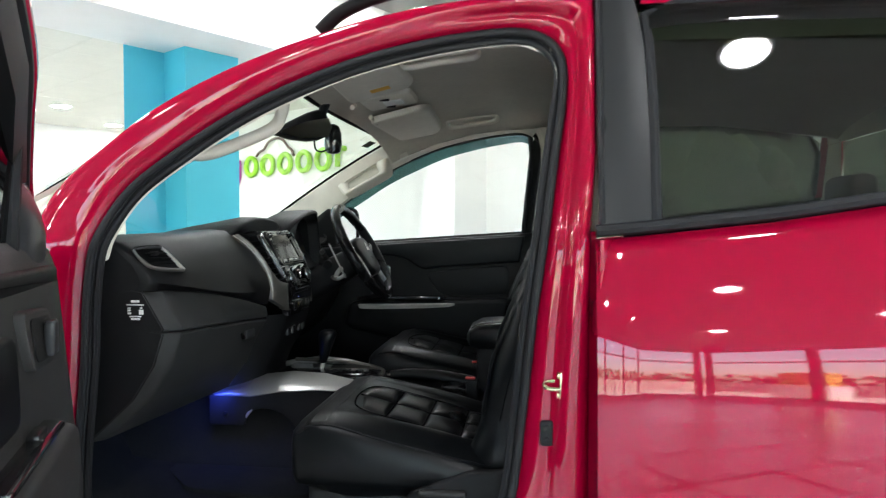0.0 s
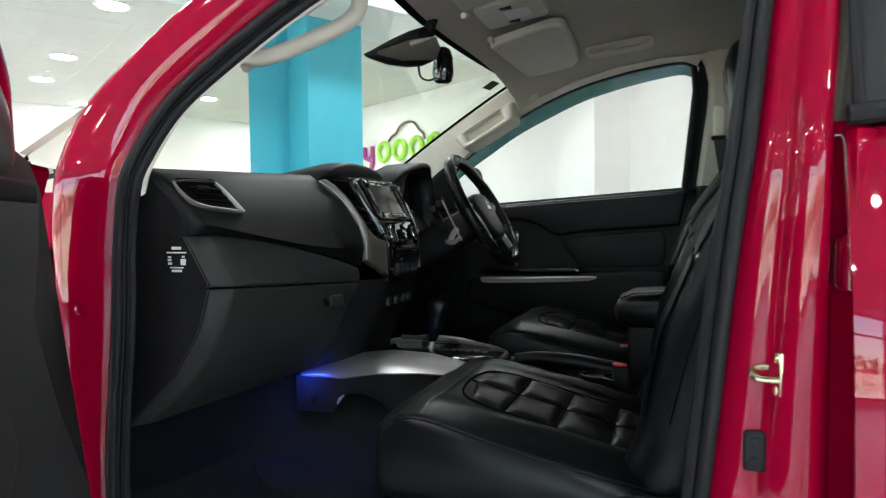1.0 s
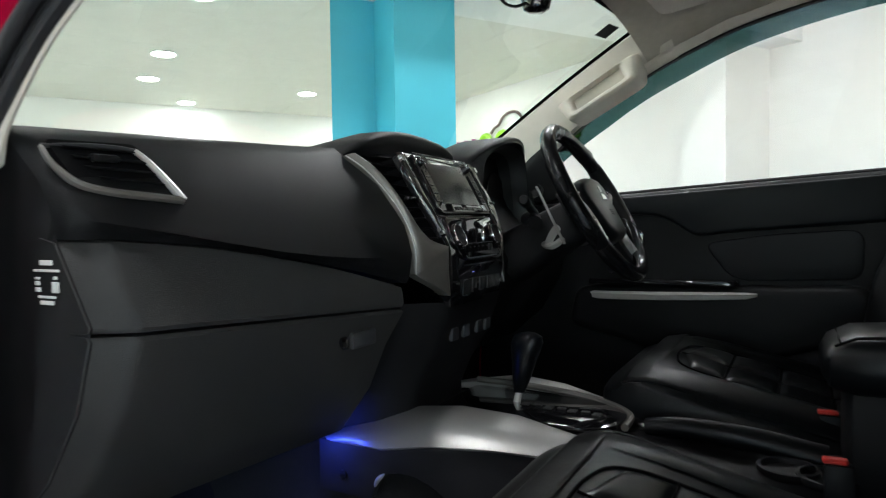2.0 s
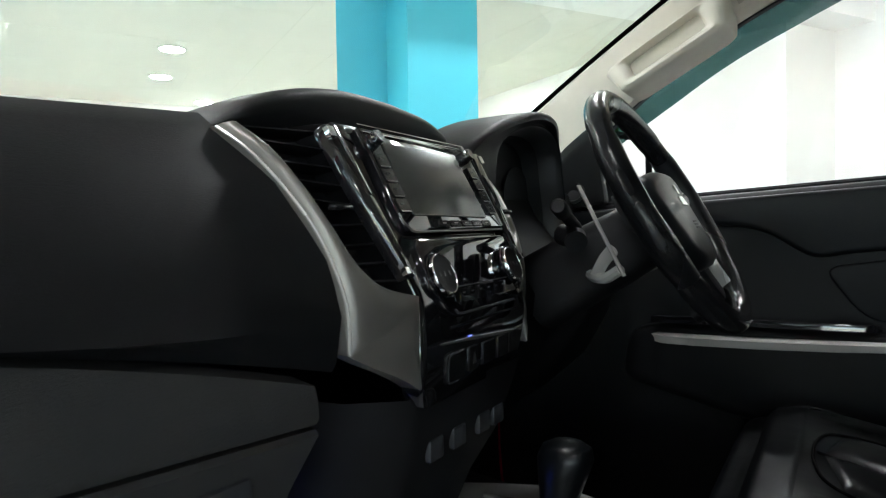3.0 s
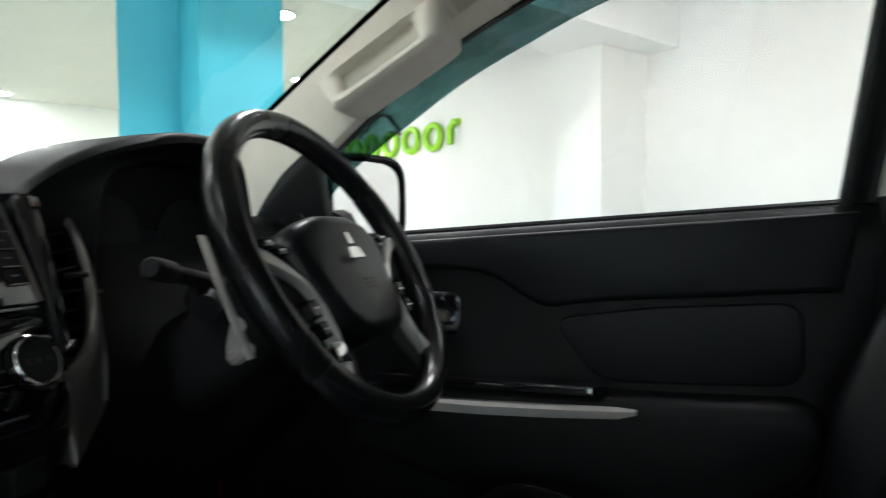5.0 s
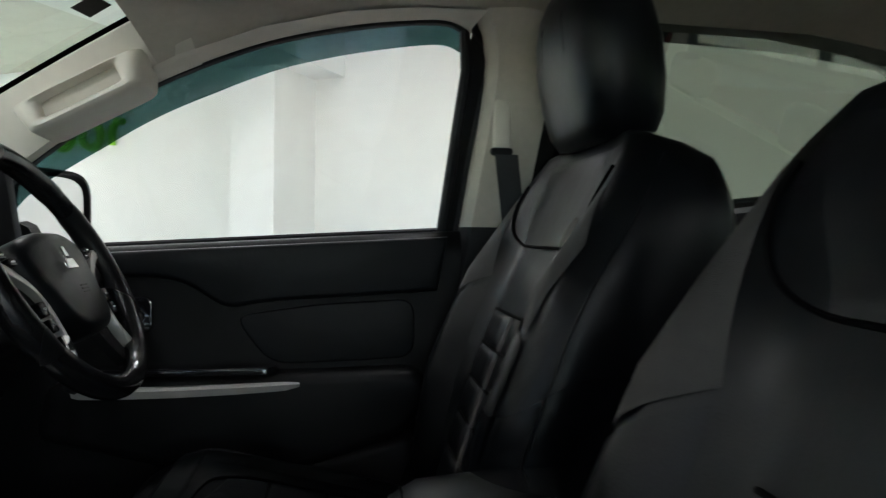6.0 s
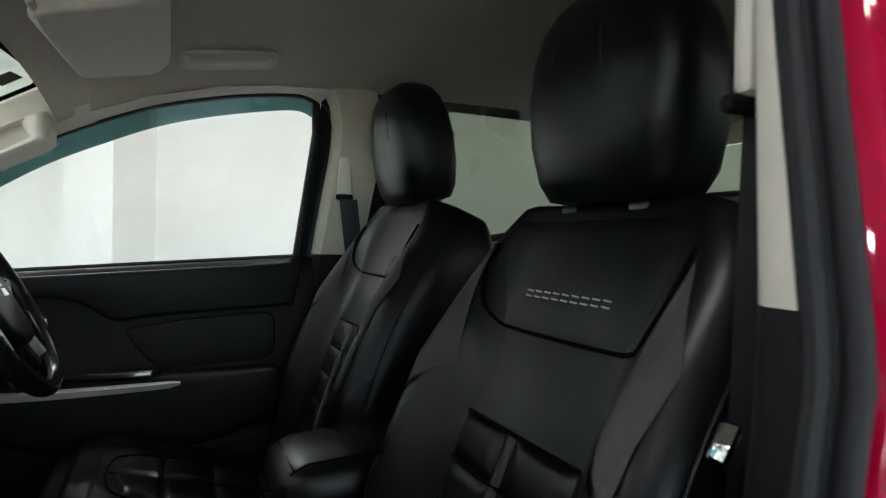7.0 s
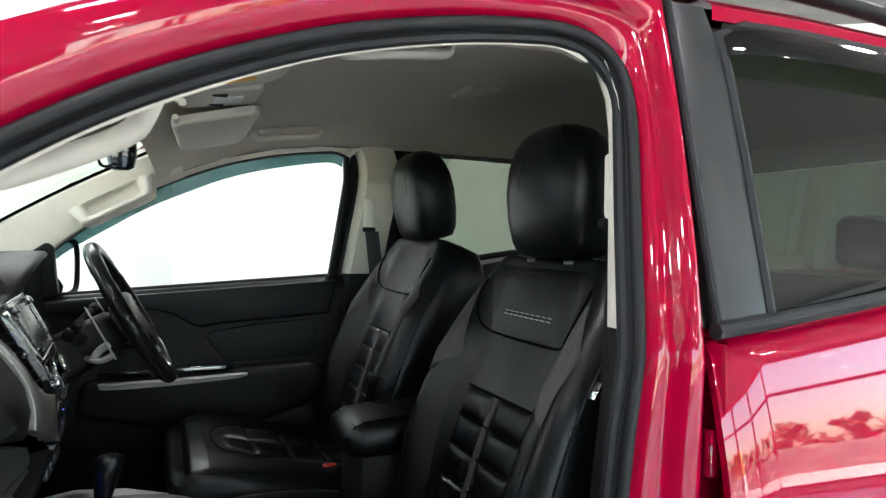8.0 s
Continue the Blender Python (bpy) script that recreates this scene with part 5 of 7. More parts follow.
# the facia leans back above and drops upright below, and is turned a little to the driver
FACE = [(0.90, 0.040), (0.93, 0.052), (0.97, 0.060), (1.0, 0.060), (1.04, 0.054), (1.06, 0.046), (1.10, 0.026), (1.199, -0.027), (1.25, -0.055)]


def fx(z, y=CY):
    return (interp(z - 0.006, FACE) + interp(z, FACE) + interp(z + 0.006, FACE)) / 3 - 0.055 * (y + 0.03)


def face(a, b, d):
    n = Vector((1.0, 0.055, (fx(b - 0.012) - fx(b + 0.012)) / 0.024)).normalized()
    return Vector((fx(b, a), a, b)) + n * d


def plate(a, b, w, h, d0, d1, corner=0.0015, bevel=0.0006):
    """A small key on the facia, w wide and h high about (a, b), from depth d0 to d1."""
    return prism(bmesh.new(), round_poly([(a - w / 2, b - h / 2), (a + w / 2, b - h / 2), (a + w / 2, b + h / 2), (a - w / 2, b + h / 2)], corner, 2), lambda p_, q_, d: face(p_, q_, d0 + d), d1 - d0, bevel, 1)


def facia_turn(a, b, d):
    n = (face(a, b, 1) - face(a, b, 0)).normalized()
    return Matrix.Translation(face(a, b, d)) @ n.to_track_quat("Z", "Y").to_matrix().to_4x4()


EDGE_L = [(0.945, -0.150), (0.962, -0.163), (1.0, -0.160), (1.045, -0.152), (1.065, -0.158), (1.12, -0.170), (1.2, -0.172)]
EDGE_R = [(0.945, 0.066), (0.962, 0.074), (1.0, 0.092), (1.045, 0.100), (1.10, 0.100), (1.2, 0.098)]
bm = bmesh.new()
rows = []
for z in np.linspace(0.945, 1.202, 26):
    l_, r_ = interp(z, EDGE_L), interp(z, EDGE_R)
    if z > 1.2019:
        rows.append([face(p_, z - 0.001, d_) for p_, d_ in ((l_, -0.02), (l_, -0.005))] + [face(lerp(l_ + 0.003, r_ - 0.003, k / 10), z - 0.0006, -0.001) for k in range(11)] + [face(p_, z - 0.001, d_) for p_, d_ in ((r_, -0.005), (r_, -0.02))])
        rows.append([Vector((-0.085, lerp(l_, r_, k / 14), z)) for k in range(15)])
        continue
    rows.append([face(l_, z, -0.02), face(l_, z, -0.005), face(l_ + 0.003, z, -0.001)] + [face(lerp(l_ + 0.008, r_ - 0.008, k / 8), z, 0.0) for k in range(9)] + [face(r_ - 0.003, z, -0.001), face(r_, z, -0.005), face(r_, z, -0.02)])
loft(bm, rows)
facia = part("centre_facia", bm, GLOSS, truck, "gloss black centre facia", 60)
bm = bmesh.new()
prism(bm, round_poly([(-0.141, 1.198), (0.084, 1.198), (0.0875, 1.098), (-0.132, 1.098), (-0.140, 1.108)], 0.006), face, 0.007, 0.003)
part("head_unit", bm, GLOSS, facia, "gloss black head unit")
bm = bmesh.new()
tube(bm, [face(a, 1.1985, 0.007) for a in np.linspace(-0.142, 0.080, 12)], 0.0011, 6)
tube(bm, [face(a, 1.1915, 0.0078) for a in np.linspace(-0.138, 0.076, 12)], 0.0007, 6)
part("bezel_line", bm, CHROME, facia, "bright upper bezel edge")
bm = bmesh.new()
tube(bm, cr([face(-0.138, 1.115, 0.006), face(-0.136, 1.106, 0.006), face(-0.128, 1.0985, 0.0065)], 4) + [face(a, 1.0975, 0.0065) for a in np.linspace(-0.12, 0.082, 10)], 0.0012, 6)
part("bezel_line", bm, SILVER, facia, "satin lower bezel edge")
bm = bmesh.new()
tube(bm, cr([face(0.080, 1.1985, 0.007), face(0.086, 1.195, 0.006), face(0.0875, 1.17, 0.006), face(0.0885, 1.13, 0.006), face(0.0885, 1.102, 0.006)], 4), 0.0018, 6)
part("bezel_line", bm, SILVER, facia, "satin side bezel edge")
bm = bmesh.new()
prism(bm, round_poly([(-0.112, 1.1835), (0.046, 1.1845), (0.050, 1.1105), (-0.116, 1.1125)], 0.003), face, 0.0085, 0.0008)
part("display", bm, SCREEN, facia, "dark display, switched off")
for y in (-0.1265, 0.0735):
    nx = facia_turn(y, 1.1835, 0.006)
    bm = bmesh.new()
    lathe(bm, [(0.0078, 0.0), (0.0078, 0.003), (0.0072, 0.004), (0.0072, 0.0105), (0.0066, 0.0115), (0.001, 0.0113)], nx, 28)
    knob = part("knob", bm, KEY, facia, "gloss black rotary knob")
    bm = bmesh.new()
    lathe(bm, [(0.0073 + 0.0003 * (j % 2), 0.0045 + 0.0009 * j) for j in range(6)], nx, 28)
    part("knob_band", bm, CHROME, knob, "ribbed chrome band")
    for k in range(4):
        z = 1.1640 - 0.0142 * k
        part("button", plate(y, z, 0.0205, 0.0128, 0.0068, 0.0088), KEY, facia)
        bm = bmesh.new()
        tube(bm, [face(y - 0.0085, z - 0.0058, 0.0089), face(y + 0.0085, z - 0.0058, 0.0089)], 0.0006, 5)
        part("button_edge", bm, SILVER, facia)
        part("button_mark", plate(y - 0.002, z + 0.001, 0.006, 0.0014, 0.0087, 0.0092, 0.0004, 0), GREY, facia, "grey printed bar")
for k in range(5):
    part("button", plate(-0.062 + 0.026 * k, 1.1043, 0.023, 0.0062, 0.0068, 0.0085), KEY, facia)
    part("button_mark", plate(-0.062 + 0.026 * k, 1.1046, 0.008, 0.0011, 0.0084, 0.0088, 0.0004, 0), SILVER, facia, "pale printed bar")
# climate controls
bm = bmesh.new()
prism(bm, round_poly([(-0.132, 1.092), (0.086, 1.092), (0.088, 1.05), (0.066, 1.022), (0.05, 1.018), (-0.090, 1.018), (-0.112, 1.024), (-0.134, 1.05)], 0.012), face, 0.005, 0.0025)
part("climate_panel", bm, GLOSS, facia, "gloss black climate control panel")
bm = bmesh.new()
tube(bm, cr([face(-0.100, 1.0265, 0.0055), face(-0.094, 1.0225, 0.0058), face(-0.085, 1.0215, 0.006)], 3) + [face(a, 1.0215, 0.006) for a in np.linspace(-0.08, 0.045, 8)], 0.0011, 6)
part("panel_lip", bm, SATIN, facia, "satin black lower lip")
bm = bmesh.new()
tube(bm, [face(a, 1.0105, 0.0005) for a in np.linspace(-0.105, 0.06, 8)], 0.0012, 6)
part("panel_lip", bm, BLACK, facia)
for y in (-0.110, 0.0615):
    nx = facia_turn(y, 1.0575, 0.003)
    bm = bmesh.new()
    lathe(bm, [(0.0230, 0.0), (0.0230, 0.0026), (0.0218, 0.0034), (0.0205, 0.002)], nx, 36)
    part("dial_collar", bm, GLOSS, facia, "gloss black dial collar")
    bm = bmesh.new()
    lathe(bm, [(0.0204, 0.002), (0.0205, 0.0065), (0.0202, 0.0076), (0.0197, 0.0080), (0.0188, 0.0076), (0.0184, 0.0066)], nx, 40)
    part("dial_ring", bm, CHROME, facia, "bright dial ring")
    bm = bmesh.new()
    lathe(bm, [(0.0185, 0.0066), (0.0180, 0.0074), (0.016, 0.0070), (0.001, 0.0066)], nx, 36)
    part("dial", bm, BLACK, facia, "black climate dial")
    for k in (-1, 0, 1):
        bm = bmesh.new()
        box(bm, (0.0022, 0.0046, 0.0006), (0.0092 * k, 0.0, 0.0076), 0, 1, nx)
        part("dial_mark", bm, GREY, facia)
for k in range(6):
    part("button", plate(-0.075 + 0.0196 * k, 1.0372, 0.0192, 0.0120, 0.0044, 0.0054, 0.001, 0.0003), GLOSS, facia)
    part("button_mark", plate(-0.075 + 0.0196 * k, 1.0395, 0.006, 0.0013, 0.0053, 0.0056, 0.0004, 0), GREY, facia, "grey printed bar")
bm = bmesh.new()
tube(bm, [face(a, 1.0455, 0.0052) for a in np.linspace(-0.084, 0.038, 6)], 0.0006, 5)
part("panel_line", bm, GREY, facia)
# hazard switch and small keys below
part("hazard_switch", plate(-0.0600, 0.9745, 0.0210, 0.0240, -0.001, 0.0022), KEY, facia, "black hazard switch")
bm = bmesh.new()
mark = [(-0.0045, -0.0055), (0.0045, -0.0055), (0.0, 0.0065)]
prism(bm, [(-0.0600 + a, 0.9750 + b) for a, b in mark], lambda a, b, d: face(a, b, 0.0022 + d), 0.0005)
part("hazard_mark", bm, GREY, facia, "grey printed triangle")
part("button", plate(-0.0985, 0.9735, 0.0400, 0.0270, -0.001, 0.0022), KEY, facia)
bm = bmesh.new()
tube(bm, cr([face(-0.094, 0.9600, 0.0026), face(-0.112, 0.9605, 0.0026), face(-0.1165, 0.965, 0.0026), face(-0.1165, 0.982, 0.0026), face(-0.111, 0.9865, 0.0026), face(-0.098, 0.9870, 0.0026)], 3), 0.0009, 5)
part("button_edge", bm, SATIN, facia)
for a in (-0.022, 0.016, 0.048):
    part("button", plate(a, 0.9745, 0.030, 0.0230, -0.001, 0.0020), KEY, facia)
part("blue_indicator", plate(-0.0665, 0.9975, 0.0075, 0.0011, 0.0, 0.0010, 0.0003, 0), BLUE_LED, facia, "small blue indicator")

# upright air outlets and silver wings, one each side of the facia
OUT = [(-0.060, -0.267, 1.189), (-0.033, -0.260, 1.170), (-0.008, -0.251, 1.143), (0.014, -0.242, 1.112), (0.030, -0.234, 1.078), (0.040, -0.229, 1.041), (0.041, -0.228, 1.004)]
INN = [(-0.052, -0.253, 1.193), (-0.020, -0.247, 1.170), (0.005, -0.239, 1.140), (0.024, -0.228, 1.107), (0.038, -0.213, 1.075), (0.050, -0.190, 1.055), (0.060, -0.154, 1.045)]
BOT = [(0.041, -0.228, 1.004), (0.050, -0.210, 0.993), (0.057, -0.190, 0.983), (0.063, -0.175, 0.974), (0.065, -0.163, 0.966)]
for s in (-1, 1):
    my = lambda p: (p[0] - (0.11 * (CY - p[1]) if s > 0 else 0), p[1] if s < 0 else 2 * CY - p[1], p[2])
    oc, ic = cr(OUT, 6), cr(INN, 6)
    bm = bmesh.new()
    rows = []
    for o, i in zip(oc, ic):
        o, i = Vector(my(o)), Vector(my(i))
        rows.append([o + Vector((-0.02, 0, 0)), o + Vector((-0.003, 0, 0)), o + Vector((0.0005, -0.0008 * s, 0.001)), o.lerp(i, 0.25) + Vector((0.005, 0, 0.002)), o.lerp(i, 0.6) + Vector((0.006, 0, 0.002)), o.lerp(i, 0.88) + Vector((0.004, 0, 0.001)), i, i + Vector((-0.012, 0, -0.003)), i + Vector((-0.03, 0, -0.006))])
    # below the outlet the strip turns into a broad foot that ends in the lower corner
    bc = cr(BOT, 6)
    for k, b in enumerate(bc[1:], 1):
        f = k / (len(bc) - 1)
        o = Vector(my(b))
        i = Vector(my(INN[-1])).lerp(Vector(my(BOT[-1])), f * 0.97)
        g = 1 - 0.5 * f
        rows.append([o + Vector((-0.02, 0, 0)), o + Vector((-0.003, 0, 0)), o + Vector((0.0005, 0, -0.001)), o.lerp(i, 0.25) + Vector((0.004 * g, 0, 0)), o.lerp(i, 0.6) + Vector((0.005 * g, 0, 0)), o.lerp(i, 0.88) + Vector((0.0035 * g, 0, 0)), i, i + Vector((-0.012, 0.002 * -s, 0)), i + Vector((-0.03, 0.003 * -s, 0))])
    loft(bm, rows)
    wing = part("silver_wing", bm, SILVER, truck, "satin silver trim beside the centre facia", 55)
    bm = bmesh.new()
    tube(bm, [Vector(my(o)) + Vector((0.0008, 0.0006 * -s, 0)) for o in oc], 0.0014, 6)
    part("wing_edge", bm, PADDLE, wing, "bright wing edge")
    # recess
    bar_y = lambda z: interp(z, [(1.045, -0.160), (1.06, -0.162), (1.12, -0.176), (1.2, -0.186)])
    side = lambda z: Vector((fx(z, bar_y(z) if s < 0 else 2 * CY - bar_y(z)), bar_y(z) if s < 0 else 2 * CY - bar_y(z), z))
    edge = lambda t: Vector(my(ic[min(len(ic) - 1, int(t * (len(ic) - 6)))]))
    bm = bmesh.new()
    rows = []
    for t in np.linspace(0, 1, 9):
        o, i = edge(t), side(lerp(1.197, 1.045, t))
        rows.append([o + Vector((-0.004, 0, 0)), o.lerp(i, 0.06) + Vector((-0.035, 0, 0)), o.lerp(i, 0.94) + Vector((-0.035, 0, 0)), i])
    loft(bm, rows)
    ao = part("air_outlet", bm, DIAL, truck, "black upright centre air outlet")
    for k in range(9):
        t = 0.05 + 0.108 * k
        o, i = edge(t), side(lerp(1.197, 1.045, t))
        bm = bmesh.new()
        a0, a1 = o.lerp(i, 0.04), o.lerp(i, 0.93)
        loft(bm, [[a0 + Vector((-0.008, 0, 0.0015)), a1 + Vector((-0.008, 0, 0.0015))], [a0 + Vector((-0.006, 0, 0.0)), a1 + Vector((-0.006, 0, 0.0))], [a0 + Vector((-0.008, 0, -0.0015)), a1 + Vector((-0.008, 0, -0.0015))], [a0 + Vector((-0.026, 0, -0.005)), a1 + Vector((-0.026, 0, -0.005))]])
        part("vane", bm, DIAL, ao)
    # the slanting gloss bar with bright tips
    bm = bmesh.new()
    rows = []
    for z, w in ((1.192, 0.010), (1.186, 0.0115), (1.16, 0.0115), (1.13, 0.0105), (1.10, 0.009), (1.075, 0.0072), (1.064, 0.006), (1.060, 0.004)):
        c_ = bar_y(z) if s < 0 else 2 * CY - bar_y(z)
        rows.append([face(c_ + w * q_, z, d_) for q_, d_ in ((-1, -0.006), (-1, 0.004), (-0.8, 0.007), (0, 0.0085), (0.8, 0.007), (1, 0.004), (1, -0.006))])
    loft(bm, rows, True, False, True)
    part("outlet_bar", bm, GLOSS, ao, "gloss black outlet bar")
    for z, w, h in ((1.1845, 0.009, 0.010), (1.0645, 0.006, 0.006)):
        c_ = (bar_y(z) - 0.007 if s < 0 else 2 * CY - bar_y(z) + 0.007)
        part("bar_tip", plate(c_, z, w, h, 0.004, 0.0098, 0.001), CHROME, ao, "bright bar tip")
    bm = bmesh.new()
    ty = -0.212 if s < 0 else 2 * CY + 0.212
    box(bm, (0.010, 0.024, 0.006), (fx(1.122, ty) - 0.001, ty, 1.122), 0.0025)
    part("vane_tab", bm, KEY, ao)

# lower centre stack
bm = bmesh.new()
rows = []
for x, z, a, b in ((0.056, 0.953, -0.148, 0.070), (0.050, 0.925, -0.144, 0.066), (0.030, 0.87, -0.138, 0.062), (0.0, 0.82, -0.132, 0.056), (-0.02, 0.77, -0.13, 0.05), (-0.02, 0.70, -0.13, 0.05)):
    rows.append([(x - 0.20, a - 0.06, z), (x - 0.05, a - 0.045, z), (x - 0.008, a - 0.012, z), (x, a + 0.01, z), (x, b - 0.01, z), (x - 0.008, b + 0.012, z), (x - 0.20, b + 0.05, z)])
loft(bm, rows)
stack = part("lower_facia", bm, BLACK, truck, "black lower centre stack")
for y in (-0.10, -0.055, 0.0, 0.035):
    bm = bmesh.new()
    box(bm, (0.008, 0.026, 0.022), (0.040, y, 0.892), 0.003, 2)
    part("button", bm, SATIN, stack)

# driver's side of the dashboard
bm = bmesh.new()
rows = []
for y in np.linspace(0.115, 0.735, 14):
    rows.append([(-0.60, y, 1.145), (-0.42, y, 1.176), (-0.2, y, 1.188), (-0.14, y, 1.182), (-0.115, y, 1.165), (-0.10, y, 1.12), (-0.055, y, 1.06), (-0.02, y, 1.0), (-0.03, y, 0.93), (-0.08, y, 0.84), (-0.17, y, 0.76)])
loft(bm, rows)
part("dashboard_right", bm, DASH, truck, "black driver's side dashboard", 50)
# instrument hood: an overhanging lip, a flank inside it and a deep arch
LIP = cr([(-0.050, 0.118, 1.165), (-0.040, 0.128, 1.196), (-0.031, 0.176, 1.229), (-0.024, 0.236, 1.252), (-0.020, 0.315, 1.270), (-0.024, 0.38, 1.273), (-0.036, 0.432, 1.268), (-0.050, 0.474, 1.249), (-0.058, 0.500, 1.20), (-0.060, 0.516, 1.13), (-0.060, 0.52, 1.07)], 5)
ARCH = cr([(0.212, 1.075), (0.214, 1.125), (0.220, 1.167), (0.229, 1.209), (0.265, 1.237), (0.350, 1.2615), (0.426, 1.2615), (0.470, 1.238), (0.488, 1.18), (0.502, 1.125), (0.506, 1.07)], 5)
bm = bmesh.new()
rows = []
for (x, y, z), (ay, az) in zip(LIP, ARCH):
    cy, cz = 0.36, 1.13
    inner = lambda k, xx: Vector((xx, cy + (ay - cy) * k, cz + (az - cz) * k))
    lip = Vector((x, y, z))
    arch = inner(1.0, -0.050)
    rise = Vector((0, 0, 0.006 * max(0.0, min(1.0, (z - 1.18) / 0.06))))
    back = Vector((-0.36, lerp(cy, y, 0.98), 1.172 + (z - 1.13) * 0.05))
    b1 = Vector((-0.13, lerp(cy, y, 1.01), z + 0.002 * (z > 1.2)))
    rows.append([inner(0.84, -0.118), inner(0.93, -0.085), inner(0.985, -0.056), arch, inner(1.012, -0.0465), arch.lerp(lip, 0.35) + Vector((-0.004, 0, 0)), arch.lerp(lip, 0.8) + Vector((-0.003, 0, 0)), lip + Vector((0, 0, -0.006)) * (z > 1.19), lip + Vector((0.002, 0, 0.0)), lip + Vector((-0.003, 0, 0.004)) + rise * 0.3,
                 lip + Vector((-0.014, 0, 0.004)) + rise * 0.5, lip.lerp(b1, 0.45) + rise, b1 + rise * 0.5, b1.lerp(back, 0.4), b1.lerp(back, 0.75), back])
loft(bm, rows)
hood = part("instrument_hood", bm, DASH, truck, "black hood over the instruments", 60)
bm = bmesh.new()
loft(bm, [[(x, 0.36 + (ay - 0.36) * k, 1.13 + (az - 1.13) * k) for k, x in ((0.998, -0.0485), (0.985, -0.0500), (0.955, -0.060), (0.915, -0.074), (0.90, -0.086))] for ay, az in ARCH])
part("cluster_bezel", bm, BEZEL, hood, "satin black bezel round the instruments", 60)
bm = bmesh.new()
prism(bm, [(0.36 + (y - 0.36) * 0.85, 1.13 + (z - 1.13) * 0.85) for y, z in ARCH], lambda a, b, d: Vector((-0.116 + d, a, b)), 0.002)
part("instrument_glass", bm, DIAL, hood, "dark instrument cluster, off")
for y in (0.293, 0.427):
    bm = bmesh.new()
    m = Matrix.Translation((-0.112, y, 1.155)) @ Matrix.Rotation(radians(90), 4, "Y")
    lathe(bm, [(0.048, 0), (0.050, 0.003), (0.045, 0.003)], m, 28)
    part("gauge_ring", bm, BLACK, hood, "dark gauge ring")
for y0, y1 in ((0.196, 0.214), (0.506, 0.522)):
    bm = bmesh.new()
    tube(bm, [(-0.045, y0, 1.098), (-0.040, y1, 1.100)], 0.002, 6)
    part("hood_clip", bm, SILVER, hood, "thin bright trim end")

# ---------------------------------------------------------------- steering wheel
WC = Vector((0.162, 0.361, 1.126))
WN = Vector((0.871, 0, 0.491))
WU = Vector((-0.491, 0, 0.871))
WH = Vector((0, 1, 0))
WR = 0.183


def wp(a, b, d=0.0):
    return WC + WH * a + WU * b + WN * d


bm = bmesh.new()
n = 64
rings = []
for i in range(n):
    t = 2 * math.pi * i / n
    rad = WH * math.cos(t) + WU * math.sin(t)
    thick = 0.0150 + 0.0016 * (abs(math.sin(t)) < 0.5)
    rings.append([WC + rad * (WR + thick * math.cos(k)) + WN * (thick * 1.12 * math.sin(k)) for k in [2 * math.pi * j / 14 for j in range(14)]])
loft(bm, rings, True, True)
wheel = part("steering_wheel", bm, RIM_LEATHER, truck, "black leather steering wheel with silver spokes")
# smooth caps at the top and bottom of the rim
for t0, t1 in ((40, 140), (215, 325)):
    bm = bmesh.new()
    rings = []
    for i in range(25):
        t = radians(lerp(t0, t1, i / 24))
        rad = WH * math.cos(t) + WU * math.sin(t)
        th = 0.0162 if 0 < i < 24 else 0.0148
        rings.append([WC + rad * (WR + th * math.cos(k)) + WN * (th * 1.12 * math.sin(k)) for k in [2 * math.pi * j / 14 for j in range(14)]])
    loft(bm, rings, True, False)
    part("rim_cap", bm, RIM_CAP, wheel, "smooth black rim section")
bm = bmesh.new()
prism(bm, round_poly([(-0.105, 0.020), (-0.085, 0.044), (-0.04, 0.055), (0.04, 0.055), (0.085, 0.044), (0.105, 0.020), (0.090, -0.03), (0.075, -0.075), (0.045, -0.100), (-0.045, -0.100), (-0.075, -0.075), (-0.090, -0.03)], 0.02), lambda a, b, d: wp(a, b, d - 0.035 + 0.012 * (1 - (a / 0.105) ** 2)), 0.043, 0.018, 4)
part("hub", bm, LEATHER_SOFT, wheel, "black airbag pad")
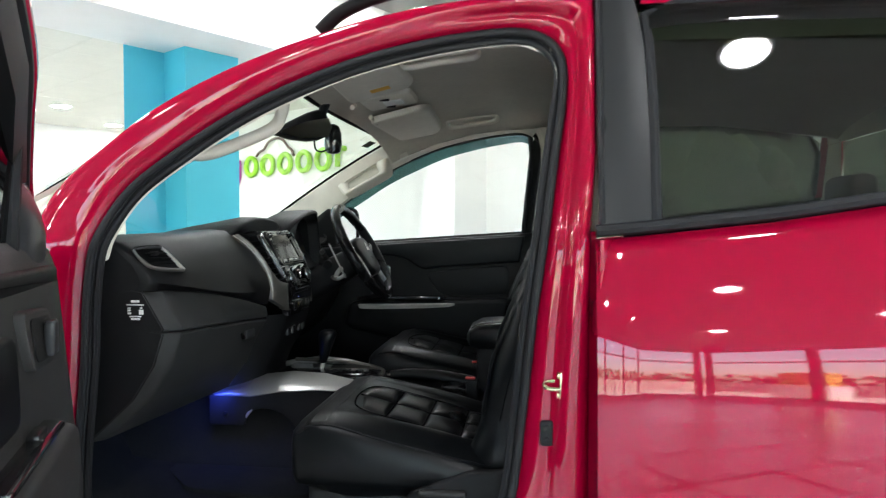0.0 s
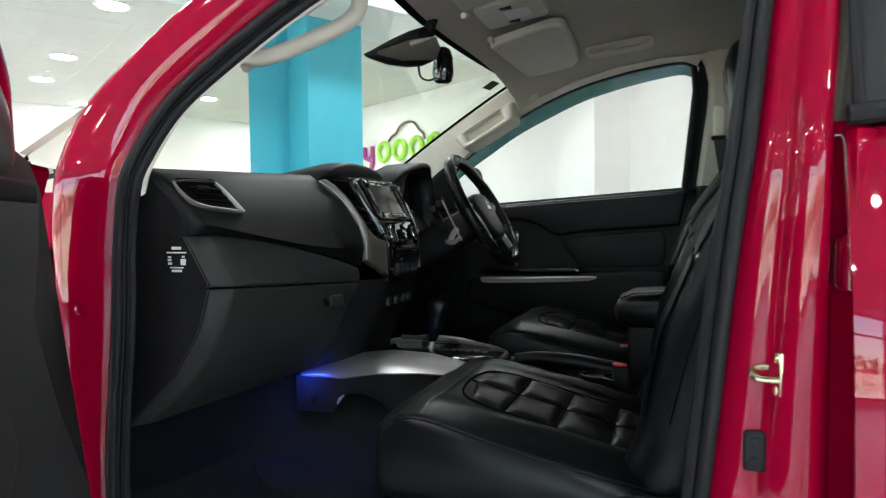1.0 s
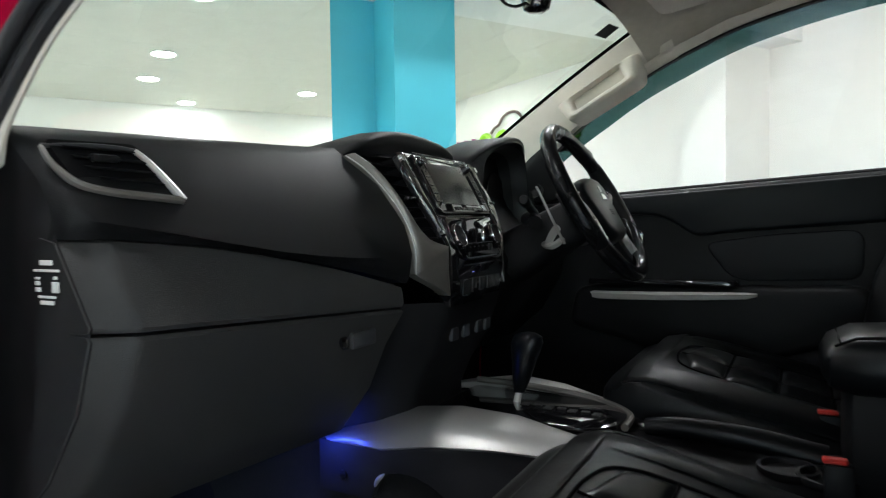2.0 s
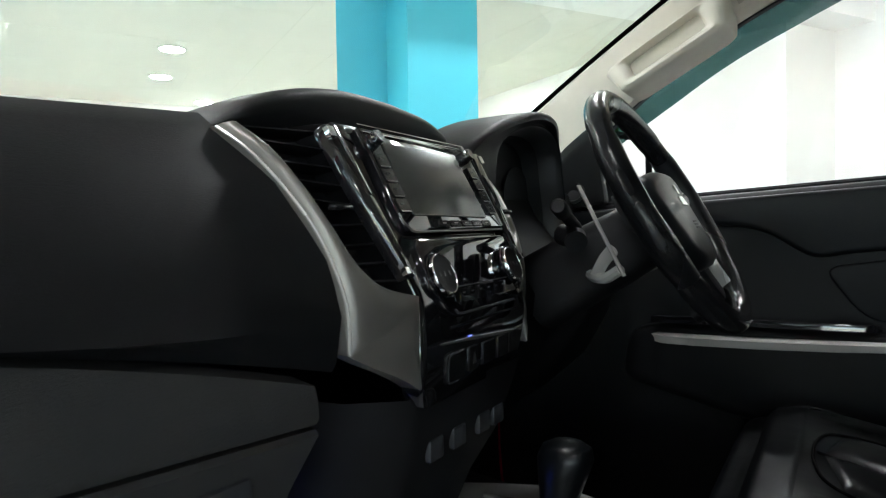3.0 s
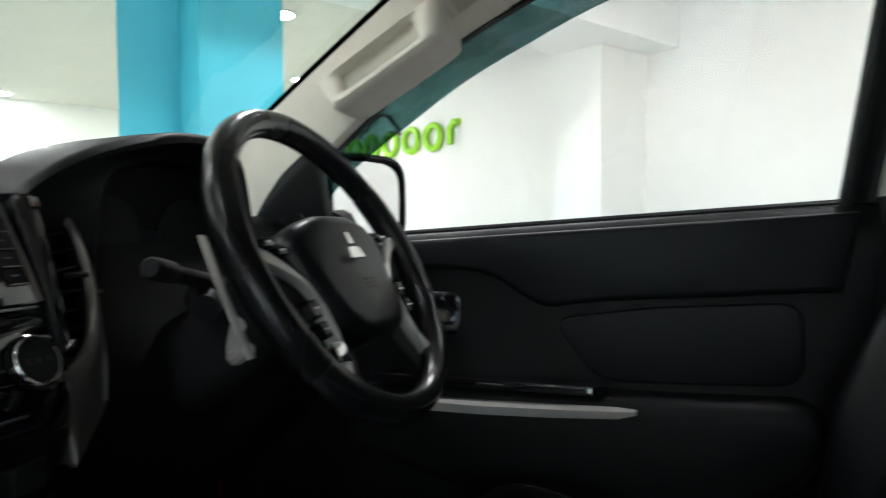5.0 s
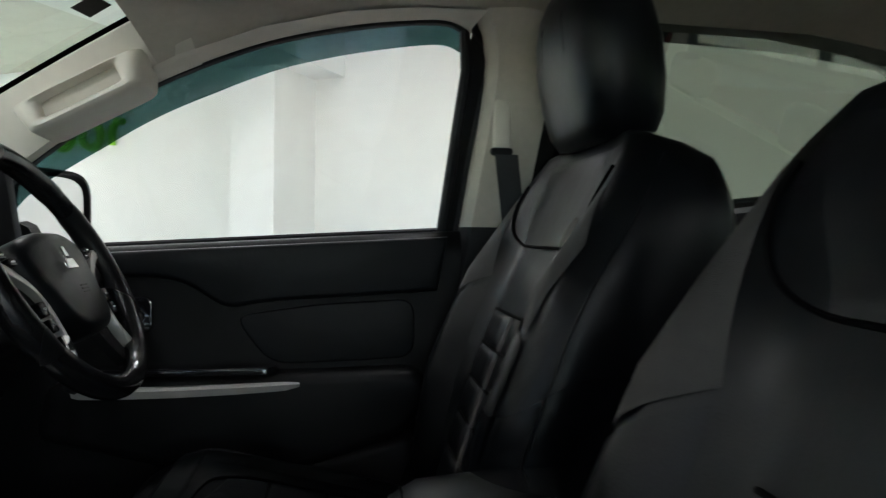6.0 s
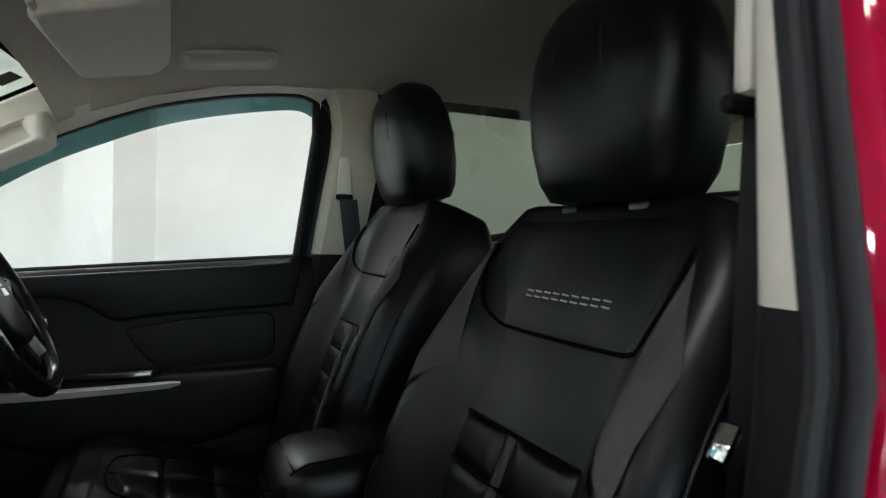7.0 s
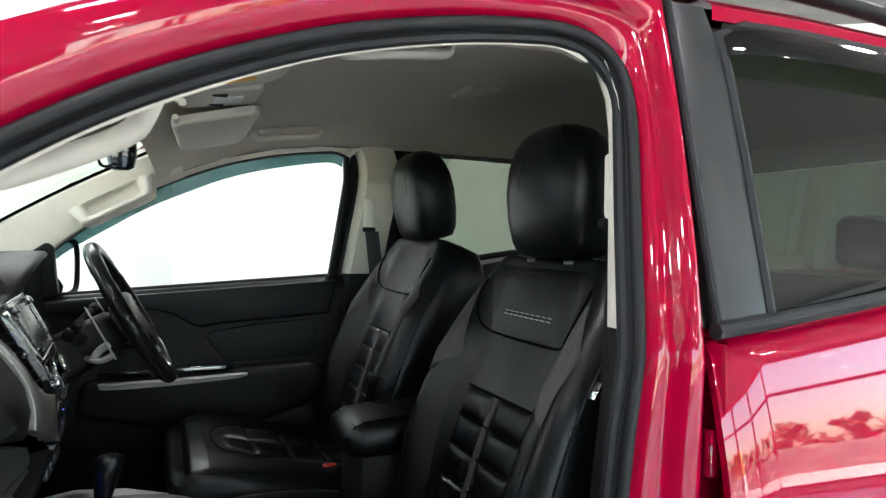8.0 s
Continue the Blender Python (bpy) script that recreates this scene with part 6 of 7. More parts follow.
for s in (-1, 1):
    bm = bmesh.new()
    prism(bm, round_poly([(s * 0.06, 0.030), (s * 0.12, 0.032), (s * 0.178, 0.028), (s * 0.180, -0.022), (s * 0.14, -0.030), (s * 0.105, -0.045), (s * 0.075, -0.06)], 0.012), lambda a, b, d: wp(a, b, d - 0.024), 0.018, 0.007)
    part("spoke", bm, BLACK, wheel, "black spoke")
    # silver bracket: an upper arm that bends down along the airbag pad to the lower rim
    bm = bmesh.new()
    arm = cr([(0.168, 0.020, 0.009), (0.145, 0.010, 0.009), (0.122, -0.004, 0.0075), (0.102, -0.022, 0.006), (0.092, -0.045, 0.005), (0.090, -0.075, 0.0045), (0.094, -0.105, 0.005), (0.108, -0.132, 0.006), (0.118, -0.146, 0.006)], 5)
    rows = []
    for i_, (a_, b_, w_) in enumerate(arm):
        p_, q_ = arm[max(0, i_ - 1)], arm[min(len(arm) - 1, i_ + 1)]
        nn = Vector((q_[1] - p_[1], -(q_[0] - p_[0]), 0)).normalized()
        rows.append([wp(s * (a_ + nn.x * w_ * k_), b_ + nn.y * w_ * k_, d_) for k_, d_ in ((-1, -0.012), (-1, -0.002), (-0.7, 0.003), (0, 0.0045), (0.7, 0.003), (1, -0.002), (1, -0.012))])
    loft(bm, rows, True, False, True)
    part("spoke_trim", bm, PADDLE, wheel, "satin silver spoke bracket")
    for k, (a_, b_, w_, h_) in enumerate(((0.136, 0.026, 0.020, 0.010), (0.118, 0.016, 0.018, 0.010), (0.110, -0.050, 0.016, 0.020), (0.110, -0.073, 0.015, 0.018))):
        bm = bmesh.new()
        prism(bm, round_poly([(s * a_ - w_ / 2, b_ - h_ / 2), (s * a_ + w_ / 2, b_ - h_ / 2), (s * a_ + w_ / 2, b_ + h_ / 2), (s * a_ - w_ / 2, b_ + h_ / 2)], 0.003, 3), lambda a, b, d: wp(a, b, d - 0.008), 0.013, 0.002)
        btn = part("wheel_button", bm, KEY, wheel)
        bm = bmesh.new()
        prism(bm, [(s * a_ - 0.004, b_ - 0.001), (s * a_ + 0.004, b_ - 0.001), (s * a_ + 0.004, b_ + 0.001), (s * a_ - 0.004, b_ + 0.001)], lambda a, b, d: wp(a, b, d + 0.005), 0.0005)
        part("button_mark", bm, WHITE_PRINT, btn, "white printed bar")
    if s < 0:
        bm = bmesh.new()
        prism(bm, round_poly([(-0.120, -0.110), (-0.098, -0.112), (-0.096, -0.090), (-0.116, -0.088)], 0.003, 3), lambda a, b, d: wp(a, b, d - 0.004), 0.012, 0.002)
        part("wheel_key", bm, CHROME, wheel, "bright lower spoke key")
    bm = bmesh.new()
    prism(bm, round_poly([(s * 0.040, -0.080), (s * 0.082, -0.05), (s * 0.085, -0.10), (s * 0.112, -0.150), (s * 0.086, -0.163), (s * 0.055, -0.12)], 0.01), lambda a, b, d: wp(a, b, d - 0.026), 0.016, 0.006)
    part("lower_spoke", bm, BLACK, wheel)
bm = bmesh.new()
for pl_ in ([(-0.006, 0.006), (0.006, 0.006), (0.004, 0.022), (-0.004, 0.022)], [(-0.018, -0.012), (0.018, -0.012), (0.012, 0.003), (-0.012, 0.003)]):
    prism(bm, round_poly(pl_, 0.002, 2), lambda a, b, d: wp(a, b + 0.004, d + 0.0185), 0.003, 0.0006, 1)
part("badge", bm, CHROME, wheel, "plain chrome badge")
for k in range(3):
    bm = bmesh.new()
    box(bm, (0.001, 0.022, 0.002), (0, 0, 0), 0, 1, Matrix.Translation(wp(0.0, -0.034 - 0.005 * k, 0.0205)) @ pose(0, 0, 0, 0, -29, 0))
    part("hub_mark", bm, GREY, wheel)
# column shroud, stalks, paddles
bm = bmesh.new()
rows = []
for d, w, h in ((-0.24, 0.07, 0.06), (-0.12, 0.06, 0.055), (-0.055, 0.052, 0.05), (-0.04, 0.04, 0.04)):
    rows.append([wp(w * math.copysign(abs(math.cos(a)) ** 0.6, math.cos(a)), -0.015 + h * math.copysign(abs(math.sin(a)) ** 0.6, math.sin(a)), d) for a in [2 * math.pi * k / 20 for k in range(20)]])
loft(bm, rows, True, False, True)
col = part("steering_column", bm, BLACK, truck, "black steering column shroud")
for s in (-1, 1):
    bm = bmesh.new()
    y = lambda v: 0.361 + s * v
    path = cr([(0.070, y(0.127), 1.156), (0.090, y(0.133), 1.120), (0.112, y(0.136), 1.078), (0.134, y(0.137), 1.036)], 6)
    tube(bm, path, 0.0068, 8, False, 0.35, (0.9, 0.0, 0.43))
    br = cr([(0.118, y(0.134), 1.07), (0.10, y(0.115), 1.055), (0.085, y(0.10), 1.035), (0.075, y(0.085), 1.03)], 4)
    tube(bm, br, 0.009, 8, False, 0.6)
    tube(bm, cr([(0.128, y(0.134), 1.045), (0.105, y(0.12), 1.032), (0.085, y(0.10), 1.030), (0.07, y(0.08), 1.033)], 4), 0.0075, 8)
    part("shift_paddle", bm, PADDLE, col, "satin silver shift paddle")
    bm = bmesh.new()
    a, b = Vector((0.04, y(0.055), 1.10)), Vector((0.066, y(0.195), 1.128))
    tube(bm, [a, a.lerp(b, 0.6), a.lerp(b, 0.75)], lambda t: 0.009 - 0.001 * t, 10)
    tube(bm, [a.lerp(b, 0.72), a.lerp(b, 0.74), a.lerp(b, 0.98), b], lambda t: 0.0085 + 0.0025 * min(1, 6 * t, 6 - 6 * t), 12)
    part("stalk", bm, BLACK, col, "black control stalk")
bm = bmesh.new()
tube(bm, [(0.03, 0.28, 1.09), (0.055, 0.262, 1.085), (0.06, 0.25, 1.08)], 0.016, 14)
part("stalk_base", bm, BLACK, col)

# ---------------------------------------------------------------- centre console
bm = bmesh.new()
rows = []
for x, z, a, b in ((-0.25, 0.70, -0.13, 0.05), (-0.05, 0.752, -0.125, 0.06), (0.05, 0.757, -0.125, 0.09), (0.28, 0.745, -0.12, 0.095), (0.36, 0.730, -0.115, 0.09), (0.55, 0.715, -0.115, 0.09), (0.95, 0.72, -0.11, 0.09)):
    rows.append([(x, a - 0.035, 0.55), (x, a - 0.025, z - 0.06), (x, a - 0.004, z - 0.012), (x, a + 0.012, z), (x, b - 0.012, z), (x, b + 0.004, z - 0.012), (x, b + 0.02, 0.55)])
loft(bm, rows)
cons = part("centre_console", bm, BLACK, truck, "black centre console")
for s in (-1, 1):
    bm = bmesh.new()
    rows = []
    f = (lambda v: v) if s < 0 else (lambda v: -0.025 - v)
    for x, zt, yc, zc, yo, zb in ((-0.155, 0.722, -0.213, 0.721, -0.222, 0.716), (-0.11, 0.740, -0.214, 0.732, -0.228, 0.723), (-0.03, 0.764, -0.204, 0.749, -0.229, 0.722), (0.06, 0.775, -0.190, 0.768, -0.224, 0.737), (0.16, 0.771, -0.172, 0.763, -0.210, 0.741),
                                  (0.24, 0.755, -0.150, 0.750, -0.178, 0.732), (0.32, 0.739, -0.126, 0.735, -0.138, 0.724)):
        rows.append([(x, f(yo + 0.004), zb - 0.004), (x, f(yo), zb), (x, f(lerp(yo, yc, 0.35) - 0.004), lerp(zb, zc, 0.4)), (x, f(lerp(yo, yc, 0.8) - 0.003), lerp(zb, zc, 0.84)), (x, f(lerp(yc, -0.122, 0.12)), lerp(zc, zt, 0.2) + 0.001),
                     (x, f(lerp(yc, -0.122, 0.5)), lerp(zc, zt, 0.62) + 0.001), (x, f(-0.122), zt), (x, f(-0.110), zt - 0.002), (x, f(-0.108), zt - 0.012)])
    loft(bm, rows)
    part("console_trim", bm, CONSOLE, cons, "broad satin silver console flank", 60)
bm = bmesh.new()
prism(bm, round_poly([(0.0, -0.105), (0.0, 0.075), (0.26, 0.075), (0.31, 0.02), (0.31, -0.06), (0.27, -0.10)], 0.02), lambda a, b, d: Vector((a, b, 0.757 - 0.03 * max(0, a - 0.1) + d)), 0.006, 0.002)
part("selector_plate", bm, GLOSS, cons, "gloss black selector plate")
bm = bmesh.new()
tube(bm, cr([(0.0, 0.08, 0.772), (0.12, 0.083, 0.768), (0.24, 0.07, 0.760), (0.31, 0.02, 0.754), (0.318, -0.05, 0.752)], 6), 0.0065, 8)
part("selector_trim", bm, SILVER, cons, "silver selector surround")
for k in range(7):
    bm = bmesh.new()
    box(bm, (0.014, 0.010 if k % 2 else 0.018, 0.002), (0.14 + 0.021 * k, -0.022 + 0.006 * (k % 2), 0.7645 - 0.03 * max(0, 0.04 + 0.021 * k)), 0, 1)
    part("selector_mark", bm, GREY, cons, "grey printed bar")
bm = bmesh.new()
tube(bm, [(0.115, -0.005, 0.755), (0.12, -0.002, 0.78), (0.122, 0.0, 0.80)], lambda t: 0.007 - 0.0015 * t, 12)
gl = part("gear_lever", bm, PADDLE, truck, "gear lever with a short bright shaft")
bm = bmesh.new()
rows = []
for t, w, l_ in ((0, 0.009, 0.010), (0.2, 0.014, 0.016), (0.45, 0.018, 0.021), (0.65, 0.021, 0.026), (0.82, 0.022, 0.030), (0.93, 0.018, 0.026), (0.98, 0.011, 0.016), (1.0, 0.004, 0.006)):
    c0 = Vector((0.120, -0.001, 0.778)).lerp(Vector((0.136, 0.005, 0.886)), t)
    rows.append([c0 + Vector((l_ * math.cos(a), w * math.sin(a), 0)) for a in [2 * math.pi * k / 16 for k in range(16)]])
loft(bm, rows, True, False, True)
part("gear_knob", bm, LEATHER, gl, "black leather gear knob")
bm = bmesh.new()
tube(bm, cr([(0.34, 0.005, 0.742), (0.40, 0.006, 0.748), (0.50, 0.008, 0.742), (0.60, 0.01, 0.725)], 5), lambda t: 0.012 + 0.006 * t, 12, False, 1.2)
hb = part("handbrake", bm, LEATHER, truck, "black leather handbrake lever")
bm = bmesh.new()
lathe(bm, [(0.0075, 0), (0.0075, 0.012), (0.005, 0.015)], Matrix.Translation((0.342, 0.005, 0.742)) @ Matrix.Rotation(radians(-95), 4, "Y"), 12)
part("release_button", bm, CHROME, hb)
for y in (-0.075, 0.0):
    bm = bmesh.new()
    lathe(bm, [(0.041, 0.0), (0.041, 0.007), (0.036, 0.008), (0.034, 0.0), (0.032, -0.05), (0.001, -0.05)], Matrix.Translation((0.55 + (0.05 if y else 0), -0.055 + y * 0.2, 0.722)), 24)
    part("cup_holder", bm, BLACK, cons, "black cup holder")
# armrest lid
bm = bmesh.new()
rows = []
for x, z0, z1, w in ((0.590, 0.868, 0.890, 0.070), (0.600, 0.850, 0.910, 0.092), (0.63, 0.842, 0.925, 0.104), (0.72, 0.842, 0.932, 0.108), (0.85, 0.85, 0.935, 0.108), (0.96, 0.86, 0.93, 0.105)):
    zc, h = (z0 + z1) / 2, (z1 - z0) / 2
    rows.append([(x, -0.005 + w * math.copysign(abs(math.cos(a)) ** 0.5, math.cos(a)), zc + h * math.copysign(abs(math.sin(a)) ** 0.5, math.sin(a))) for a in [2 * math.pi * k / 24 for k in range(24)]])
loft(bm, rows, True, False, True)
arm = part("console_armrest", bm, LEATHER, truck, "padded dark leather centre armrest")
bm = bmesh.new()
tube(bm, [(x, -0.088, z) for x, z in ((0.605, 0.911), (0.63, 0.923), (0.72, 0.930), (0.85, 0.933), (0.95, 0.928))], 0.0022, 6)
tube(bm, [(0.612, y, 0.914) for y in np.linspace(-0.08, 0.07, 6)], 0.0018, 6)
part("armrest_seam", bm, NEAR_BLACK, arm, "black stitched seam")
bm = bmesh.new()
box(bm, (0.36, 0.18, 0.15), (0.80, -0.005, 0.785), 0.02)
part("armrest_box", bm, BLACK, arm)
for s, y in ((-1, -0.125), (1, 0.12)):
    bm = bmesh.new()
    box(bm, (0.035, 0.022, 0.07), (0.61, y, 0.73), 0.005, 2, None)
    bk = part("belt_buckle", bm, BLACK, truck, "black belt buckle")
    bm = bmesh.new()
    box(bm, (0.030, 0.016, 0.007), (0.605, y, 0.768), 0.002, 1)
    part("release_key", bm, RED_PLASTIC, bk, "red release key")

# footwell: floor, firewall, kick panels, blue-lit console side box
bm = bmesh.new()
loft(bm, [[(x, y, z) for x, z in ((-0.62, 0.95), (-0.55, 0.68), (-0.40, 0.53), (-0.15, 0.50), (0.9, 0.50), (1.95, 0.52))] for y in np.linspace(-0.73, 0.73, 8)])
part("cabin_floor", bm, CARPET, truck, "black carpeted cabin floor")
bm = bmesh.new()
loft(bm, [[(x, y + 0.02 * max(0, -0.1 - x), z + 0.12 * max(0, -0.2 - x)) for y, z in ((-0.235, 0.495), (-0.205, 0.54), (-0.175, 0.62), (-0.15, 0.70))] for x in (-0.62, -0.4, -0.2, 0.0, 0.3, 0.9)])
part("tunnel_carpet", bm, CARPET, truck, "dark carpet over the floor tunnel")
bm = bmesh.new()
loft(bm, [[(-0.64, y, z) for z in (0.5, 0.9, 1.16)] for y in (-0.74, 0.74)])
part("bulkhead", bm, CARPET, truck, "black front bulkhead")
for s in (-1, 1):
    bm = bmesh.new()
    loft(bm, [[(x, s * 0.742, z) for z in (0.5, 0.8, 1.15)] for x in (-0.62, -0.17)])
    part("kick_panel", bm, BLACK, truck, "black kick panel")
    bm = bmesh.new()
    rows = [[(x, s * 0.735, 0.50), (x, s * 0.745, 0.535), (x, s * 0.715, 0.54), (x, s * 0.70, 0.50)] for x in (-0.15, 0.3, 0.75)]
    loft(bm, rows)
    part("sill_plate", bm, BLACK, truck, "black sill plate")
# side cheek of the console: a square front, then an arch above the tunnel carpet
CHEEK = [(-0.157, 0.722), (-0.157, 0.633), (-0.052, 0.633), (-0.040, 0.660), (-0.026, 0.678), (0.0, 0.685), (0.03, 0.684), (0.06, 0.674), (0.083, 0.658), (0.11, 0.62), (0.14, 0.57), (0.24, 0.56), (0.24, 0.728), (0.15, 0.738), (0.06, 0.734), (-0.03, 0.718), (-0.10, 0.720)]
bm = bmesh.new()
prism(bm, round_poly(CHEEK, 0.006, 3), lambda a, b, d: Vector((a, -0.212 + 0.055 * smooth(0.06, 0.24, a) - d, b)), 0.014, 0.004)
loft(bm, [[(-0.157, -0.214, z), (-0.170, -0.15, z)] for z in (0.633, 0.722)])
sb = part("console_side_cheek", bm, CHEEK_PLASTIC, truck, "dark plastic console cheek with an arched cut-out")
bm = bmesh.new()
tube(bm, cr([(-0.043, -0.226, 0.657), (-0.036, -0.228, 0.670), (-0.024, -0.226, 0.681)], 4), lambda t: 0.0012 + 0.003 * math.sin(math.pi * t), 8)
part("cheek_clip", bm, PADDLE, sb, "small bright clip at the arch")
bm = bmesh.new()
prism(bm, round_poly([(-0.41, -0.125), (-0.134, -0.398), (0.12, -0.43), (0.32, -0.36), (0.32, -0.17), (-0.30, -0.15)], 0.03, 5), lambda a, b, d: Vector((a, b, 0.503 + d)), 0.010, 0.004)
tagged(part("floor_mat", bm, MAT, None), "dark woven mat on the passenger footwell floor", "floor mat")
bm = bmesh.new()
lathe(bm, [(0.008, 0), (0.008, 0.004), (0.004, 0.006)], Matrix.Translation((-0.105, -0.2255, 0.667)) @ Matrix.Rotation(radians(90), 4, "X"), 12)
part("screw", bm, BLACK, sb)
bm = bmesh.new()
box(bm, (0.02, 0.05, 0.008), (-0.20, -0.26, 0.744), 0.002)
part("footwell_lamp", bm, BLUE_LED, truck, "blue footwell light strip")
led = bpy.data.lights.new("footwell_light", "AREA")
led.shape, led.size, led.size_y, led.energy, led.color = "RECTANGLE", 0.05, 0.05, 0.017, (0.035, 0.08, 1.0)
new("footwell_light", led).matrix_world = Matrix.Translation((-0.125, -0.268, 0.732)) @ pose(0, 0, 0, 40, 0, 0)

# ---------------------------------------------------------------- seats


BASE, TOPP = Vector((0.700, 0, 0.755)), Vector((0.915, 0, 1.316))
BT = (TOPP - BASE).normalized()
BN = Vector((-BT.z, 0, BT.x))


def back_at(u, v, d=0.0):
    """The front of a backrest: u across, v up."""
    w = interp(v, [(0, 0.235), (0.25, 0.262), (0.5, 0.262), (0.68, 0.256), (0.80, 0.251), (0.86, 0.239), (0.90, 0.221), (0.92, 0.208), (1, 0.17)])
    b = interp(v, [(0, 0.6), (0.25, 1.0), (0.55, 0.9), (0.75, 0.45), (0.9, 0.12), (1, 0.0)])
    f = 0.062 * b * smooth(0.48, 0.80, abs(u)) - 0.055 * max(0, (abs(u) - 0.80) / 0.2) ** 2.2 + 0.012 * math.sin(math.pi * max(0, min(1, v * 1.4))) * (1 - abs(u))
    return BASE + (TOPP - BASE) * v + BN * (f + d) + Vector((0, u * w, 0))


def cush_at(u, v, d=0.0):
    """The top of a seat cushion: u across, v from the backrest to the front."""
    w = interp(v, [(0, 0.225), (0.3, 0.25), (0.7, 0.262), (1, 0.255)])
    x = lerp(0.76, 0.262, v)
    z = interp(v, [(0, 0.672), (0.3, 0.704), (0.7, 0.754), (0.88, 0.776), (0.96, 0.772), (1, 0.752)])
    z += 0.022 * interp(v, [(0, 0.8), (0.4, 1), (0.75, 0.5), (0.95, 0)]) * smooth(0.42, 0.74, abs(u))
    z -= 0.034 * interp(v, [(0, 1), (0.6, 0.85), (0.85, 0.5), (1, 0.3)]) * max(0, (abs(u) - 0.58) / 0.42) ** 2
    return Vector((x, u * w, z + d))


def pad(at, quad_uv, d, n=7, mat_=None):
    """A padded patch on a seat: four corners in (u, v), raised in its middle."""
    bm = bmesh.new()
    rows = []
    for i in range(n):
        a = i / (n - 1)
        row = []
        for j in range(n):
            b = j / (n - 1)
            p = [lerp(lerp(quad_uv[0][k], quad_uv[1][k], a), lerp(quad_uv[3][k], quad_uv[2][k], a), b) for k in (0, 1)]
            h = (1 - abs(2 * a - 1) ** 4) * (1 - abs(2 * b - 1) ** 4)
            row.append(at(p[0], p[1], 0.0012 + (d - 0.0012) * h ** 0.6))
        rows.append(row)
    return loft(bm, rows)


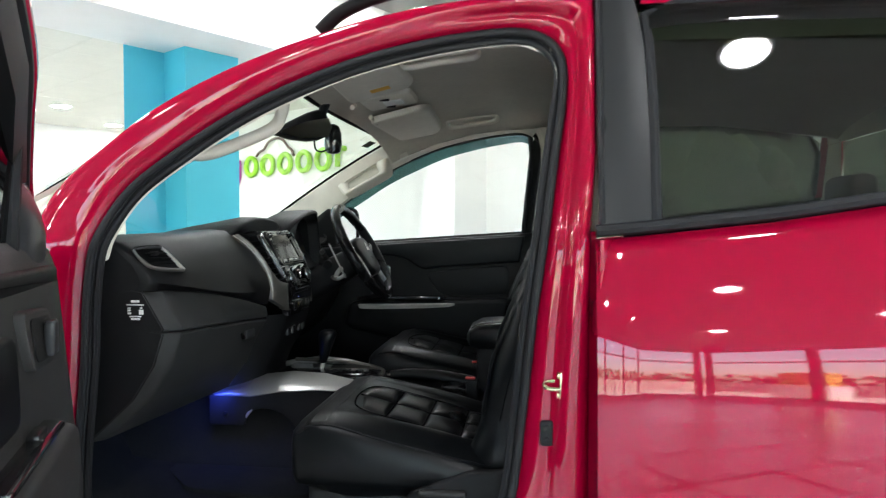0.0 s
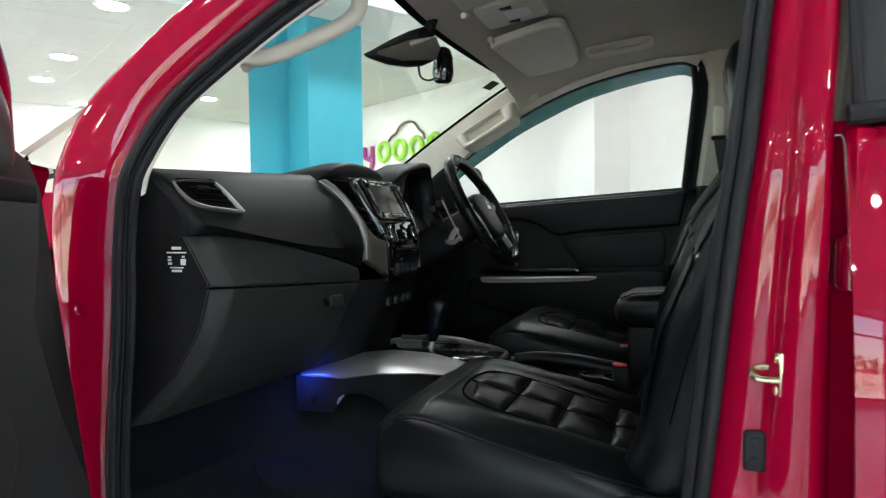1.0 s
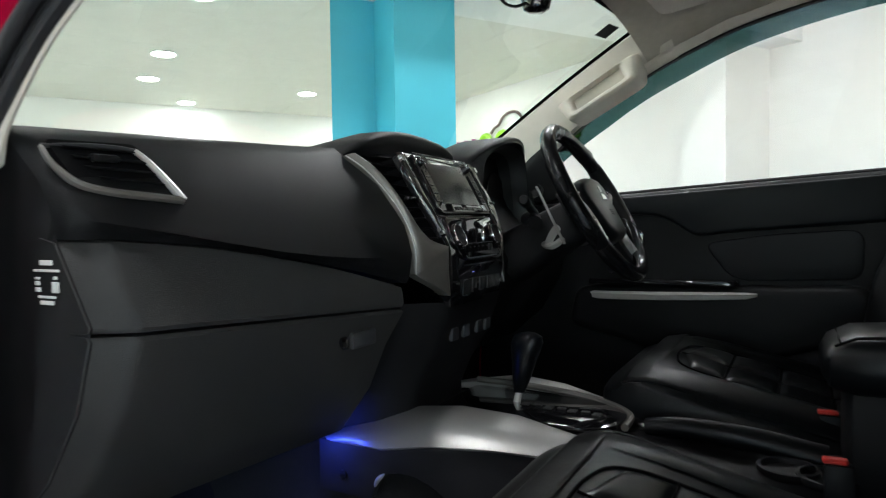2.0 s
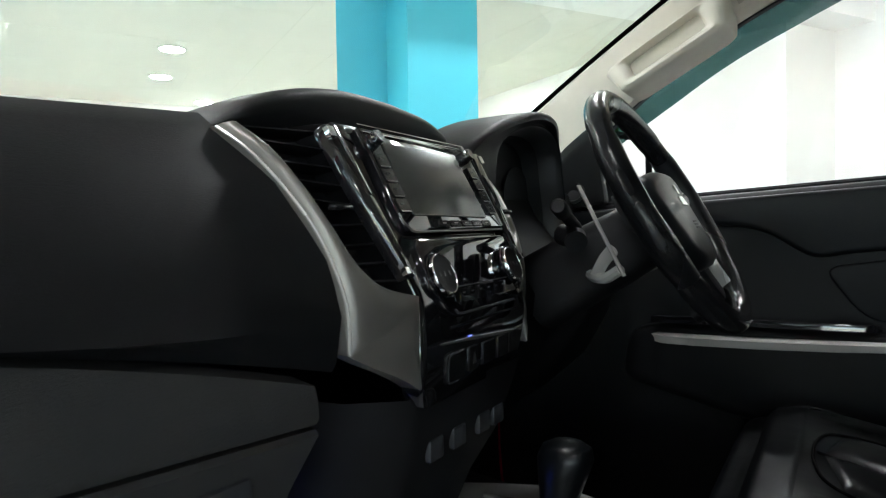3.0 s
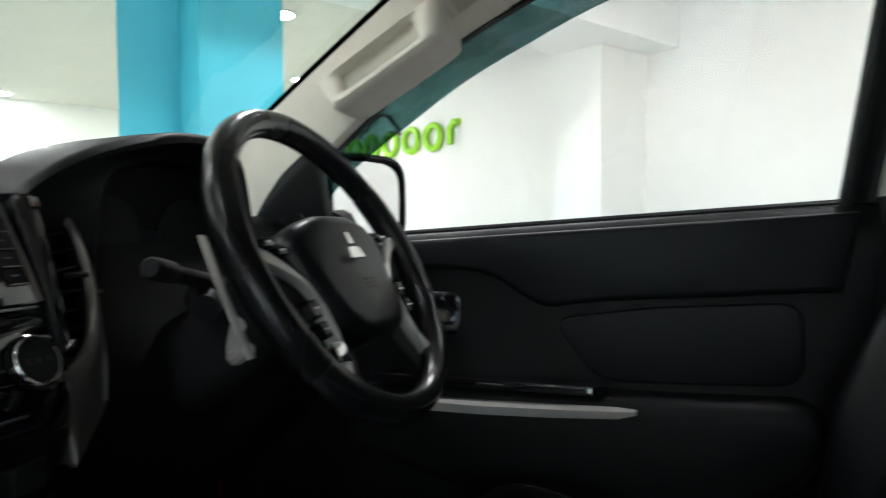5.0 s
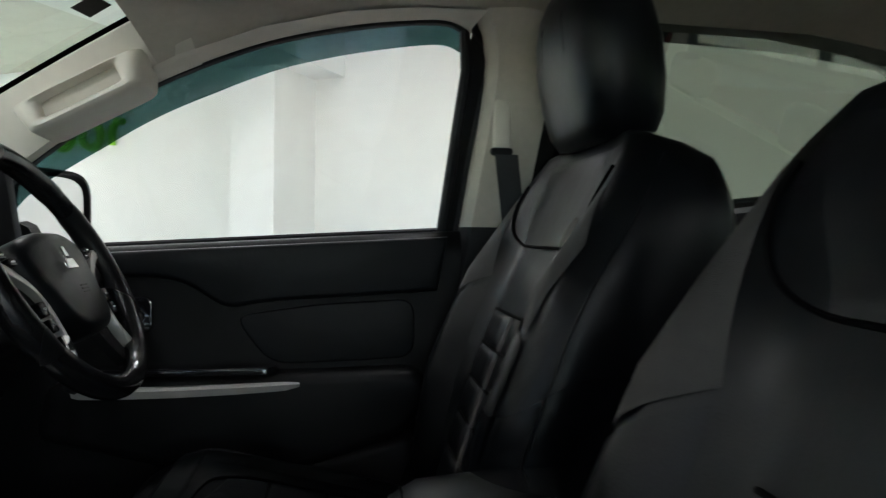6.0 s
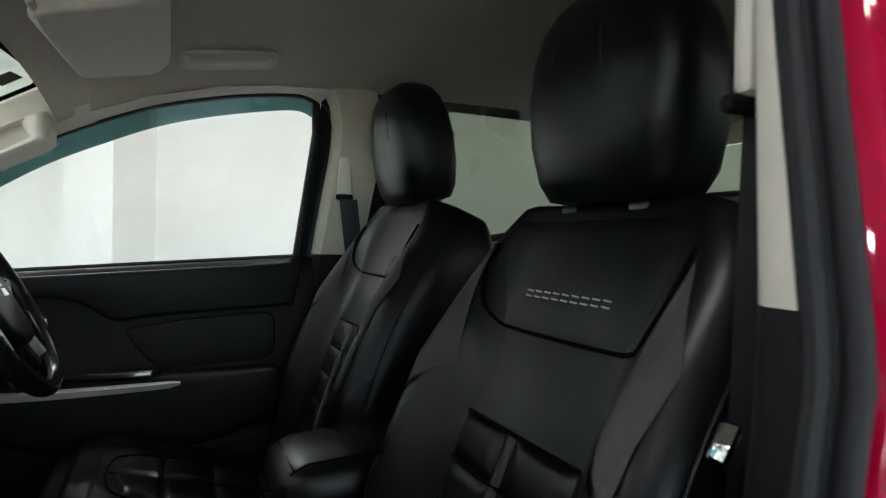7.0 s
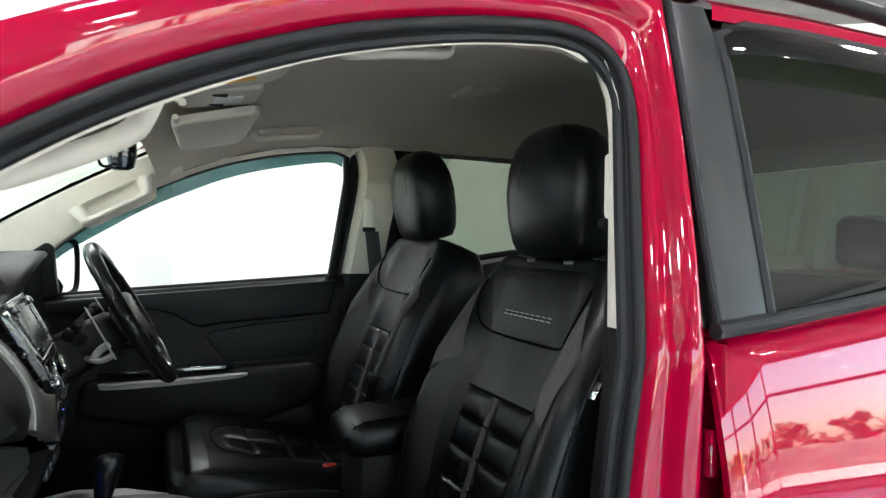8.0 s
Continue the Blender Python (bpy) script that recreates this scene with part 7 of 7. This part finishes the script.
def seat(dx, dy, dz, who):
    off = Matrix.Translation((dx, dy, dz))

    def put(name, bm, material, parent, label="", angle=50):
        bmesh.ops.transform(bm, matrix=off, verts=bm.verts)
        return part(name, bm, material, parent, label, angle)

    # backrest body
    us = [-1 + 2 * k / 22 for k in range(23)]
    rows = []
    for i in range(-4, 22):
        v = i / 21 * 0.918
        row = [back_at(u, v) for u in us]
        w = (row[-1] - row[0]).y / 2
        t = interp(v, [(0, 0.12), (0.5, 0.175), (0.75, 0.16), (0.92, 0.115)])
        c = BASE + (TOPP - BASE) * v
        for k in range(1, 8):
            a = math.pi * k / 8
            row.append(c + Vector((0, w * math.copysign(abs(math.cos(a)) ** 0.35, math.cos(a)), 0)) - BN * (0.045 + (t - 0.03) * math.sin(a) ** 0.5))
        rows.append(row)
    last = rows[-1]
    mid = sum(last, Vector()) / len(last)
    for k, (sc, up) in enumerate(((0.96, 0.008), (0.86, 0.013), (0.6, 0.015), (0.2, 0.016))):
        rows.append([mid + (q_ - mid) * sc + BT * up for q_ in last])
    bm = bmesh.new()
    loft(bm, rows, True, False, True)
    back = put("seat_backrest", bm, LEATHER, truck, "black leather seat backrest with quilted middle" + who)
    # chest panel with piping, dark as a shaded groove, and a row of plain bars in silver thread
    put("chest_panel", pad(back_at, [(-0.74, 0.90), (0.74, 0.90), (0.47, 0.668), (-0.47, 0.668)], 0.0055, 21), LEATHER, back, "raised leather chest panel")
    bm = bmesh.new()
    path = cr([back_at(u, v, 0.002) for u, v in ((-0.755, 0.84), (-0.725, 0.77), (-0.64, 0.700), (-0.52, 0.670), (-0.3, 0.664), (0, 0.663), (0.3, 0.664), (0.52, 0.670), (0.64, 0.700), (0.725, 0.77), (0.755, 0.84))], 4)
    tube(bm, path, 0.0024, 6)
    put("piping", bm, NEAR_BLACK, back, "piping, near-black for the shade of its groove")
    if dy < 0:
        for k in range(9):
            bm = bmesh.new()
            u = 0.29 - 0.0755 * k
            for j in range(2):
                p0, p1 = back_at(u - 0.022, 0.7345 + 0.0115 * j, 0.0085), back_at(u + 0.026, 0.7355 + 0.0115 * j, 0.0085)
                tube(bm, [p0, p1], 0.0011, 5)
            put("badge_bar", bm, BADGE, back, "plain bar in silver thread")
    # quilted middle: two columns with a strip between
    for c0, c1 in ((-0.46, -0.05), (0.05, 0.46)):
        for k in range(6):
            v0, v1 = -0.10 + 0.097 * k, -0.10 + 0.097 * (k + 1) - 0.008
            put("quilt_pad", pad(back_at, [(c0, v0), (c1, v0), (c1, v1), (c0, v1)], 0.0085, 13), LEATHER, back)
    # dark lines painted into the gaps, as shade between the pads
    for k in range(7):
        bm = bmesh.new()
        tube(bm, [back_at(u, -0.104 + 0.097 * k, 0.0025) for u in np.linspace(-0.46, 0.46, 9)], 0.0024, 6)
        put("seam", bm, NEAR_BLACK, back, "near-black line for the shade in a seam")
    put("middle_strip", pad(back_at, [(-0.035, -0.12), (0.035, -0.12), (0.035, 0.48), (-0.035, 0.48)], 0.005, 9), SUEDE, back, "smooth middle strip")
    for s in (-1, 1):
        put("side_panel", pad(back_at, [(s * 0.62, 0.56), (s * 0.86, 0.46), (s * 0.90, 0.66), (s * 0.78, 0.82)], 0.0022, 17), SUEDE, back, "grey suede shoulder panel")
        put("bolster", pad(back_at, [(s * 0.56, 0.03), (s * 0.88, 0.03), (s * 0.86, 0.44), (s * 0.62, 0.54)], 0.0025, 17), LEATHER, back, "smooth leather bolster")
        bm = bmesh.new()
        tube(bm, cr([back_at(s * 0.985, 0.05, 0.004), back_at(s * 0.985, 0.3, 0.004), back_at(s * 0.98, 0.55, 0.004), back_at(s * 0.97, 0.75, 0.003), back_at(s * 0.96, 0.89, 0.002)], 5), 0.0016, 5)
        put("seam", bm, LEATHER_SOFT, back)
    # headrest on two posts
    HT = Vector((-0.04 if dy < 0 else -0.16, 0, 1)).normalized()
    HN = Vector((-HT.z, 0, HT.x))
    hc = Vector((0.928 if dy < 0 else 0.914, 0, 1.410))
    rows = []
    for t, w, dpt in ((-1.08, 0.080, 0.035), (-1.03, 0.110, 0.054), (-0.84, 0.126, 0.064), (-0.45, 0.140, 0.069), (0.0, 0.143, 0.070), (0.4, 0.132, 0.066), (0.68, 0.112, 0.058), (0.86, 0.088, 0.046), (0.96, 0.058, 0.030), (1.0, 0.028, 0.014)):
        c = hc + HT * (0.120 * t)
        ring_ = []
        for k in range(28):
            a = 2 * math.pi * k / 28
            cx, sx = math.cos(a), math.sin(a)
            e = 0.74
            ring_.append(c + Vector((0, w * math.copysign(abs(cx) ** e, cx), 0)) + HN * (dpt * math.copysign(abs(sx) ** e, sx) + 0.012 * abs(cx) ** 2))
        rows.append(ring_)
    bm = bmesh.new()
    loft(bm, rows, True, False, True)
    put("headrest", bm, LEATHER, back, "black leather headrest")
    for s in (-1, 1):
        bm = bmesh.new()
        tube(bm, [c0 + HN * 0.022 + Vector((0, s * 0.065, 0)) for c0 in (hc - HT * 0.160, hc - HT * 0.10)], 0.005, 8)
        put("headrest_post", bm, CHROME, back, "chrome headrest post")
        bm = bmesh.new()
        box(bm, (0.028, 0.032, 0.012), hc - HT * 0.136 + HN * 0.022 + Vector((0, s * 0.065, 0)), 0.004)
        put("post_collar", bm, SATIN, back)
        bm = bmesh.new()
        tube(bm, [hc + HT * (0.112 * t) + HN * (dd_ + 0.006) + Vector((0, s * yy, 0)) for t, dd_, yy in ((-0.85, 0.050, 0.045), (-0.4, 0.060, 0.05), (0.1, 0.062, 0.05), (0.5, 0.058, 0.045), (0.85, 0.040, 0.04))], 0.0014, 5)
        put("seam", bm, LEATHER_SOFT, back)
    # cushion
    rows = []
    for i in range(20):
        v = i / 19
        row = [cush_at(u, v) for u in us]
        w = (row[-1] - row[0]).y / 2
        x, bot = row[0].x, interp(v, [(0, 0.60), (0.8, 0.62), (1, 0.66)])
        ze = row[0].z
        side = [(1.022, ze - 0.012), (1.04, lerp(ze, 0.63, 0.3)), (1.045, lerp(ze, 0.63, 0.55)), (1.03, lerp(ze, 0.63, 0.85)), (1.0, 0.63), (0.93, 0.622), (0.85, bot - 0.04)]
        for f, z in side + [(-f, z) for f, z in reversed(side)]:
            row.append(Vector((x, w * f, z)))
        rows.append(row)
    last = rows[-1]
    mid = sum(last, Vector()) / len(last)
    for sc, fw in ((0.985, 0.008), (0.95, 0.016), (0.88, 0.024), (0.6, 0.030), (0.2, 0.032)):
        rows.append([mid + (q_ - mid) * sc + Vector((-fw, 0, 0)) for q_ in last])
    bm = bmesh.new()
    loft(bm, rows, True, False, True)
    cu = put("seat_cushion", bm, LEATHER, truck, "black leather seat cushion with quilted middle" + who)
    for i in range(4):
        for c0, c1 in ((-0.47, -0.015), (0.015, 0.47)):
            v0, v1 = 0.12 + 0.18 * i, 0.12 + 0.18 * (i + 1) - 0.010
            if i == 3:
                v1 -= 0.02
            q = [(c0, v0), (c1, v0), (c1, v1), (c0, v1)]
            if i == 3:
                q[2], q[3] = [(u_ * 0.86, v1 - 0.03) if abs(u_) > 0.2 else (u_, v1 + 0.012) for u_ in (c1, c0)]
            put("quilt_pad", pad(cush_at, q, 0.0095, 15), LEATHER, cu)
    # cushion seams: the gaps' shade drawn in as near-black lines
    for v in (0.115, 0.297, 0.477, 0.657):
        bm = bmesh.new()
        tube(bm, [cush_at(u, v, 0.0012) for u in np.linspace(-0.48, 0.48, 9)], 0.0020, 6)
        put("seam", bm, NEAR_BLACK, cu, "near-black line for the shade in a seam")
    for line in ([(0.0, v) for v in np.linspace(0.10, 0.84, 10)], cr([(-0.49, 0.10), (-0.49, 0.45), (-0.485, 0.68), (-0.45, 0.77), (-0.36, 0.82), (-0.18, 0.842), (0.0, 0.848), (0.18, 0.842), (0.36, 0.82), (0.45, 0.77), (0.485, 0.68), (0.49, 0.45), (0.49, 0.10)], 5)):
        bm = bmesh.new()
        tube(bm, [cush_at(u, v, 0.0012) for u, v in line], 0.0022, 6)
        put("seam", bm, NEAR_BLACK, cu, "near-black line for the shade in a seam")
    for s in (-1, 1):
        put("bolster", pad(cush_at, [(s * 0.56, 0.03), (s * 0.95, 0.03), (s * 0.94, 0.84), (s * 0.60, 0.84)], 0.003, 17), LEATHER, cu, "smooth leather bolster")
        bm = bmesh.new()
        tube(bm, cr([cush_at(s * 0.985, v, 0.002) for v in (0.05, 0.3, 0.6, 0.85, 0.97)], 4), 0.0026, 6)
        put("seam", bm, LEATHER_SOFT, cu)
    put("front_roll", pad(cush_at, [(-0.93, 0.875), (0.93, 0.875), (0.92, 0.985), (-0.92, 0.985)], 0.003, 17), LEATHER, cu, "smooth front roll")
    bm = bmesh.new()
    prism(bm, round_poly([(0.262, -0.225), (0.262, 0.225), (0.76, 0.245), (0.76, -0.245)], 0.05, 6), lambda a, b, d: Vector((a, b, 0.49 + d)), 0.118, 0.01, 3)
    put("seat_base", bm, GREY, cu, "dark grey seat base skirt")
    bm = bmesh.new()
    s = -1 if dy < 0 else 1
    prism(bm, round_poly([(0.47, 0.54), (0.515, 0.628), (0.64, 0.675), (0.80, 0.69), (0.82, 0.54)], 0.02), lambda a, b, d: Vector((a, s * (0.252 + d), b)), 0.018, 0.008)
    put("side_shield", bm, BLACK, cu, "black plastic side shield")
    bm = bmesh.new()
    box(bm, (0.105, 0.018, 0.014), (0.59, s * 0.281, 0.632), 0.006, 2)
    put("recline_lever", bm, GREY, cu, "grey recline lever")


seat(0.0, -0.386, 0.004, ", passenger side")
seat(0.008, 0.326, 0.037, ", driver side")

# rear bench and cab back
bm = bmesh.new()
rows = []
for y in np.linspace(-0.66, 0.66, 20):
    e = 0.02 * abs(math.sin(y * 7))
    rows.append([(1.28, y, 0.55), (1.27, y, 0.74 - e), (1.32, y, 0.78 - e), (1.62, y, 0.76 - e), (1.70, y, 0.82), (1.80 - e, y, 1.15), (1.84 - e, y, 1.22), (1.88, y, 1.23), (1.92, y, 0.8)])
loft(bm, rows)
part("rear_bench", bm, LEATHER, truck, "black leather rear bench", 60)
for y in (-0.38, 0.38):
    bm = bmesh.new()
    box(bm, (0.09, 0.24, 0.14), (1.87, y, 1.32), 0.035, 4)
    part("rear_headrest", bm, LEATHER, truck, "black leather rear headrest")
bm = bmesh.new()
loft(bm, [[(1.93, y, 0.5), (1.94, y, 1.24)] for y in np.linspace(-0.75, 0.75, 6)])
loft(bm, [[(1.93, y, 1.53), (1.92, y, 1.62)] for y in np.linspace(-0.70, 0.70, 6)])
for s in (-1, 1):
    loft(bm, [[(1.935, s * 0.60, z), (1.93, s * 0.76, z)] for z in (1.24, 1.53)])
part("cab_back", bm, BEIGE, truck, "beige rear cab wall")
bm = bmesh.new()
loft(bm, [[(1.95, y, 1.24), (1.94, y, 1.53)] for y in np.linspace(-0.6, 0.6, 4)])
p = part("rear_window", bm, PRIVACY, truck, "tinted rear window")
p.visible_shadow = False
bm = bmesh.new()
for s in (-1, 1):
    loft(bm, [[(1.905, s * 0.80, z0), (1.99, s * 0.80, z0)] for z0 in (0.5, 1.2, 1.33)])
    loft(bm, [[(1.905, s * (ys(z0) + 0.03), z0), (1.99, s * (ys(z0) + 0.02), z0)] for z0 in (1.33, 1.5, 1.62)])
part("rear_quarter", bm, RED, truck, "crimson rear cab quarter")
# rear corners of the sides between the centre pillar and rear doors: header lining
for s in (-1, 1):
    bm = bmesh.new()
    loft(bm, [[(x, s * (ys(1.60) - 0.055), interp(x, ZE)), (x, s * (ys(1.6) - 0.005), interp(x, ZE) + 0.045)] for x in np.linspace(0.86, 1.95, 8)])
    part("rear_roof_trim", bm, CLOTH, truck, "beige rear roof edge trim")

# ---------------------------------------------------------------- wall sign of plain raised shapes
sign = thing("wall_sign", "raised lime and magenta shapes on the white wall", "sign", rp(-5.8, V1 - 0.03, 2.0))
SM = ROOM @ Matrix.Translation((0, V1 - 0.035, 0))
SM.translation = rp(0, V1 - 0.035, 0)


def sp(u, z):
    return SM @ Vector((u, 0, z))


inv = Matrix.Translation(-sign.location)


def sign_part(name, paths, r, material, label, closed=False):
    bm = bmesh.new()
    for p_ in paths:
        tube(bm, [inv @ sp(*q_) for q_ in p_], r, 8, closed)
    part(name, bm, material, sign, label)


for k, u in enumerate((-7.35, -6.95)):
    sign_part("shape", [[(u - 0.10, 2.24), (u - 0.09, 2.08), (u + 0.04, 2.04), (u + 0.10, 2.12)], [(u + 0.10, 2.24), (u + 0.10, 2.0), (u + 0.06, 1.90)]], 0.034, PURPLE_SIGN, "magenta raised shape")
for k, u in enumerate((-6.55, -6.16, -5.77, -5.37, -4.98)):
    ringp = [(u + 0.125 * math.cos(2 * math.pi * j / 20), 2.13 + 0.125 * math.sin(2 * math.pi * j / 20)) for j in range(20)]
    sign_part("ring", [ringp], 0.036, GREEN_SIGN, "lime raised ring", True)
sign_part("shape", [[(-4.70, 2.02), (-4.70, 2.18), (-4.64, 2.25), (-4.56, 2.24)]], 0.036, GREEN_SIGN, "lime raised stroke")
arc = cr([(-6.42, 2.27), (-6.34, 2.33), (-6.24, 2.36), (-6.14, 2.45), (-5.98, 2.49), (-5.82, 2.46), (-5.70, 2.35), (-5.62, 2.30), (-5.58, 2.22)], 5)
sign_part("arc", [arc], 0.018, BROWN_SIGN, "brown raised arc")

# amber display stand outside the shop front
st = thing("display_stand", "amber and yellow boxes on a white plinth outside", "display stand", rp(11.6, -7.6, -0.06))
im = ROOM.to_3x3().to_4x4()
bm = bmesh.new()
box(bm, (0.6, 1.2, 0.95), (0, 0, 0.475), 0.01, 2, im)
part("plinth", bm, PLASTER, st, "white plinth")
for dx_, m_ in ((-0.25, AMBER_BOX), (0.25, YELLOW_PRINT)):
    bm = bmesh.new()
    box(bm, (0.4, 0.48, 0.75), (0, dx_, 1.325), 0.01, 2, im)
    part("display_box", bm, m_, st)

# ---------------------------------------------------------------- floor tiles, last
pitch = 0.6
gap = 0.03
tb = bmesh.new()
box(tb, (pitch - gap, pitch - gap, 0.012), (0, 0, -0.006), 0.0008, 1)
tme = bpy.data.meshes.new("floor_tile")
tb.to_mesh(tme)
tb.free()
tme.materials.append(FLOOR_TILE)
floor = bpy.data.objects["floor"]
rest = []
iu0, iu1 = int(U0 / pitch), int(U1 / pitch)
iv0, iv1 = int(V0 / pitch), int(V1 / pitch)
for i in range(iu0, iu1):
    for j in range(iv0, iv1):
        c = ((i + 0.5) * pitch, (j + 0.5) * pitch)
        if -3.4 < c[0] < 5.0 and -7.0 < c[1] < 3.2 and (c[0] - 1.0) ** 2 + (c[1] + 3.0) ** 2 < 30:
            ob = new("tile", tme)
            ob.parent = floor
            ob.matrix_world = Matrix.Translation(rp(c[0], c[1], 0)) @ ROOM.to_3x3().to_4x4()
        else:
            rest.append(c)
verts, faces = [], []
h = (pitch - gap) / 2
for c in rest:
    k = len(verts)
    for sx, sy in ((-h, -h), (h, -h), (h, h), (-h, h)):
        verts.append(tuple(rp(c[0] + sx, c[1] + sy, 0)))
    for sx, sy in ((-h, -h), (h, -h), (h, h), (-h, h)):
        verts.append(tuple(rp(c[0] + sx, c[1] + sy, -0.012)))
    faces.append((k, k + 1, k + 2, k + 3))
    for a in range(4):
        b = (a + 1) % 4
        faces.append((k + a, k + 4 + a, k + 4 + b, k + b))
me = bpy.data.meshes.new("far_tiles")
me.from_pydata(verts, [], faces)
me.materials.append(FLOOR_TILE)
ft = new("far_tiles", me)
ft.parent = floor
tagged(ft, kind="stuff")
